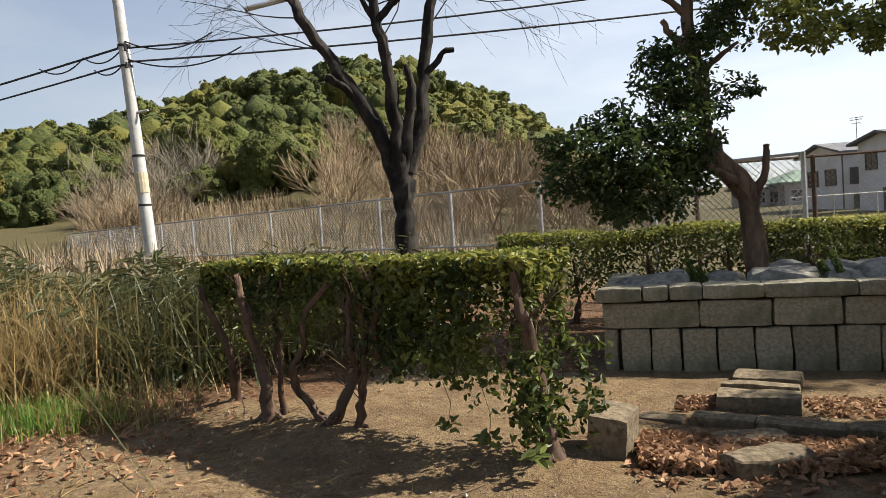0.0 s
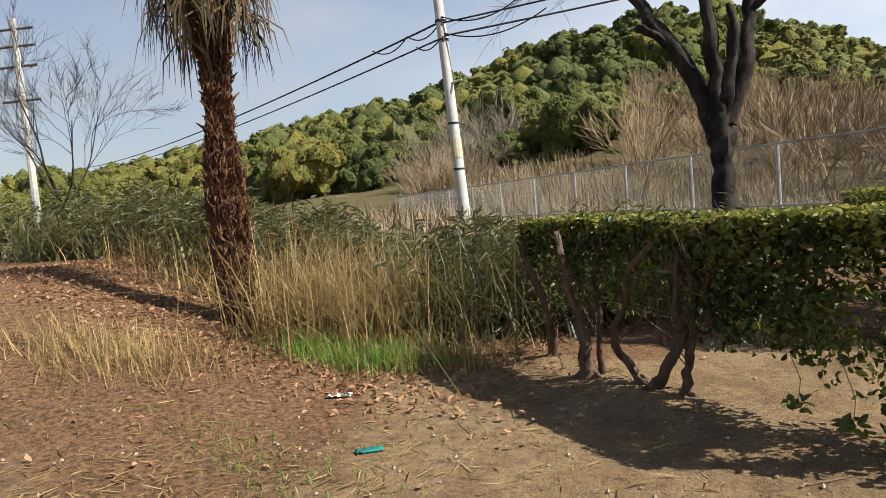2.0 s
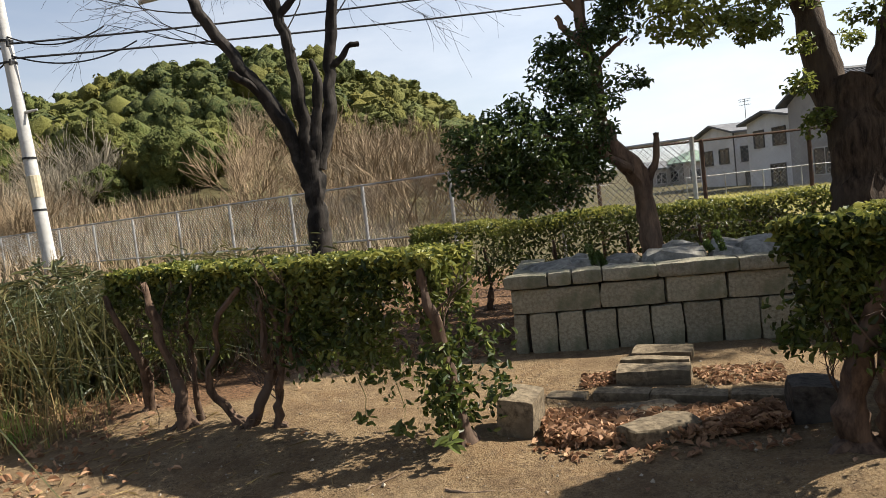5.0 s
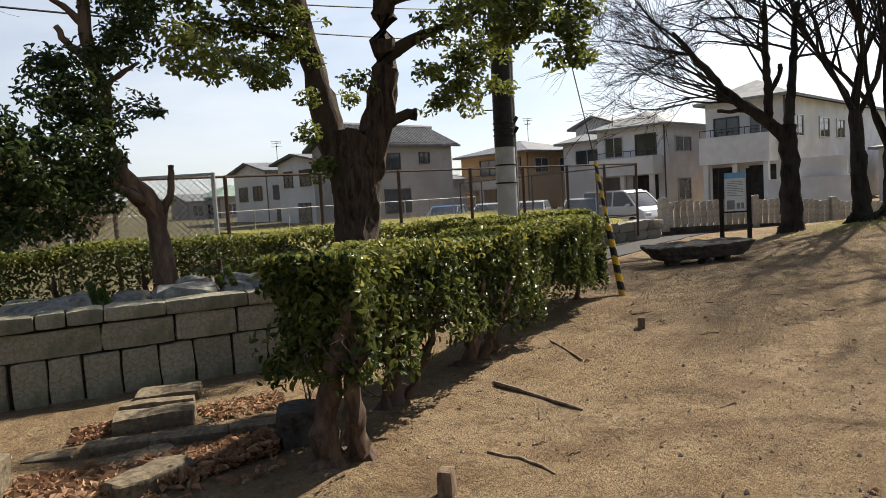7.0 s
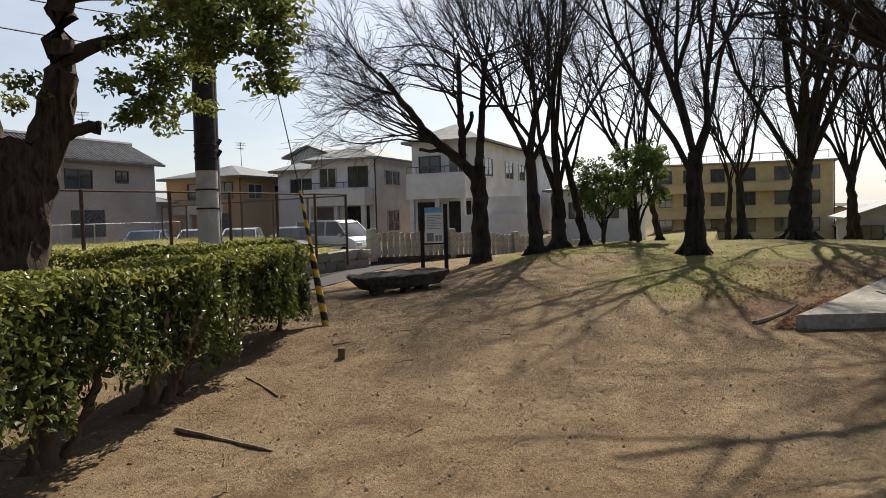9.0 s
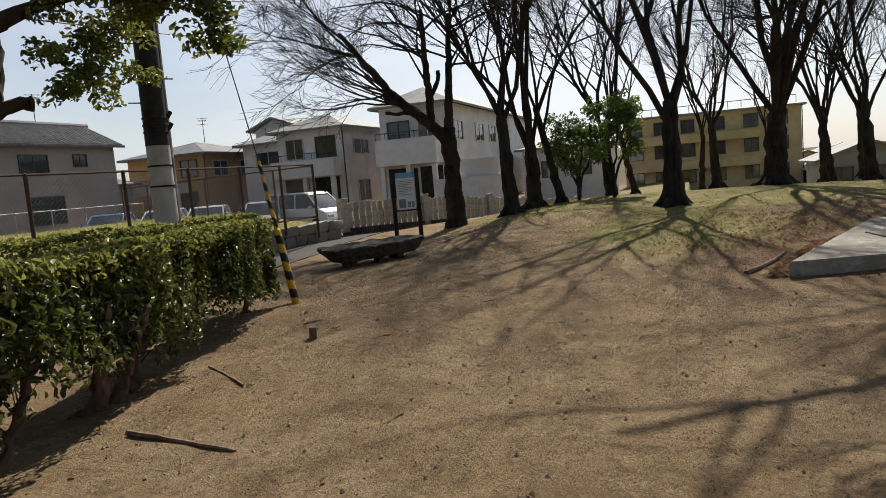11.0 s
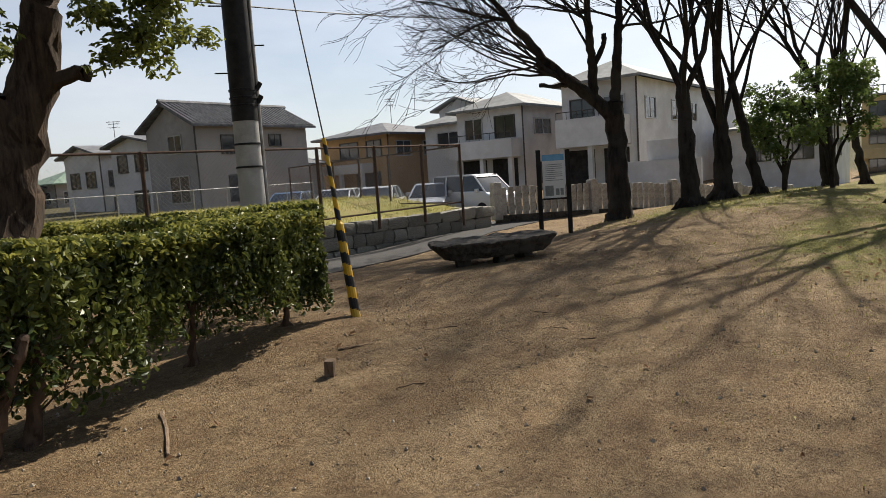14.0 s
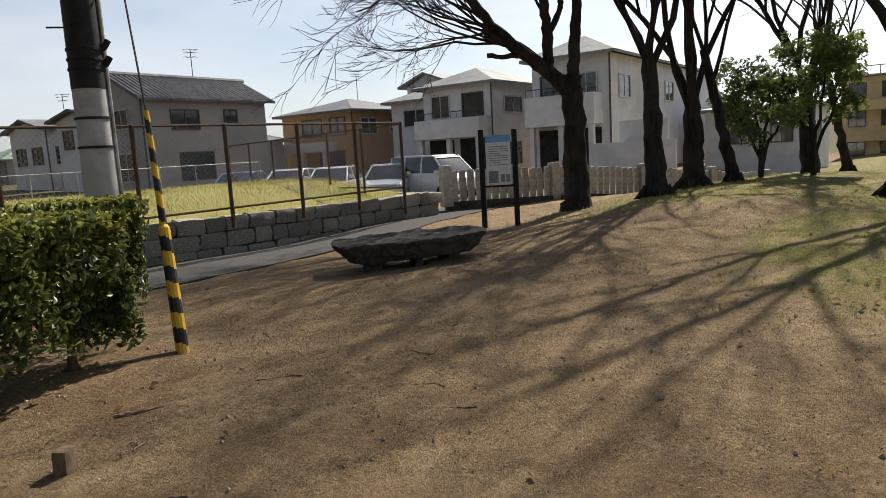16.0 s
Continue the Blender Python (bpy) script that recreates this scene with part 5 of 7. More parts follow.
def palm():
    base = thing("palm_tree", pose(0, 0, 0), "shaggy fan palm trunk with drooping dead fronds", "palm tree")
    r = np.random.default_rng(101)
    b = Buf()
    line = [(-5.57, 6.05, 0.1), (-5.62, 6.10, 1.2), (-5.68, 6.14, 2.1), (-5.70, 6.20, 3.06), (-5.76, 6.23, 3.9), (-5.80, 6.26, 4.9)]
    p, rad = skin(b, line, [0.17, 0.25, 0.22, 0.15, 0.18, 0.26, 0.30], 1, 14, 0.12, 46)
    part("trunk", b, M_PALM, base, "", True)
    f = Buf()
    n = 7000
    k = r.integers(0, 45, n)
    a = r.uniform(0, 6.283, n)
    d = np.stack([np.cos(a), np.sin(a), np.zeros(n)], 1)
    pos = p[k] + d * (rad[k] * r.uniform(0.95, 1.2, n))[:, None]
    kites(f, pos, d, 0.17, r, 0.06, 0.1, 0.5, np.tile([0, 0, 1.0], (n, 1)) + d * 0.3)
    for _ in range(55):
        i = r.integers(6, 44)
        aa = r.uniform(0, 6.283)
        dd = np.array([math.cos(aa), math.sin(aa), 0])
        tube(f, [p[i], p[i] + dd * (rad[i] + 0.07) + (0, 0, .07), p[i] + dd * (rad[i] + 0.13) + (0, 0, .12)], [0.02, 0.016, 0.006], 4)
    part("fibre", f, M_PALM, base, "", False, "stuff")
    for q in range(16):
        aa = q * 2.39996
        dd = np.array([math.cos(aa), math.sin(aa), 0])
        top = np.array([-5.79, 6.25, 4.75 + 0.25 * r.uniform()])
        out, drop = r.uniform(0.35, 0.75), r.uniform(1.0, 1.7)
        stem = smooth_line([top, top + dd * out * 0.6 + (0, 0, 0.05), top + dd * out + (0, 0, -0.35 * drop), top + dd * out * 0.95 + (0, 0, -0.75 * drop)], 8, r)
        fb = tube(Buf(), stem, np.linspace(0.018, 0.008, 8), 4)
        for s in range(26):
            e = stem[5 + s % 3]
            w = np.array([-dd[1], dd[0], 0]) * r.normal(0, 0.22)
            tip = e + w + dd * r.normal(0, 0.08) + (0, 0, -r.uniform(0.4, 0.75))
            mid = (e + tip) / 2 + w * 0.3 + (0, 0, 0.06)
            sd = np.cross(tip - e, dd + 0.01)
            sd = sd / (np.linalg.norm(sd) + 1e-6) * 0.012
            fb.add([e - sd * .5, e + sd * .5, mid + sd, mid - sd, tip + sd * .2, tip - sd * .2], [[0, 1, 2, 3], [3, 2, 4, 5]])
        part("frond", fb, M_FROND, base)


palm()


def park_tree(name, x, y, height, rad, limbs_at, seed, label, level=3, spread=0.42):
    """A bare broadleaf tree: flared trunk, rising limbs, fine twigs."""
    base = thing(name, pose(0, 0, 0), label, "tree", "bare park trees")
    r = np.random.default_rng(seed)
    b, g = Buf(), gz(x, y)
    fork_h = limbs_at[0]
    top = np.array([x + limbs_at[1], y + limbs_at[2], g + fork_h])
    o = np.array([x, y, g])
    skin(b, [o - (0, 0, 0.12), o + (0, 0, 0.12), o + (top - o) * 0.3, o + (top - o) * 0.65, top], [rad * 1.55, rad * 1.2, rad * 0.95, rad * 0.88, rad * 0.66], seed, 14, 0.03, 18)
    for q in range(5):
        a = q * 1.2566 + seed
        skin(b, [o + (math.cos(a) * rad * 0.8, math.sin(a) * rad * 0.8, 0.16), o + (math.cos(a) * rad * 1.35, math.sin(a) * rad * 1.35, 0.02), o + (math.cos(a) * rad * 1.9, math.sin(a) * rad * 1.9, -0.07)], [rad * 0.45, rad * 0.32, rad * 0.14], seed + q, 7, 0.1, 7)
    main, fine = [], []
    n = limbs_at[3]
    for q in range(n):
        a = 6.283 * q / n + r.uniform(-0.4, 0.4)
        way = np.array([math.cos(a) * spread * r.uniform(0.5, 1.4), math.sin(a) * spread * r.uniform(0.5, 1.4), 1.0])
        out = []
        fork(r, top - (top - o) * r.uniform(0.02, 0.30), way, (height - fork_h) * r.uniform(0.6, 0.8), rad * r.uniform(0.22, 0.32), level, out, 0.55, 0.16, (5, 7), 6, 0.54, 0.005)
        for l in out:
            (main if l[1][0] > 0.022 else fine).append(l)
    limbs(b, main)
    part("trunk", b, M_BARK, base, "", True)
    part("twig_mass", limbs(Buf(), fine), M_BARK, base, "", False, "stuff")
    return base


def leaning_tree():
    """The bare tree beside the notice board, with its sawn limbs."""
    base = thing("bare_tree", pose(0, 0, 0), "bare tree with sawn limb ends beside a notice board", "tree", "bare park trees")
    r = np.random.default_rng(131)
    b = Buf()
    g = gz(17.6, 5.5)
    X, Y = 17.6, 5.6
    skin(b, [(X, Y, g - .1), (X, Y, g + .15), (X + .03, Y + .02, 1.2), (X + .1, Y + .1, 2.4), (X + .1, Y + .12, 2.75)], [.48, .33, .27, .26, .27], 1, 14, 0.04, 18)
    p1, _ = skin(b, [(X + .05, Y + .1, 2.45), (X - .3, Y + .5, 2.95), (X - .75, Y + .95, 3.4), (X - 1.2, Y + 1.4, 4.1), (X - 1.7, Y + 2.0, 5.1)], [.2, .17, .14, .11, .06], 2, 10, 0.06)
    p2, _ = skin(b, [(X + .15, Y + .1, 2.6), (X + .1, Y, 3.4), (X + .2, Y - .05, 4.3), (X + .3, Y - .1, 5.6)], [.17, .13, .11, .06], 3, 10, 0.06)
    p3, _ = skin(b, [(X - .2, Y + .4, 2.85), (X - .35, Y + .35, 3.5), (X - .6, Y + .3, 4.4), (X - .6, Y + .3, 5.6)], [.13, .12, .10, .05], 4, 10, 0.06)
    skin(b, [(X - .7, Y + .9, 3.35), (X - 1.05, Y + 1.1, 3.45), (X - 1.2, Y + 1.2, 3.65)], [.09, .08, .085], 5, 9, 0.1, 8)
    skin(b, [(X - .55, Y + .75, 3.2), (X - .75, Y + 1.05, 3.15), (X - .95, Y + 1.3, 3.2)], [.07, .055, .06], 6, 9, 0.1, 8)
    skin(b, [(X - .35, Y + .35, 3.5), (X - .3, Y + .1, 3.85), (X - .27, Y + .1, 4.15)], [.08, .07, .07], 7, 9, 0.1, 8)
    main, fine = [], []
    for p, n, pull in ((p1, 15, (-1.3, 1.0)), (p2, 12, (.2, -.5)), (p3, 12, (-.9, .4))):
        for q in range(n):
            k = int(r.integers(8, 21))
            out = []
            fork(r, p[k], (pull[0] + r.normal(0, .6), pull[1] + r.normal(0, .6), r.uniform(.1, .9)), r.uniform(1.6, 2.6), 0.032, 3, out, 0.5, 0.03, (3, 5), 6, 0.6, 0.0055)
            for l in out:
                (main if l[1][0] > 0.022 else fine).append(l)
    limbs(b, main)
    part("trunk", b, M_BARK, base, "", True)
    part("twig_mass", limbs(Buf(), fine), M_BARK, base, "", False, "stuff")


leaning_tree()
park_tree("bare_tree", 16.9, 0.28, 11.5, 0.27, (2.3, 0.1, 0.0, 5), 141, "tall bare tree on moss with its shadow spreading", 3, 0.36)
park_tree("bare_tree", 22.6, -2.35, 11.0, 0.40, (2.3, 0.1, -0.1, 8), 142, "large bare tree dividing low into many limbs", 3, 0.40)
park_tree("bare_tree", 10.2, -4.5, 11.0, 0.34, (2.2, 0.0, 0.3, 8), 149, "wide bare tree beside the concrete slab", 3, 0.95)
twin = park_tree("bare_tree", 18.5, 4.35, 10.0, 0.24, (2.6, 0.15, 0.15, 5), 143, "dark bare tree in a close row", 3, 0.32)
park_tree("bare_tree", 20.2, 4.1, 10.5, 0.27, (2.0, 0.1, 0.05, 6), 144, "dark bare tree in a close row", 3, 0.30)
third = park_tree("bare_tree", 20.9, 3.45, 9.0, 0.15, (2.8, -0.3, 0.55, 5), 145, "slim leaning bare tree in a close row", 2, 0.35)
copy_thing(twin, pose(5.6, -4.6, -0.25, 0, 0, 8))
copy_thing(twin, pose(12.0, -1.5, -0.2, 0, 0, -12) @ pose(0, 0, 0))
copy_thing(third, pose(6.5, -2.7, -0.2, 0, 0, 3))
c_ = Vector((18.5, 4.35, 0))
for x_, y_, a_ in ((26.5, -5.6, 50), (31.0, -5.0, 110), (36.0, -9.5, 200)):
    copy_thing(twin, pose(x_, y_, gz(x_, y_) - gz(18.5, 4.35)) @ pose(0, 0, 0, 0, 0, a_) @ Matrix.Translation(-c_))
for q, (dx_, dy_, a_) in enumerate(((17.0, -13.0, 40), (8.5, -10.2, 15), (16.0, -5.0, 70), (24.0, -9.5, 25))):
    c_ = Vector((20.9, 3.45, 0))
    m_ = pose(c_.x + dx_ * 0.8, c_.y + dy_ * 0.8, -0.35 - 0.1 * q) @ pose(0, 0, 0, 0, 0, a_) @ Matrix.Translation(-c_)
    copy_thing(third, m_)


def far_pole():
    base = thing("utility_pole", pose(0, 0, 0), "thin distant utility pole with short cross-arms", "utility pole")
    part("pole", tube(Buf(), [(-23.5, 16.2, 0.0), (-23.6, 16.2, 9.3)], [0.14, 0.10], 8), M_CONC, base, "", True)
    for z in (8.9, 8.3, 7.6, 6.4):
        part("cross_arm", tube(Buf(), [(-24.2, 15.9, z), (-23.0, 16.5, z + .05)], 0.05, 5), M_TRIM, base)


far_pole()
park_tree("bare_tree", -19.5, 14.2, 6.3, 0.13, (1.6, 0.0, 0.0, 5), 155, "small distant bare tree on the bank", 3, 0.7)


def leafy_shrub(x, y, h, w, seed, label):
    base = thing("leafy_tree", pose(0, 0, 0), label, "tree")
    r = np.random.default_rng(seed)
    g, b = gz(x, y), Buf()
    blobs = []
    for q in range(4):
        a = q * 1.57 + 0.4
        e = np.array([x + math.cos(a) * w * 0.35, y + math.sin(a) * w * 0.35, g + h * 0.7])
        skin(b, [(x, y, g - .05), (x + math.cos(a) * .08, y + math.sin(a) * .08, g + h * .25), e], [.06, .045, .02], seed + q, 8, 0.06, 10)
    for _ in range(16):
        a, f = r.uniform(0, 6.28), r.uniform(0, 1)
        blobs.append((x + math.cos(a) * w * 0.5 * r.uniform(.2, 1), y + math.sin(a) * w * 0.5 * r.uniform(.2, 1), g + h * (0.38 + 0.58 * f), w * 0.2 * r.uniform(.7, 1.3)))
    part("trunk", b, M_BARK, base, "", True)
    part("foliage", leaf_cloud(Buf(), r, tufts(r, blobs, 7), 5200, 0.10), M_SHRUB, base, "", False, "stuff")


leafy_shrub(21.9, 3.1, 2.6, 1.9, 151, "small leafy evergreen tree with dense lower crown")
leafy_shrub(21.3, 2.0, 2.9, 1.8, 152, "small pale-green leafy tree with thin stems")


# ---- poles and wires ----
def pole_left():
    base = thing("utility_pole", pose(0, 0, 0), "white concrete utility pole leaning slightly, with wires", "utility pole")
    part("pole", tube(Buf(), [(-8.55, 19.95, -1.0), (-8.60, 19.98, 1.24), (-9.08, 20.27, 8.7), (-9.3, 20.4, 12.0)], [0.19, 0.18, 0.15, 0.13], 14), M_CONC, base, "", True)
    for z, col in ((2.6, M_WIRE), (4.05, M_WIRE), (6.7, M_WIRE), (7.3, M_WIRE)):
        f = (z - 1.24) / 7.46
        x, y = -8.6 - 0.48 * f, 19.98 + 0.29 * f
        part("band", tube(Buf(), [(x, y, z - .03), (x, y, z + .03)], 0.185, 14), col, base)
    part("yellow_band", tube(Buf(), [(-8.71, 20.04, 2.95), (-8.745, 20.06, 3.55)], 0.184, 14), M_CONCYEL, base)
    x, y, z = -8.86, 20.12, 5.35
    b = tube(Buf(), [(x, y, z - .05), (x + 0.5, y - .1, z)], [0.05, 0.03], 8)
    part("lamp_arm", b, M_CONC, base)
    for z in (6.6, 7.1):
        part("insulator", tube(Buf(), [(-8.95 + .1, 19.98, z), (-8.95 + .1, 19.98, z + .16)], [0.05, 0.03], 8), M_WIRE, base)


M_CONCYEL = surface("faded_yellow_band", (0.36, 0.31, 0.21), (0.46, 0.40, 0.29), 8, rough=0.8, bstr=0.1)
pole_left()


def cable(p0, p1, sag, rad, label="thin black overhead cable in the sky"):
    p0, p1 = np.array(p0, float), np.array(p1, float)
    s = np.linspace(0, 1, 26)[:, None]
    pts = p0 + (p1 - p0) * s - np.array([0, 0, 1]) * 4 * sag * s * (1 - s)
    tagged(part("cable", tube(Buf(), pts, rad, 5), M_WIRE, None, "", True), label, "cable", "overhead cables", "")


cable((-8.95, 20.1, 7.25), (-77.3, 58.7, 9.9), 0.9, 0.035)
cable((-8.93, 20.1, 6.75), (-77.3, 58.7, 9.4), 0.9, 0.03)
cable((-8.95, 20.1, 7.2), (40, 24, 13.5), 1.2, 0.03)
cable((-8.93, 20.1, 6.8), (40, 24, 11.0), 0.8, 0.03)
for x0_, y0_, z0_, x1_, y1_, z1_, sg_ in ((-9.0, 20.1, 7.2, -10.6, 21.0, 7.25, 0.28), (-9.0, 20.1, 6.75, -10.2, 20.8, 6.8, 0.22), (-10.6, 21.0, 7.25, -12.6, 22.1, 7.3, 0.3), (-8.9, 20.1, 7.4, -6.4, 20.3, 7.55, 0.35), (-8.9, 20.1, 6.9, -5.6, 20.4, 7.1, 0.4)):
    cable((x0_, y0_, z0_), (x1_, y1_, z1_), sg_, 0.022, "slack black wire looping below a cable")
b = tube(Buf(), [(-4.9, 18.5, 7.55), (5.0, 18.2, 9.2)], 0.075, 8)
tagged(part("cable_sleeve", b, M_GALV, None, "", True), "grey sleeve over an overhead cable", "cable sleeve")


def pole_right():
    base = thing("utility_pole", pose(0, 0, 0), "grey concrete utility pole with a black upper sheath", "utility pole")
    A, B = np.array([9.22, 7.32, -0.1]), np.array([9.22, 7.28, 10.5])
    at = lambda z: A + (B - A) * ((z + 0.1) / 10.6)
    part("pole", tube(Buf(), [at(-.1), at(2.32)], [0.175, 0.168], 18), M_CONC, base, "", True)
    part("sheath", tube(Buf(), [at(2.32), at(10.5)], [0.172, 0.14], 18), M_BLACKPAINT, base, "black sheath", True)
    for z in (1.72, 2.02, 2.52, 2.62, 2.72):
        part("band", tube(Buf(), [at(z - .012), at(z + .012)], 0.182, 18), M_WIRE, base)
    side = np.array([0.15, -0.11, 0])
    part("conduit", tube(Buf(), [at(0) + side, at(2.5) + side, at(5) + side], 0.022, 8), M_GALV, base)
    for z in (2.55, 2.72):
        part("clamp", tube(Buf(), [at(z) + side * .9, at(z + .1) + side * 1.25], 0.035, 8), M_WIRE, base)
    for q, z in enumerate((2.95, 3.3, 3.8, 4.3)):
        s = (1 if q % 2 else -1) * np.array([0.13, -0.1, 0])
        part("step_bolt", tube(Buf(), [at(z) + s, at(z) + s * 2.0], 0.010, 6), M_WIRE, base)


pole_right()


def guy_guard():
    """The slanting striped guard on the pole's stay wire."""
    A, B = np.array([8.16, 4.52, 0.02]), np.array([8.40, 5.02, 1.90])
    base = thing("guy_wire_guard", pose(0, 0, 0), "slanting yellow and black striped guard on a stay wire", "guy guard")
    n, sides = 130, 12
    s = np.linspace(0, 1, n)
    bufs = {0: Buf(), 1: Buf()}
    rad = np.interp(s, [0, 0.53, 0.54, 1], [0.048, 0.043, 0.028, 0.021])
    d = (B - A) / np.linalg.norm(B - A)
    a = np.cross(d, (0, 0, 1.0)); a /= np.linalg.norm(a)
    c = np.cross(d, a)
    for i in range(n - 1):
        for q in range(sides):
            quad = []
            for (ii, qq) in ((i, q), (i, q + 1), (i + 1, q + 1), (i + 1, q)):
                t = 6.283 * qq / sides
                quad.append(A + (B - A) * s[ii] + rad[ii] * (a * math.cos(t) + c * math.sin(t)))
            k = int(math.floor(s[i] * 17 + q / sides)) % 2
            bufs[k].add(quad, [[0, 1, 2, 3]])
    part("black_stripe", bufs[0], M_BLACKPAINT, base, "", True, "stuff")
    part("yellow_stripe", bufs[1], M_YELLOW, base, "yellow painted stripe", True, "stuff")
    e = np.array([9.22, 7.29, 9.5])
    part("stay_wire", tube(Buf(), [A - d * 0.2, B, B + (e - B) * 0.5, e], 0.008, 5), M_WIRE, base)


guy_guard()


# ---- fences ----
def chain_panel(b, p0, p1, z0, z1, pitch=0.075, rad=0.0022):
    """Crossing wires between two posts."""
    p0, p1 = np.array(p0, float), np.array(p1, float)
    w, h = np.linalg.norm(p1 - p0), 1.0
    d = (p1 - p0) / w
    H0, H1 = z1[0] - z0[0], z1[1] - z0[1]
    H = (H0 + H1) / 2
    for sgn in (1, -1):
        for k in np.arange(-H, w, pitch):
            a, c = (k, k + H) if sgn > 0 else (k + H, k)
            pts = []
            for x, f in ((a, 0.0), (c, 1.0)):
                pts.append([x, f])
            (xa, fa), (xc, fc) = pts
            def clip(x, f, x2, f2):
                if x < 0:
                    f += (f2 - f) * (0 - x) / (x2 - x); x = 0
                if x > w:
                    f += (f2 - f) * (w - x) / (x2 - x); x = w
                return x, f
            if (xa <= 0 and xc <= 0) or (xa >= w and xc >= w):
                continue
            q0, q1 = clip(xa, fa, xc, fc), clip(xc, fc, xa, fa)
            P = []
            for x, f in (q0, q1):
                u = x / w
                zz = (z0[0] * (1 - u) + z0[1] * u) * (1 - f) + (z1[0] * (1 - u) + z1[1] * u) * f
                xy = p0 + d * x
                P.append((xy[0], xy[1], zz))
            tube(b, P, rad, 3, False)


def mesh_fence(label, posts, mat_post, mat_wire, post_r=0.03, rad=0.0022, pitch=0.075, group="", foot=0.3):
    """Posts as (x, y, z low, z top), rails and chain link."""
    base = thing("chain_link_fence", pose(0, 0, 0), label, "fence", group)
    for (x, y, z0, z1) in posts:
        part("post", tube(Buf(), [(x, y, z0 - foot), (x, y, z1 + 0.02)], post_r, 8), mat_post, base, "", True)
    for (x, y, z0, z1), (x2, y2, z02, z12) in zip(posts, posts[1:]):
        part("top_rail", tube(Buf(), [(x, y, z1), (x2, y2, z12)], post_r * 0.7, 6), mat_post, base)
        part("bottom_rail", tube(Buf(), [(x, y, z0 + .05), (x2, y2, z02 + .05)], post_r * 0.6, 6), mat_post, base)
        b = Buf()
        chain_panel(b, (x, y), (x2, y2), (z0 + .05, z02 + .05), (z1, z12), pitch, rad)
        part("chain_link", b, mat_wire, base, "", False, "stuff")
    return base


lp = []
for q in range(-2, 12):
    x, y = 1.8 - 1.76 * q * 0.92, 12.5 + 1.64 * q * 0.92
    lp.append((x, y, 0.92, 2.1))
mesh_fence("grey chain-link fence with pale steel posts", lp, M_GALV, M_GALV, 0.035, 0.0045, 0.10, "chain-link fences", 1.3)
GD = np.array([-0.988, 0.155])
rp_ = []
for s_ in (0, 1.25, 2.6, 4.05, 5.6, 7.45, 9.2, 11.0, 12.8):
    x, y = np.array([16.83, 8.88]) + GD * s_ + np.array([0, 0.35])
    rp_.append((x, y, 0.72 - 0.012 * s_, 2.13))
mesh_fence("rusty chain-link fence along a stone retaining wall", rp_, M_RUST, M_GALV, 0.035, 0.0024, 0.085, "chain-link fences", 0.3)
sp_ = [(16.83 + 0.42 * k, 9.23 + 1.5 * k, 0.70, 2.10 - 0.01 * k) for k in range(7)]
mesh_fence("rusty chain-link fence turning beside the car park", sp_, M_RUST, M_RUST, 0.03, 0.0024, 0.09, "chain-link fences", 0.5)
cp_ = [(10.5 + 1.25 * k, 20.6 - 0.1 * k, 0.55, 1.5) for k in range(10)]
mesh_fence("low wire fence along the car park", cp_, M_GALV, M_GALV, 0.02, 0.002, 0.11, "chain-link fences", 0.5)


# ---- raised lawn and retaining wall ----
WL = np.array([[8.4, 11.35], [10.4, 10.75], [12.2, 10.25], [13.6, 9.95], [15.4, 9.65], [16.8, 9.4], [17.95, 9.25]])


def lawn():
    b = Buf()
    s = np.linspace(0, 6, 40)
    wx, wy = np.interp(s, range(7), WL[:, 0]), np.interp(s, range(7), WL[:, 1])
    n = 16
    V = []
    for k in range(40):
        for q in range(n):
            f = q / (n - 1)
            x, y = wx[k] + f * 1.4 * (1 - k / 39 * 0.2), wy[k] + 0.12 + f * 9.0
            z = 0.50 + 0.42 * sstep(0.0, 0.45, f) - 0.9 * sstep(0.8, 1.0, f)
            V.append((x, y, z + 0.02 * math.sin(x * 2.1) * math.cos(y * 1.7)))
    F = [[k * n + q, (k + 1) * n + q, (k + 1) * n + q + 1, k * n + q + 1] for k in range(39) for q in range(n - 1)]
    b.add(V, F)
    V = np.array(V)
    east = [[39 * n + q, 40 * n + q, 40 * n + q + 1, 39 * n + q + 1] for q in range(n - 1)]
    sk = V[39 * n:40 * n].copy()
    sk[:, 0] += 0.25
    sk[:, 2] = -0.1
    b2 = Buf().add(np.vstack([V, sk]), F + east)
    tagged(part("lawn", b2, M_LAWNSOIL, None, "", True), "raised lawn of yellowed winter grass", "lawn", "", "structure")
    r = np.random.default_rng(161)
    m = 12000
    k, f = r.uniform(0, 39, m), r.uniform(0, 0.8, m) ** 1.2
    x, y = np.interp(k, range(40), wx) + f * 1.4, np.interp(k, range(40), wy) + 0.15 + f * 9.0
    z = 0.50 + 0.42 * sstep(0.0, 0.45, f) - ground_z(x, y)
    blades("lawn_grass", np.column_stack([x, y, z]), 0.10, 0.014, M_LAWN, "short yellow-green winter grass blades", "grass", 162, 0.4, 0.6, 1)


M_LAWNSOIL = surface("lawn_turf", (0.15, 0.14, 0.04), (0.28, 0.26, 0.075), 18, c=(0.24, 0.19, 0.07), cscale=1.1, rough=0.95, bstr=0.6, bdist=0.02)
lawn()


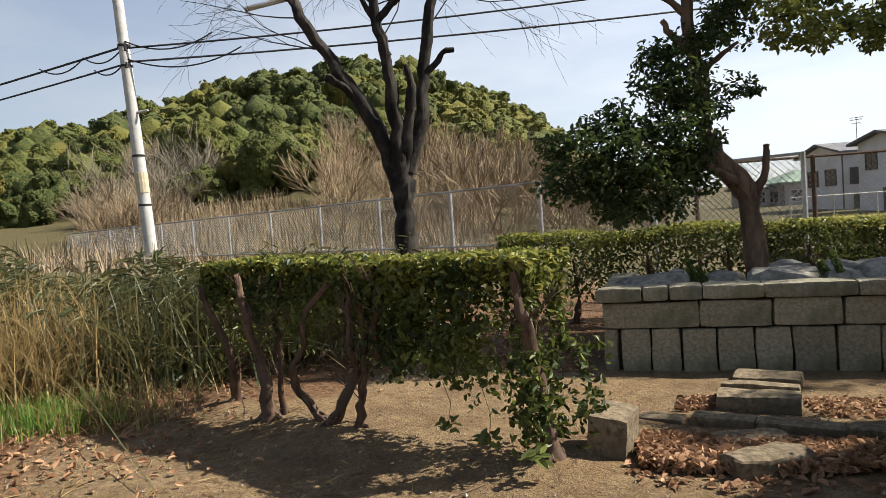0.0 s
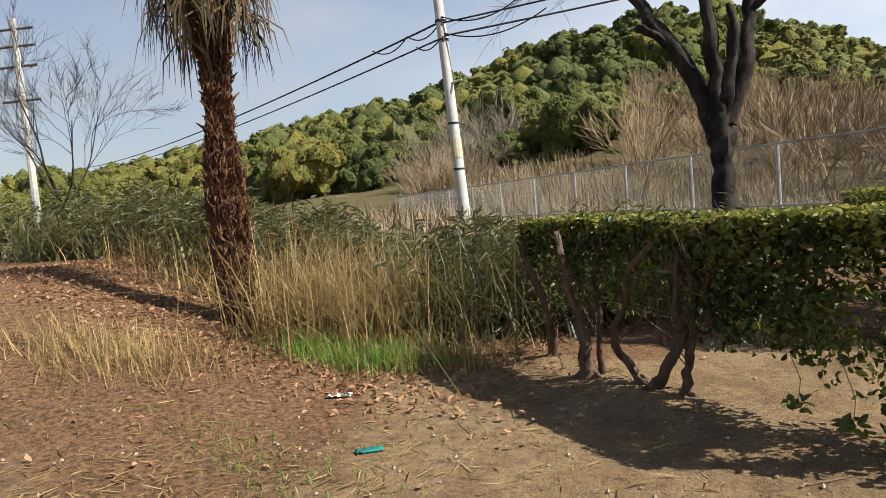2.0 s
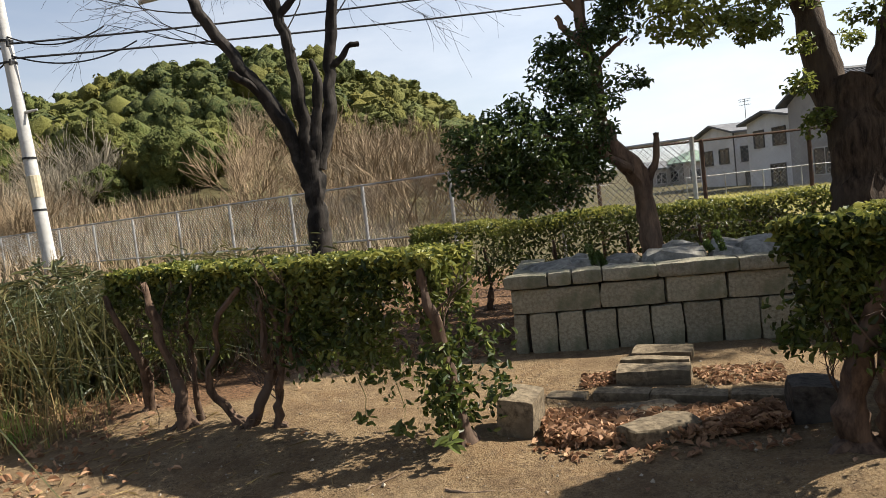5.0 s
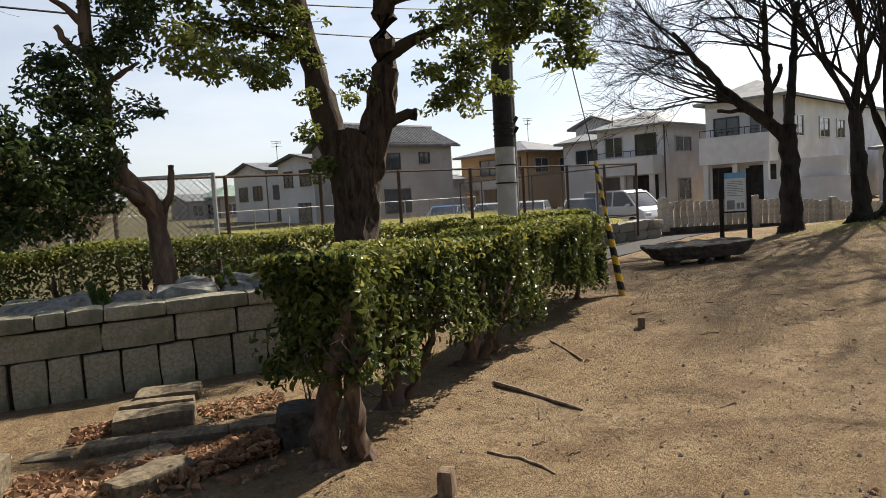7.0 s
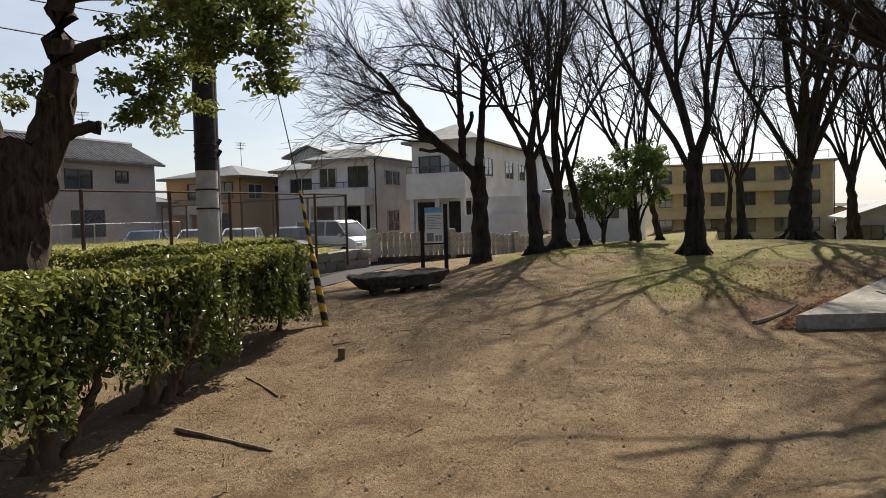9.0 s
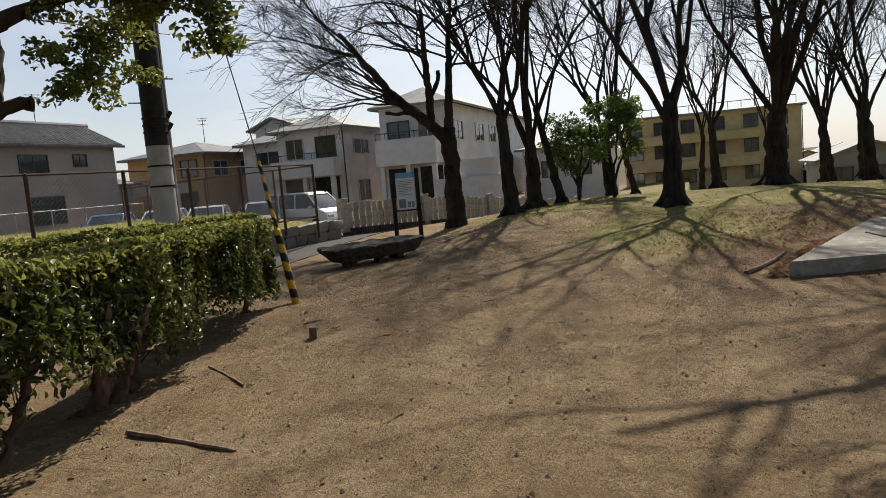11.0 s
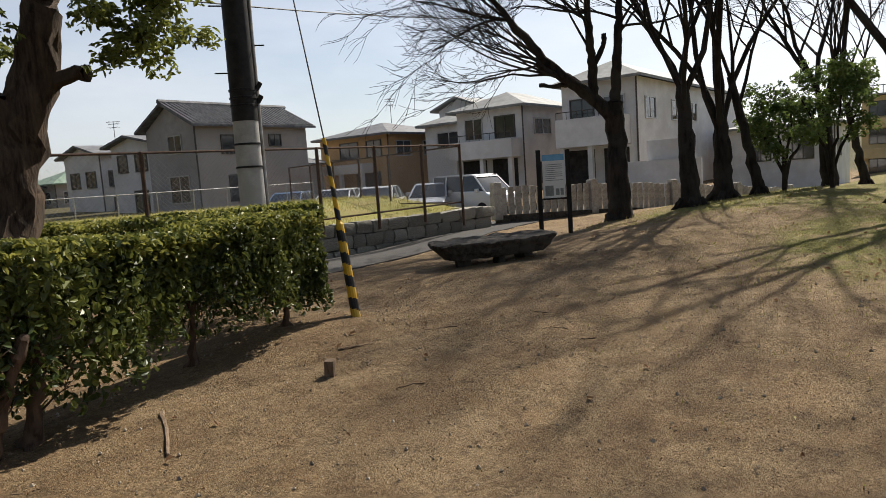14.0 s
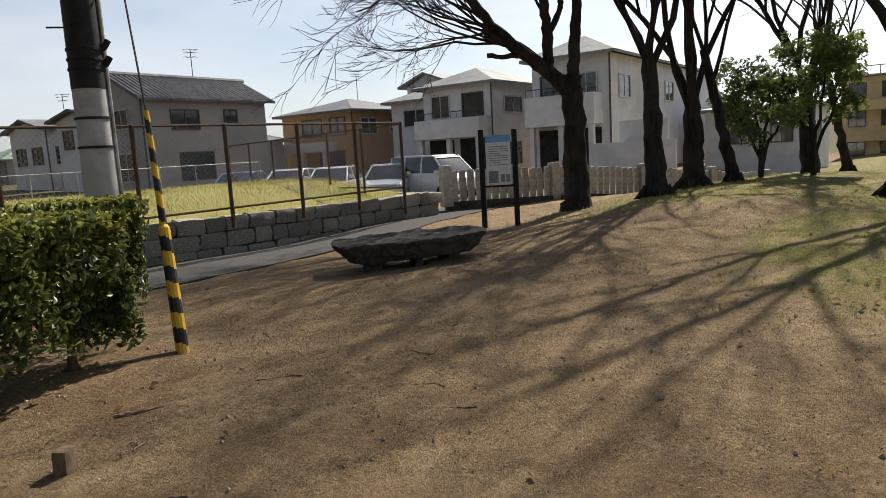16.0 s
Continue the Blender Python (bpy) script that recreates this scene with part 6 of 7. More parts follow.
def retaining_wall():
    w = thing("retaining_wall", pose(0, 0, 0), "low retaining wall of rough squared stones with a pale rim", "stone wall")
    r = np.random.default_rng(171)
    b = Buf()
    for k in range(6):
        (x0, y0), (x1, y1) = WL[k], WL[k + 1]
        d = np.array([x1 - x0, y1 - y0]); d /= np.linalg.norm(d); nn = np.array([-d[1], d[0]])
        for z0, z1, o0, o1 in ((-0.3, 0.54, 0.10, 0.4),):
            p = [np.array([x0, y0]) + nn * o0, np.array([x1, y1]) + nn * o0, np.array([x1, y1]) + nn * o1, np.array([x0, y0]) + nn * o1]
            b.add([(*q, z0) for q in p] + [(*q, z1) for q in p], CUBE_F)
    part("core", b, M_JOINT, w)
    seg = np.linalg.norm(np.diff(WL, axis=0), axis=1)
    cum = np.concatenate([[0], np.cumsum(seg)])
    k = 0
    protos = [rough_block((1, 0.34, 1), 200 + q, 0.05, 3) for q in range(9)]
    meshes = []
    for q, bm in enumerate(protos):
        me = bpy.data.meshes.new("stone")
        bm.to_mesh(me); bm.free()
        me.materials.append(M_RUBBLE)
        me.polygons.foreach_set("use_smooth", np.full(len(me.polygons), True))
        me.set_sharp_from_angle(angle=radians(30))
        meshes.append(me)
    for ci, (z0, h) in enumerate(((-0.26, 0.30), (0.035, 0.29), (0.315, 0.27))):
        s = 0.0 if ci % 2 else -0.15
        while s < cum[-1] - 0.1:
            wd = r.uniform(0.32, 0.60)
            hh = h * r.uniform(0.95, 1.05)
            sc = min(max(s + wd / 2, 0), cum[-1])
            x, y = np.interp(sc, cum, WL[:, 0]), np.interp(sc, cum, WL[:, 1])
            i = min(int(np.searchsorted(cum, sc)), 6)
            d = WL[max(i, 1)] - WL[max(i, 1) - 1]
            ob = place(new("stone", meshes[k % 9]), w)
            ob.matrix_local = pose(x, y + 0.12, z0, r.normal(0, 2), r.normal(0, 2), math.degrees(math.atan2(d[1], d[0])) + r.normal(0, 2)) @ Matrix.Diagonal((wd - 0.012, 1, hh - 0.008, 1))
            k += 1
            s += wd
    for ci, (z0, h) in enumerate(((-0.2, 0.28), (0.07, 0.26), (0.32, 0.25))):
        for q in range(4):
            ob = place(new("stone", meshes[(k + q) % 9]), w)
            ob.matrix_local = pose(18.0, 9.5 + 0.42 * q, z0, 0, 0, 90 + r.normal(0, 3)) @ Matrix.Diagonal((0.40, 1, h, 1))


retaining_wall()


# ---- stone bench, notice board, picket fence, slab ----
def stone_bench():
    base = thing("stone_bench", pose(11.85, 5.25, gz(11.85, 5.25), 0, 0, -41), "low bench of one rough dark slab on stone feet", "stone bench")
    bm = rough_block((1.9, 1.0, 0.24), 301, 0.022, 26)
    for v in bm.verts:
        f = 1 - 0.22 * max(0, 0.20 - v.co.z) / 0.20
        v.co.x *= f * (1 - 0.10 * (v.co.y / 0.5) ** 2)
        v.co.y *= f * (1 - 0.30 * (v.co.x / 0.95) ** 2)
        v.co.z += 0.022 * noise.noise(Vector((v.co.x * 3, v.co.y * 16, v.co.z * 9))) + 0.012 * noise.noise(v.co * 22)
        v.co.x += 0.02 * noise.noise(v.co * 11)
        v.co.y += 0.03 * noise.noise(v.co * 9 + Vector((7, 3, 1)))
    ob = part("slab", bm, M_STONEDARK, base, "", True)
    ob.matrix_local = pose(0, 0, 0.115, 0, -1.5, 0)
    for q, (x, y) in enumerate(((-0.5, -0.15), (0.02, -0.22), (0.5, 0.1), (-0.4, 0.22))):
        ob = part("foot", rough_block((0.22 if q != 1 else 0.12, 0.2, 0.2), 310 + q, 0.02, 3), M_STONEDARK, base, "", True)
        ob.matrix_local = pose(x, y, -0.02, 0, 0, 20 * q)


stone_bench()


def notice_board():
    g = gz(15.4, 6.1)
    base = thing("notice_board", pose(15.25, 6.27, g, 0, 0, -62), "park notice board on dark wooden posts with printed panel", "notice board")
    H = 1.66
    for x in (0.0, 0.56):
        bm = box((x - 0.045, -0.04, -0.1), (x + 0.045, 0.05, H - (0 if x == 0 else 0.02)), 0.008)
        part("post", bm, M_POSTWOOD, base)
    part("panel", box((0.07, -0.012, 0.72), (0.49, 0.02, H - 0.10), 0.004), M_PAPER, base, "pale printed information panel")
    part("header", box((0.07, -0.018, H - 0.22), (0.49, -0.010, H - 0.10), 0.0), M_BLUE, base, "blue header strip")
    for q in range(9):
        z = 1.36 - q * 0.038
        part("text_line", box((0.12, -0.016, z), (0.12 + (0.33 if q % 4 != 3 else 0.2), -0.010, z + 0.012)), M_INK, base)
    for x0, z0, w, h in ((0.11, 0.76, 0.16, 0.20), (0.31, 0.77, 0.07, 0.13), (0.40, 0.77, 0.06, 0.13)):
        part("picture", box((x0, -0.016, z0), (x0 + w, -0.010, z0 + h)), M_INK, base)
    part("rail", box((0.04, -0.02, 0.685), (0.52, 0.025, 0.72), 0.004), M_POSTWOOD, base)


notice_board()


def picket_fence():
    line = np.array([[18.85, 9.55], [20.8, 8.6], [23.0, 7.6], [26.0, 6.3], [30.0, 4.9], [36.0, 3.0]])
    top = [1.06, 1.00, 0.9, 0.62, 0.25, -0.35]
    seg = np.linalg.norm(np.diff(line, axis=0), axis=1)
    cum = np.concatenate([[0], np.cumsum(seg)])
    w = thing("picket_fence", pose(0, 0, 0), "fence of weathered flat stone pickets on a low base", "fence")
    protos = []
    for q in range(5):
        bm = rough_block((0.17, 0.07, 0.82), 400 + q, 0.009, 2)
        me = bpy.data.meshes.new("picket")
        bm.to_mesh(me); bm.free()
        me.materials.append(M_PICKET)
        protos.append(me)
    bm = rough_block((0.26, 0.24, 1.0), 420, 0.015, 3)
    me_post = bpy.data.meshes.new("post")
    bm.to_mesh(me_post); bm.free()
    me_post.materials.append(M_PICKET)
    s, k = 0.0, 0
    while s < cum[-1]:
        x, y, z = np.interp(s, cum, line[:, 0]), np.interp(s, cum, line[:, 1]), np.interp(s, cum, top)
        i = min(int(np.searchsorted(cum, max(s, 0.01))), len(line) - 1)
        d = line[i] - line[i - 1]
        a = math.degrees(math.atan2(d[1], d[0]))
        if k % 14 == 0:
            ob = place(new("post", me_post), w)
            ob.matrix_local = pose(x, y, z - 0.92, 0, 0, a)
        else:
            ob = place(new("picket", protos[k % 5]), w)
            ob.matrix_local = pose(x, y, z - 0.86, 0, 0.6 * math.sin(k * 3.1), a + 2 * math.sin(k * 1.7)) @ Matrix.Diagonal((1, 1, 1 + 0.02 * math.sin(k * 5), 1))
        s += 0.235
        k += 1
    b = Buf()
    for q in range(len(line) - 1):
        (x0, y0), (x1, y1) = line[q], line[q + 1]
        d = np.array([x1 - x0, y1 - y0]); d /= np.linalg.norm(d); nn = np.array([-d[1], d[0]]) * 0.10
        p = [line[q] - nn, line[q + 1] - nn, line[q + 1] + nn, line[q] + nn]
        zt = [top[q], top[q + 1], top[q + 1], top[q]]
        b.add([(*a, z - 1.6) for a, z in zip(p, zt)] + [(*a, z - 0.80) for a, z in zip(p, zt)], CUBE_F)
    part("base_course", b, M_STONEDARK, w)


picket_fence()


def slab_and_wall():
    # corner and two edge directions of the slab
    o, a, c = Vector((9.05, -1.03, 0)), Vector((0.35, -0.937, 0)), Vector((0.925, -0.38, 0))
    bm = bmesh.new()
    g = 0.17
    pts = [o, o + a * 6, o + a * 6 + c * 4.1, o + c * 4.1]
    lo = [bm.verts.new(p + Vector((0, 0, g - 0.05))) for p in pts]
    hi = [bm.verts.new(p + Vector((0, 0, g + 0.13 + 0.06 * (i in (2, 3))))) for i, p in enumerate(pts)]
    bm.faces.new(hi)
    bm.faces.new(lo[::-1])
    for i in range(4):
        bm.faces.new((lo[i], lo[(i + 1) % 4], hi[(i + 1) % 4], hi[i]))
    bmesh.ops.recalc_face_normals(bm, faces=bm.faces[:])
    bmesh.ops.bevel(bm, geom=bm.edges[:], offset=0.012, segments=2, affect='EDGES')
    ob = part("concrete_slab", bm, M_SLAB)
    tagged(ob, "cracked pale concrete floor slab", "slab")
    r = np.random.default_rng(5)
    # the crack is a thin dark tube laid on the slab
    crack = [o + c * 2.2 + a * 0.35, o + c * 1.5 + a * 0.75, o + c * 1.35 + a * 1.1, o + c * 1.6 + a * 1.9, o + c * 1.5 + a * 3.0]
    pts = smooth_line([(p.x, p.y, g + 0.150) for p in crack], 22, r, 0.012)
    pts[:, 2] = g + 0.134 + 0.06 * np.clip(((pts[:, 0] - o.x) * c.x + (pts[:, 1] - o.y) * c.y) / 4.1, 0, 1)
    tagged(part("slab_crack", tube(Buf(), pts, 0.008, 4), M_WIRE), "thin dark crack line across the slab", "twig")
    w0 = Vector((13.5, -3.3, 0))
    bm = box((0, -0.11, 0.0), (4.5, 0.11, 1.75), 0.015)
    ob = part("concrete_wall", bm, M_CONCDARK)
    ob.matrix_world = pose(w0.x, w0.y, 0.30, 0, 0, math.degrees(math.atan2(-0.95, 0.1)))
    tagged(ob, "dark weathered upright concrete wall", "wall", "", "structure")


slab_and_wall()


# ---- houses ----
def window(parent, face, o, a0, a1, z0, z1, mat=None, bars=1):
    """A framed window on a west ('w') or south ('s') wall at coordinate o."""
    mat = mat or M_ALU

    def bx(lo_a, hi_a, lo_z, hi_z, d0, d1):
        if face == "w":
            return box((o - d1, lo_a, lo_z), (o - d0, hi_a, hi_z))
        return box((lo_a, o - d1, lo_z), (hi_a, o - d0, hi_z))
    w = part("window", bx(a0, a1, z0, z1, 0.0, 0.02), M_GLASS, parent, "dark reflecting window")
    t = 0.06
    for lo_a, hi_a, lo_z, hi_z in ((a0 - t, a1 + t, z1, z1 + t), (a0 - t, a1 + t, z0 - t, z0), (a0 - t, a0, z0, z1), (a1, a1 + t, z0, z1)):
        part("frame", bx(lo_a, hi_a, lo_z, hi_z, 0.0, 0.07), mat, w)
    for q in range(bars):
        m = a0 + (a1 - a0) * (q + 1) / (bars + 1)
        part("mullion", bx(m - 0.025, m + 0.025, z0, z1, 0.0, 0.045), mat, w)


def roof_mesh(x0, x1, y0, y1, eave, ridge, style, over=0.45, thick=0.14):
    b = Buf()
    X0, X1, Y0, Y1 = x0 - over, x1 + over, y0 - over, y1 + over
    if style == "gable_x":
        ym = (y0 + y1) / 2
        p = [(X0, Y0, eave), (X1, Y0, eave), (X1, ym, ridge), (X0, ym, ridge), (X1, Y1, eave), (X0, Y1, eave)]
        f = [(0, 1, 2, 3), (3, 2, 4, 5)]
    elif style == "gable_y":
        xm = (x0 + x1) / 2
        p = [(X0, Y0, eave), (xm, Y0, ridge), (xm, Y1, ridge), (X0, Y1, eave), (X1, Y0, eave), (X1, Y1, eave)]
        f = [(0, 1, 2, 3), (1, 4, 5, 2)]
    elif style == "flat":
        p = [(X0, Y0, eave), (X1, Y0, eave), (X1, Y1, ridge), (X0, Y1, ridge)]
        f = [(0, 1, 2, 3)]
    else:
        h = min(X1 - X0, Y1 - Y0) / 2
        if X1 - X0 > Y1 - Y0:
            ym = (Y0 + Y1) / 2
            r0, r1 = (X0 + h, ym, ridge), (X1 - h, ym, ridge)
            p = [(X0, Y0, eave), (X1, Y0, eave), (X1, Y1, eave), (X0, Y1, eave), r0, r1]
            f = [(0, 1, 5, 4), (2, 3, 4, 5), (1, 2, 5, 5), (3, 0, 4, 4)]
        else:
            xm = (X0 + X1) / 2
            r0, r1 = (xm, Y0 + h, ridge), (xm, Y1 - h, ridge)
            p = [(X0, Y0, eave), (X1, Y0, eave), (X1, Y1, eave), (X0, Y1, eave), r0, r1]
            f = [(1, 2, 5, 4), (3, 0, 4, 5), (0, 1, 4, 4), (2, 3, 5, 5)]
    P = np.array(p, float)
    for face in f:
        idx = list(dict.fromkeys(face))
        k = len(idx)
        top = P[idx]
        bot = top - (0, 0, thick)
        b.add(np.vstack([top, bot]), [list(range(k))])
        b.add(np.vstack([top, bot]), [list(range(2 * k - 1, k - 1, -1))])
        for q in range(k):
            s, e = q, (q + 1) % k
            b.add([top[s], bot[s], bot[e], top[e]], [[0, 1, 2, 3]])
    return b


def house(label, x0, x1, y0, y1, ground_, eave, ridge, style, wall, roof, west=(), south=(), balcony=None, ribs=False, antenna=False, under=(), group="houses"):
    base = thing("house", pose(0, 0, 0), label, "house", group)
    wb = Buf()
    cube(wb, (x0, y0, ground_), (x1, y1, eave))
    if style == "gable_x":
        ym = (y0 + y1) / 2
        for x in (x0, x1):
            wb.add([(x, y0, eave), (x, y1, eave), (x, ym, ridge - 0.1)], [[0, 1, 2]])
    if style == "gable_y":
        xm = (x0 + x1) / 2
        for y in (y0, y1):
            wb.add([(x0, y, eave), (x1, y, eave), (xm, y, ridge - 0.1)], [[0, 1, 2]])
    part("wall", wb, wall, base)
    rf = part("roof", roof_mesh(x0, x1, y0, y1, eave + 0.05, ridge, style), roof, base)
    if ribs:
        rb, ym = Buf(), (y0 + y1) / 2
        for x in np.arange(x0 - 0.4, x1 + 0.42, 0.27):
            tube(rb, [(x, y0 - 0.45, eave + 0.08), (x, ym, ridge + 0.03)], 0.055, 5, False)
        tube(rb, [(x0 - 0.5, ym, ridge + 0.06), (x1 + 0.5, ym, ridge + 0.06)], 0.14, 7)
        part("tile_cover", rb, roof, rf, "", False, "stuff")
    for w in west:
        window(base, "w", x0, *w)
    for w in south:
        window(base, "s", y0, *w)
    for face, a0, a1, z0, z1 in under:
        bm = box((x0 - 0.03, a0, z0), (x0 - 0.005, a1, z1)) if face == "w" else box((a0, y0 - 0.03, z0), (a1, y0 - 0.005, z1))
        part("bay_shade_panel", bm, M_SHADE, base, "dark panel painted as the shade of an open ground-floor bay")
    if balcony:
        a0, a1, z0, z1 = balcony
        bal = part("balcony", box((x0 - 1.1, a0, z0), (x0, a1, z1), 0.02), M_WALLWHITE, base, "white rendered balcony parapet")
        rb = Buf()
        tube(rb, [(x0 - 1.05, a0 + .05, z1 + .35), (x0 - 1.05, a1 - .05, z1 + .35)], 0.025, 6)
        for y in np.linspace(a0 + .05, a1 - .05, 7):
            tube(rb, [(x0 - 1.05, y, z1), (x0 - 1.05, y, z1 + .35)], 0.018, 5)
        part("railing", rb, M_TRIM, bal, "dark metal rail")
        for y in (a0 + 0.25, (a0 + a1) / 2, a1 - 0.25):
            part("pillar", box((x0 - 0.95, y - 0.12, ground_), (x0 - 0.7, y + 0.12, z0), 0.01), M_WALLWHITE, base)
    dp_ = tube(Buf(), [(x0 - .06, y0 - .06, ground_), (x0 - .06, y0 - .06, eave)], 0.045, 6)
    part("downpipe", dp_, M_TRIM, base)
    if antenna:
        xm, ym = x0 + (x1 - x0) * 0.62, (y0 + y1) / 2
        ab = tube(Buf(), [(xm, ym, ridge), (xm, ym, ridge + 1.7)], 0.022, 5)
        for q, z in enumerate((1.65, 1.5, 1.25)):
            tube(ab, [(xm - .5 + .1 * q, ym, ridge + z - .05), (xm + .5 - .1 * q, ym, ridge + z + .06)], 0.014, 4)
            for s in (-.35, -.12, .12, .35):
                tube(ab, [(xm + s, ym - .2, ridge + z), (xm + s, ym + .2, ridge + z)], 0.008, 3)
        part("antenna", ab, M_TRIM, base, "rooftop television antenna")
    return base


house("grey rendered house with a grey tiled gable roof", 25.0, 32.8, 31.9, 36.6, 0.0, 4.95, 6.35, "gable_x", M_WALLGREY, M_TILE,
      west=((33.2, 34.4, 3.6, 4.5), (32.8, 34.6, 0.9, 2.3)), south=((26.6, 28.2, 3.45, 4.4, M_TRIM), (26.9, 28.9, 0.8, 2.2, M_TRIM, 2), (29.9, 30.7, 3.85, 4.45, M_TRIM)), ribs=True, antenna=True)
house("narrow white house beside the grey house", 25.7, 29.6, 37.3, 42.0, -0.5, 4.5, 5.1, "gable_x", M_WALLWHITE, M_TILE, west=((38.0, 39.2, 2.9, 3.9, M_TRIM), (40.2, 41.2, 2.9, 3.9, M_TRIM), (38.2, 39.6, 0.4, 1.7, M_TRIM)), antenna=True)
house("grey lean-to wing with a tiled roof", 32.8, 34.4, 32.4, 36.0, 0.0, 2.7, 3.6, "flat", M_WALLGREY, M_TILE)
house("ochre two-storey house with cluttered balconies", 36.4, 43.0, 28.4, 34.5, 0.0, 4.3, 5.3, "hip", M_WALLOCHRE, M_TILE,
      west=((29.0, 30.2, 2.9, 3.9, M_TRIM), (31.0, 32.6, 2.9, 3.9, M_TRIM), (29.2, 31.2, 0.6, 1.9, M_TRIM)), south=((37.2, 38.6, 2.9, 3.8), (40.0, 41.4, 2.9, 3.8)), balcony=(29.8, 34.0, 1.9, 2.5), antenna=True)
house("tall pale house with a low sloping roof", 41.0, 49.0, 24.4, 27.6, 0.0, 5.7, 6.5, "gable_x", M_WALLWHITE, M_ROOFPALE, west=((26.0, 27.0, 3.4, 4.3),), south=((42.0, 43.2, 3.4, 4.3),))
house("pale grey house with a hipped slate roof", 38.0, 43.0, 23.2, 26.6, 0.0, 4.55, 5.4, "hip", M_WALLWHITE, M_ROOFPALE, west=((23.9, 25.6, 3.1, 4.0),), south=((38.8, 40.4, 3.0, 3.9), (38.8, 40.4, 0.6, 1.9, M_TRIM)))
house("white house with a hipped slate roof and long balcony", 36.0, 42.5, 18.4, 22.7, -0.1, 4.9, 5.95, "hip", M_WALLWHITE, M_ROOFPALE,
      west=((18.9, 20.1, 3.3, 4.4, M_TRIM), (21.0, 22.1, 3.3, 4.4)), south=((37.3, 39.2, 3.4, 4.2), (37.5, 39.0, 0.6, 1.8)), balcony=(18.5, 22.6, 2.15, 3.15), under=(("w", 18.8, 20.4, -0.1, 2.1), ("w", 20.8, 22.4, -0.1, 2.1)))
house("large white house with hipped roof and deep balcony", 35.8, 56.0, 12.0, 15.9, -0.1, 5.55, 6.7, "hip", M_WALLWHITE, M_ROOFPALE,
      west=((12.6, 13.6, 3.7, 4.7), (14.2, 15.4, 3.7, 4.7, M_TRIM)), south=((37.0, 38.4, 3.6, 4.6), (41.0, 42.6, 3.6, 4.6), (44.0, 45.4, 3.6, 4.6), (38.0, 38.9, 0.1, 2.0, M_TRIM, 0)), balcony=(12.3, 15.8, 2.35, 3.75), under=(("w", 12.4, 13.7, -0.1, 2.2), ("w", 14.2, 15.6, -0.1, 2.2), ("s", 39.6, 40.8, -0.1, 2.1)))
house("plain white low building behind the trees", 46.5, 54.0, 5.0, 10.5, -1.2, 2.9, 3.5, "hip", M_WALLWHITE, M_ROOFPALE, west=((6.0, 7.0, 1.0, 2.0, M_TRIM), (8.2, 9.2, 1.0, 2.0, M_TRIM)), south=((48.0, 49.5, 1.0, 2.0),))
house("white terraced house with a red tiled roof", 31.0, 36.5, 43.5, 49.0, -1.0, 4.3, 5.3, "gable_x", M_WALLWHITE, M_TILERED, west=((44.5, 45.6, 2.8, 3.8, M_TRIM), (46.8, 48.0, 2.8, 3.8, M_TRIM), (44.6, 46.4, 0.2, 1.5, M_TRIM)), south=((32.0, 33.2, 2.8, 3.7, M_TRIM), (34.3, 35.4, 2.8, 3.7, M_TRIM), (32.2, 34.2, 0.2, 1.6, M_TRIM)), antenna=True)
house("white terraced house with balconies", 26.5, 30.6, 45.0, 50.0, -1.0, 4.3, 5.1, "gable_x", M_WALLWHITE, M_TILE, west=((45.8, 47.0, 2.2, 3.2, M_TRIM), (48.0, 49.2, 2.2, 3.2, M_TRIM)), south=((27.0, 28.2, 2.2, 3.2, M_TRIM), (29.0, 30.2, 2.2, 3.2, M_TRIM), (27.2, 28.8, 0.0, 1.4, M_TRIM)), antenna=True)
house("grey house with a green tiled hipped roof", 30.6, 35.2, 61.0, 66.0, -1.2, 2.9, 4.1, "hip", M_WALLGREY, M_TILEGREEN, west=((62.0, 64.0, 1.2, 2.2),), south=((31.2, 32.4, 1.2, 2.2), (33.4, 34.6, 1.2, 2.2)))
house("blue-grey house with a tiled roof", 28.4, 30.3, 63.0, 67.0, -1.2, 2.6, 3.4, "gable_x", M_WALLGREY, M_TILE, south=((28.8, 29.8, 1.2, 2.2),))
house("long white low building far off", 26.0, 38.0, 86.0, 94.0, -2.0, 0.9, 1.7, "hip", M_WALLWHITE, M_ROOFPALE, south=((28, 29.5, -0.6, 0.4), (31, 32.5, -0.6, 0.4), (34, 35.5, -0.6, 0.4)))
ya = house("cream three-storey apartment block with open walkways", 74.5, 84.0, -10.2, 6.2, -3.0, 5.7, 5.9, "flat", M_WALLCREAM, M_ROOFPALE,
           west=tuple((y, y + 1.2, z, z + 1.2, M_TRIM) for z in (-1.0, 1.6, 4.0) for y in (-9.0, -6.4, -3.4, -0.6, 2.0, 4.4)))
for z in (0.3, 2.9):
    part("balcony", box((73.5, -6.5, z), (74.5, 6.2, z + 0.85), 0.02), M_WALLCREAM, ya, "cream balcony parapet")
rb = Buf()
for y in np.linspace(-9.8, 5.8, 14):
    tube(rb, [(74.6, y, 5.9), (74.6, y, 6.6)], 0.03, 4)
tube(rb, [(74.6, -9.8, 6.6), (74.6, 5.8, 6.6)], 0.035, 4)
part("roof_railing", rb, M_TRIM, ya)
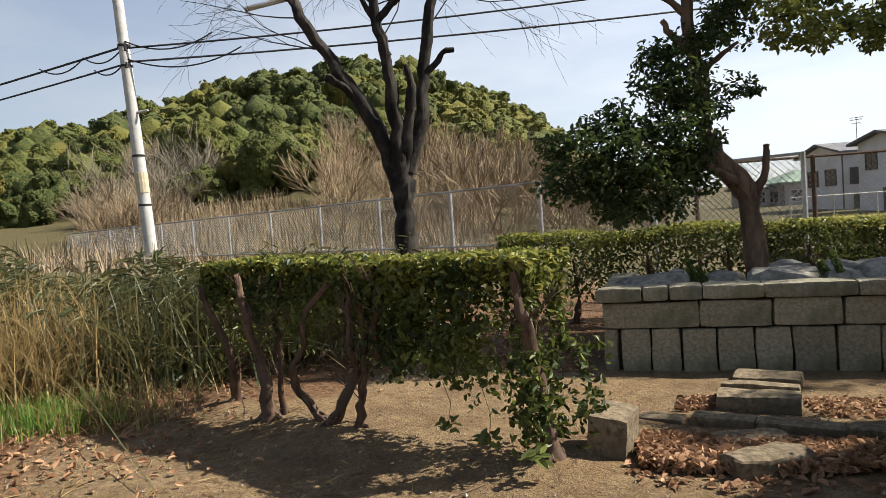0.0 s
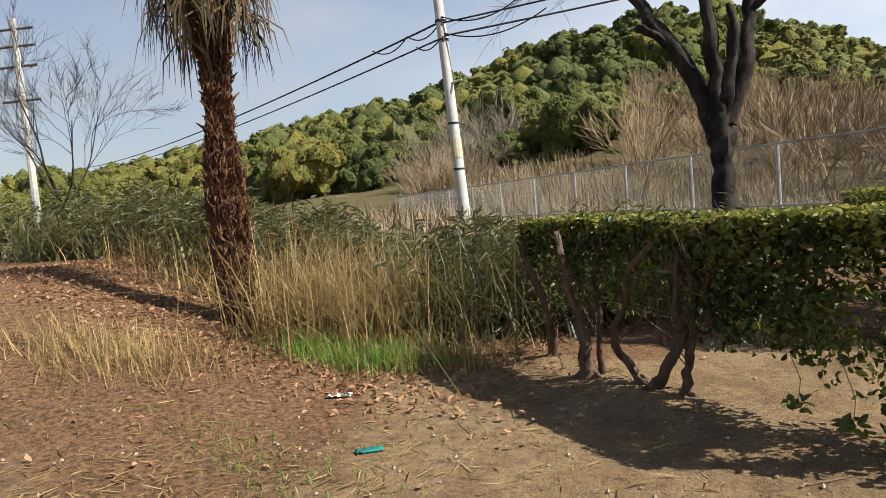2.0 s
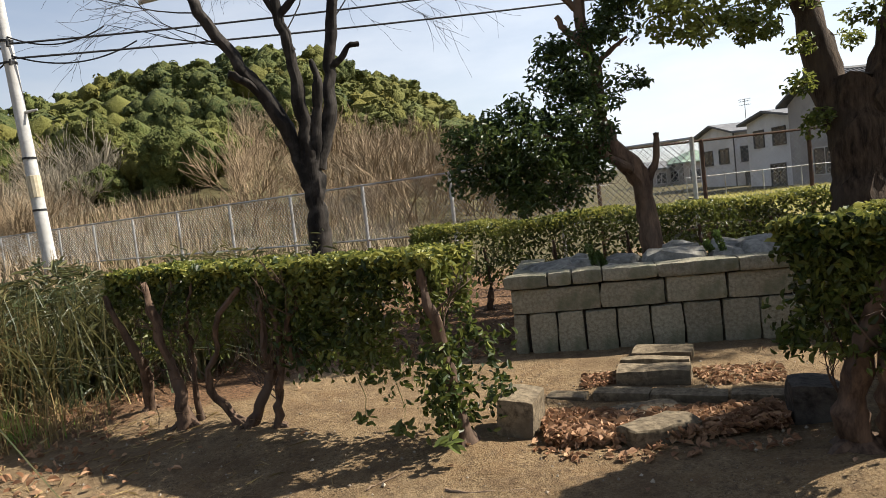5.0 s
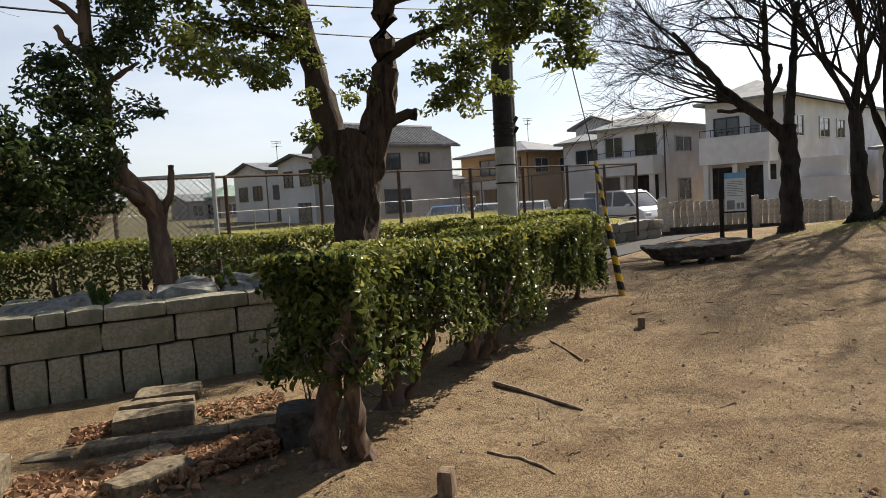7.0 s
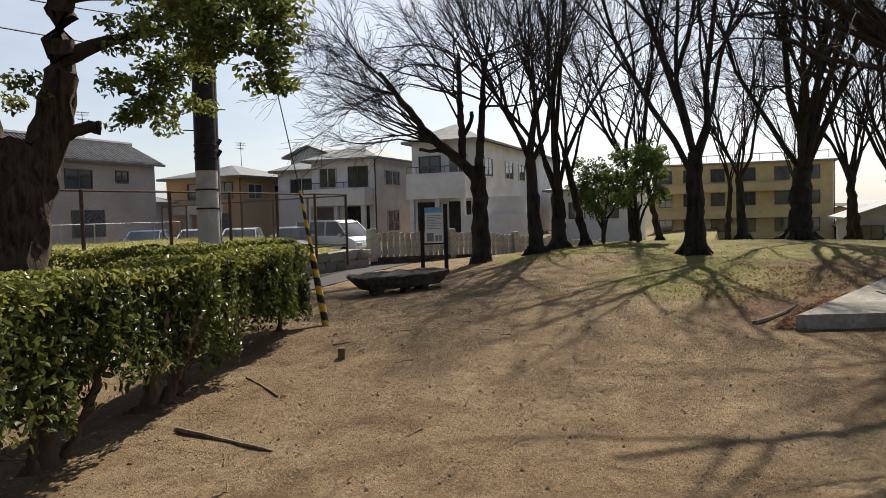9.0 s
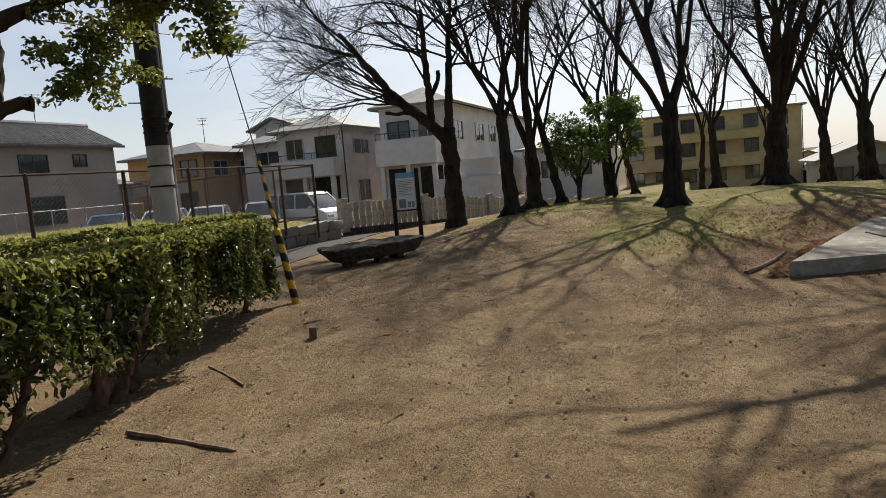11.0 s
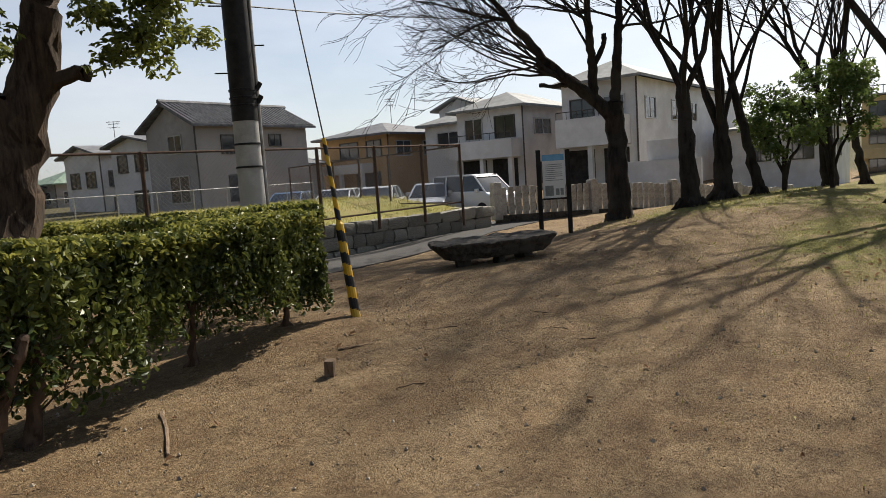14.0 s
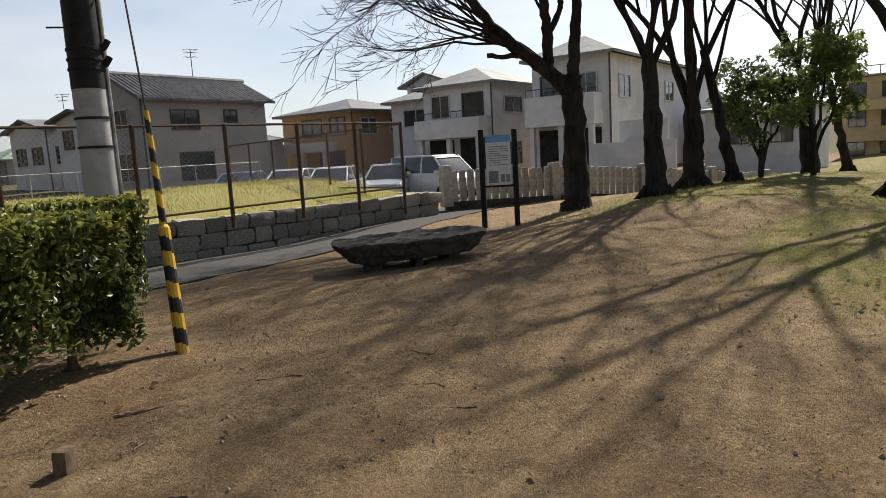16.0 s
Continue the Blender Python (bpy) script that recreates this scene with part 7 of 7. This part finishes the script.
for q, (x, y, w, d, z0, e, rdg, wm, rm) in enumerate(((72, -16.5, 7, 6, -4, -0.6, 1.0, M_WALLWHITE, M_TILE), (48, -12.6, 6, 5, -2.5, 0.6, 1.7, M_WALLGREY, M_ROOFPALE), (95, -17, 9, 7, -5, -0.2, 1.2, M_WALLCREAM, M_TILE), (110, -24, 10, 8, -5, 0.2, 1.8, M_WALLWHITE, M_TILE), (88, -26, 9, 8, -5, -1.2, 0.4, M_WALLWHITE, M_TILE), (130, -20, 12, 9, -6, 0.4, 2.0, M_WALLGREY, M_TILE), (120, -34, 12, 9, -6, -0.4, 1.2, M_WALLWHITE, M_ROOFPALE))):
    house("small house with a tiled roof down in the valley", x, x + w, y, y + d, z0, e, rdg, "gable_x", wm, rm, west=((y + 1.2, y + 2.4, e - 1.5, e - 0.5, M_TRIM), (y + 3.4, y + 4.6, e - 1.5, e - 0.5, M_TRIM)), group="valley houses")
# white garden wall and air-conditioner before the large house
tagged(part("garden_wall", box((33.6, 8.4, -0.4), (33.8, 12.0, 1.45), 0.01), M_WALLWHITE), "low white rendered garden wall", "wall", "", "structure")
tagged(part("garden_wall", box((34.0, 8.8, -0.4), (34.2, 10.9, 2.35), 0.01), M_WALLWHITE), "white rendered screen wall", "wall", "", "structure")


# ---- vehicles ----
def extrude_profile(pts, w0, w1, zsplit, bevel=0.05):
    bm = bmesh.new()
    left = [bm.verts.new((x, -(w0 if z <= zsplit else w1) / 2, z)) for x, z in pts]
    right = [bm.verts.new((x, (w0 if z <= zsplit else w1) / 2, z)) for x, z in pts]
    bm.faces.new(left)
    bm.faces.new(right[::-1])
    n = len(pts)
    for i in range(n):
        bm.faces.new((left[i], right[i], right[(i + 1) % n], left[(i + 1) % n]))
    bmesh.ops.recalc_face_normals(bm, faces=bm.faces[:])
    bmesh.ops.bevel(bm, geom=bm.edges[:], offset=bevel, segments=3, affect='EDGES', profile=0.6)
    return bm


def car(x, y, yaw, paint, label, van=False):
    base = thing("car", pose(x, y, -0.32, 0, 0, yaw), label, "car", "parked cars")
    if van:
        L, W, H = 3.8, 1.65, 1.70
        low = [(0.02, .22), (-0.02, .55), (.10, .84), (.55, 1.02), (L - .04, 1.06), (L, .8), (L - .02, .22)]
        cab = [(.42, .97), (1.12, H - .06), (L - .28, H - .03), (L - .04, 1.02)]
        roof = [(1.0, H - .12), (1.3, H), (L - .45, H + .01), (L - .2, H - .10)]
        posts = (1.75, 2.7, 3.5)
    else:
        L, W, H = 4.1, 1.68, 1.46
        low = [(0, .22), (0.0, .55), (.15, .74), (1.05, .90), (L - .3, .92), (L, .78), (L, .22)]
        cab = [(.95, .88), (1.75, H - .05), (L - 1.0, H - .03), (L - .2, .9)]
        roof = [(1.7, H - .07), (1.85, H), (L - 1.15, H), (L - .98, H - .07)]
        posts = (2.2, 3.0)
    body = part("body", extrude_profile(low, W, W, 9, 0.07), paint, base, "", True)
    part("glasshouse", extrude_profile(cab, W - .08, W - .36, 1.1, 0.04), M_GLASS, base, "tinted car glass", True)
    part("roof", extrude_profile(roof, W - .38, W - .38, 9, 0.03), paint, base, "", True)
    for px_ in posts:
        for s in (-1, 1):
            b = tube(Buf(), [(px_, s * (W / 2 - .03), .93), (px_ + .02, s * (W / 2 - .17), H - .05)], 0.04, 5)
            part("pillar", b, paint, base)
    for s in (-1, 1):
        b = tube(Buf(), [(cab[0][0] + .02, s * (W / 2 - .05), cab[0][1]), (cab[1][0], s * (W / 2 - .18), cab[1][1])], 0.035, 5)
        part("pillar", b, paint, base)
        part("mirror", box((cab[0][0] + .32, s * (W / 2 + .06) - .09, 0.98), (cab[0][0] + .44, s * (W / 2 + .06) + .09, 1.13), 0.03), paint, base, "", True)
        part("headlight", box((-.01, s * .55 - .17, .58), (.12, s * .55 + .17, .72), 0.03), M_ALU, base, "clear headlight")
    part("bumper", box((-.03, -W / 2 + .1, .24), (.05, W / 2 - .1, .36), 0.02), M_TRIM, base)
    part("number_plate", box((-.035, -.17, .37), (-.01, .17, .53)), M_YELLOW if van else M_PAPER, base, "plain number plate")
    for wx in (.62, L - .68):
        for s in (-1, 1):
            yy = s * (W / 2 - .08)
            w = part("wheel", tube(Buf(), [(wx, yy - .09, .29), (wx, yy + .09, .29)], .29, 20), M_RUBBER, base, "black tyre")
            part("rim", tube(Buf(), [(wx, yy - .098, .29), (wx, yy + .098, .29)], .19, 10), M_ALU, w, "silver wheel rim")


car(26.6, 13.9, 80, M_CARWHITE, "white compact van parked beside the lane", True)
for q, (x, y, a, m, lab) in enumerate(((24.6, 16.6, 82, M_CARSILVER, "silver hatchback in the car park"), (23.8, 18.8, 100, M_CARWHITE, "white hatchback in the car park"), (23.4, 21.0, 84, M_CARWHITE, "white sedan in the car park"), (22.6, 23.2, 96, M_CARBLUE, "dark blue sedan in the car park"))):
    car(x, y, 27 + 0.15 * (a - 90), m, lab)


# ---- wooded hill ----
def crown_proto(r, rx, rz, tufts_n, leaves, leaf):
    """One rounded crown: many small billows over a few lobes, with leaves standing off them, base at z = 0."""
    b, core = Buf(), Buf()
    lobes = [(0, 0, rz * 0.95, rx * 0.66)]
    for q in range(6):
        a = q * 1.05 + r.uniform(-0.4, 0.4)
        lobes.append((math.cos(a) * rx * 0.52, math.sin(a) * rx * 0.52, rz * r.uniform(0.35, 1.1), rx * r.uniform(0.40, 0.56)))
    bm = bmesh.new()
    bmesh.ops.create_icosphere(bm, subdivisions=1, radius=1.08)
    iv = np.array([w.co[:] for w in bm.verts])
    jf = np.array([[w.index for w in fc.verts] for fc in bm.faces])
    bm.free()
    per = max(1, tufts_n // len(lobes))
    for x, y, z, rad in lobes:
        core.add(iv * rad * 0.84 + (x, y, z), jf)
        for q in range(per):
            d = r.normal(0, 1, 3) + (0, 0, 0.35)
            d /= np.linalg.norm(d)
            c = np.array([x, y, z]) + d * rad * np.array([1, 1, 0.85]) * 0.86
            br = rad * r.uniform(0.26, 0.42)
            core.add(iv * br * (1 + r.normal(0, 0.10, (len(iv), 1))) + c, jf)
            n = leaves // (per * len(lobes))
            e = r.normal(0, 1, (n, 3)) + d * 0.6
            e /= np.linalg.norm(e, axis=1)[:, None]
            kites(b, c + e * br * r.uniform(0.9, 1.15, (n, 1)), e, leaf, r, 0.75, 0.12, 0.5, None, True)
    return np.concatenate(b.v), np.concatenate(core.v), np.concatenate([q for q in core.f[3]])


def twig_proto(r):
    """One bare bush of fine rising twigs."""
    out, b = [], Buf()
    for q in range(9):
        fork(r, (r.normal(0, .25), r.normal(0, .25), 0), (r.normal(0, .45), r.normal(0, .45), 1.0), 2.4, 0.045, 2, out, 0.5, 0.25, (3, 5), 3, 0.6, 0.019)
    for pts, rad, level in out:
        tube(b, pts, rad, 3, False)
    return np.concatenate(b.v), np.concatenate([q for q in b.f[4]])


def hill_woods():
    r = np.random.default_rng(201)
    near = [crown_proto(r, 3.6, 3.4, 84, 4600, 0.24) for _ in range(4)]
    away = [crown_proto(r, 3.6, 3.4, 42, 860, 0.52) for _ in range(4)]
    tints, core_tints = [], []
    leaf_b, core_b = Buf(), Buf()
    spots = []
    tries = 0
    while len(spots) < 520 and tries < 40000:
        tries += 1
        az, rr = r.uniform(-66, 13), 44 + 121 * r.uniform() ** 1.1
        x, y = rr * math.sin(radians(az)), rr * math.cos(radians(az))
        if az > 6 and rr < 85:
            continue
        if rr < 58 and -27 < az < -19.5 or rr < 60 and -11 < az < -2 or rr < 62 and -2 <= az < 12:
            continue
        gap = 3.4 + 0.018 * rr
        if all((x - a) ** 2 + (y - c) ** 2 > gap * gap for a, c, *_ in spots):
            spots.append((x, y, r.uniform(0.75, 1.3), r.uniform(0.85, 1.35)))
    for k, (x, y, s, h) in enumerate(spots):
        rr, az = math.hypot(x, y), math.degrees(math.atan2(x, y))
        lv, cv, cf = (near if rr < 72 else away)[k % 4]
        s, h = (0.62 * s, h) if rr < 72 else (0.85 * s, 0.85 * h)
        tint = np.clip(r.normal(0.5 + (0.2 if az < -30 or az > 0 else -0.12 if -16 < az < -4 else 0), 0.22), 0, 1)
        a = r.uniform(0, 6.283)
        rot = np.array([[math.cos(a), -math.sin(a), 0], [math.sin(a), math.cos(a), 0], [0, 0, 1]])
        off = np.array([x, y, gz(x, y) - 0.5])
        sc = np.array([s, s, s * h])
        leaf_b.add((lv @ rot.T) * sc + off, np.arange(len(lv)).reshape(-1, 4))
        core_b.add((cv @ rot.T) * sc + off, cf)
        tints.append(np.full(len(lv), tint))
        core_tints.append(np.full(len(cv), tint))
    woods = thing("hill_woods", pose(0, 0, 0), "dense evergreen woods covering the hill", "woods", "", "stuff")
    for nm, buf, tn in (("leaves", leaf_b, tints), ("crowns", core_b, core_tints)):
        ob = part(nm, buf, M_WOODS, woods, "", nm == "crowns", "stuff")
        tn = np.concatenate(tn)
        ta = ob.data.color_attributes.new("tint", 'FLOAT_COLOR', 'POINT')
        ta.data.foreach_set("color", np.stack([tn, tn, tn, np.ones_like(tn)], -1).astype(np.float32).ravel())
    tw = [twig_proto(r) for _ in range(3)]
    b = Buf()
    for k in range(205):
        az, rr = (r.uniform(-28, -19.5) if k % 3 else r.uniform(-11.5, 15)), r.uniform(32, 52)
        if k < 26:
            az, rr = r.uniform(-27, -19.5), r.uniform(46, 58)
        elif k < 140:
            az, rr = r.uniform(-9, 18), r.uniform(34, 66)
        x, y = rr * math.sin(radians(az)), rr * math.cos(radians(az))
        v, f = tw[k % 3]
        a, s = r.uniform(0, 6.283), r.uniform(0.6, 1.05) * (1.1 if k < 140 else 0.7)
        rot = np.array([[math.cos(a), -math.sin(a), 0], [math.sin(a), math.cos(a), 0], [0, 0, 1]])
        b.add((v @ rot.T) * s + (x, y, gz(x, y) - 0.2), f)
    tagged(part("bare_thicket", b, M_THICKET), "thicket of bare brown bushes at the foot of the hill", "thicket", "", "stuff")


hill_woods()
r8 = np.random.default_rng(8)
mp_ = np.column_stack([r8.uniform(-16, 3, 9000), r8.uniform(17, 40, 9000)])
blades("dry_field_grass", mp_, 0.9, 0.05, M_THICKET, "rough dry grass field beyond the fence", "grass", 231, 0.3, 0.4, 2)
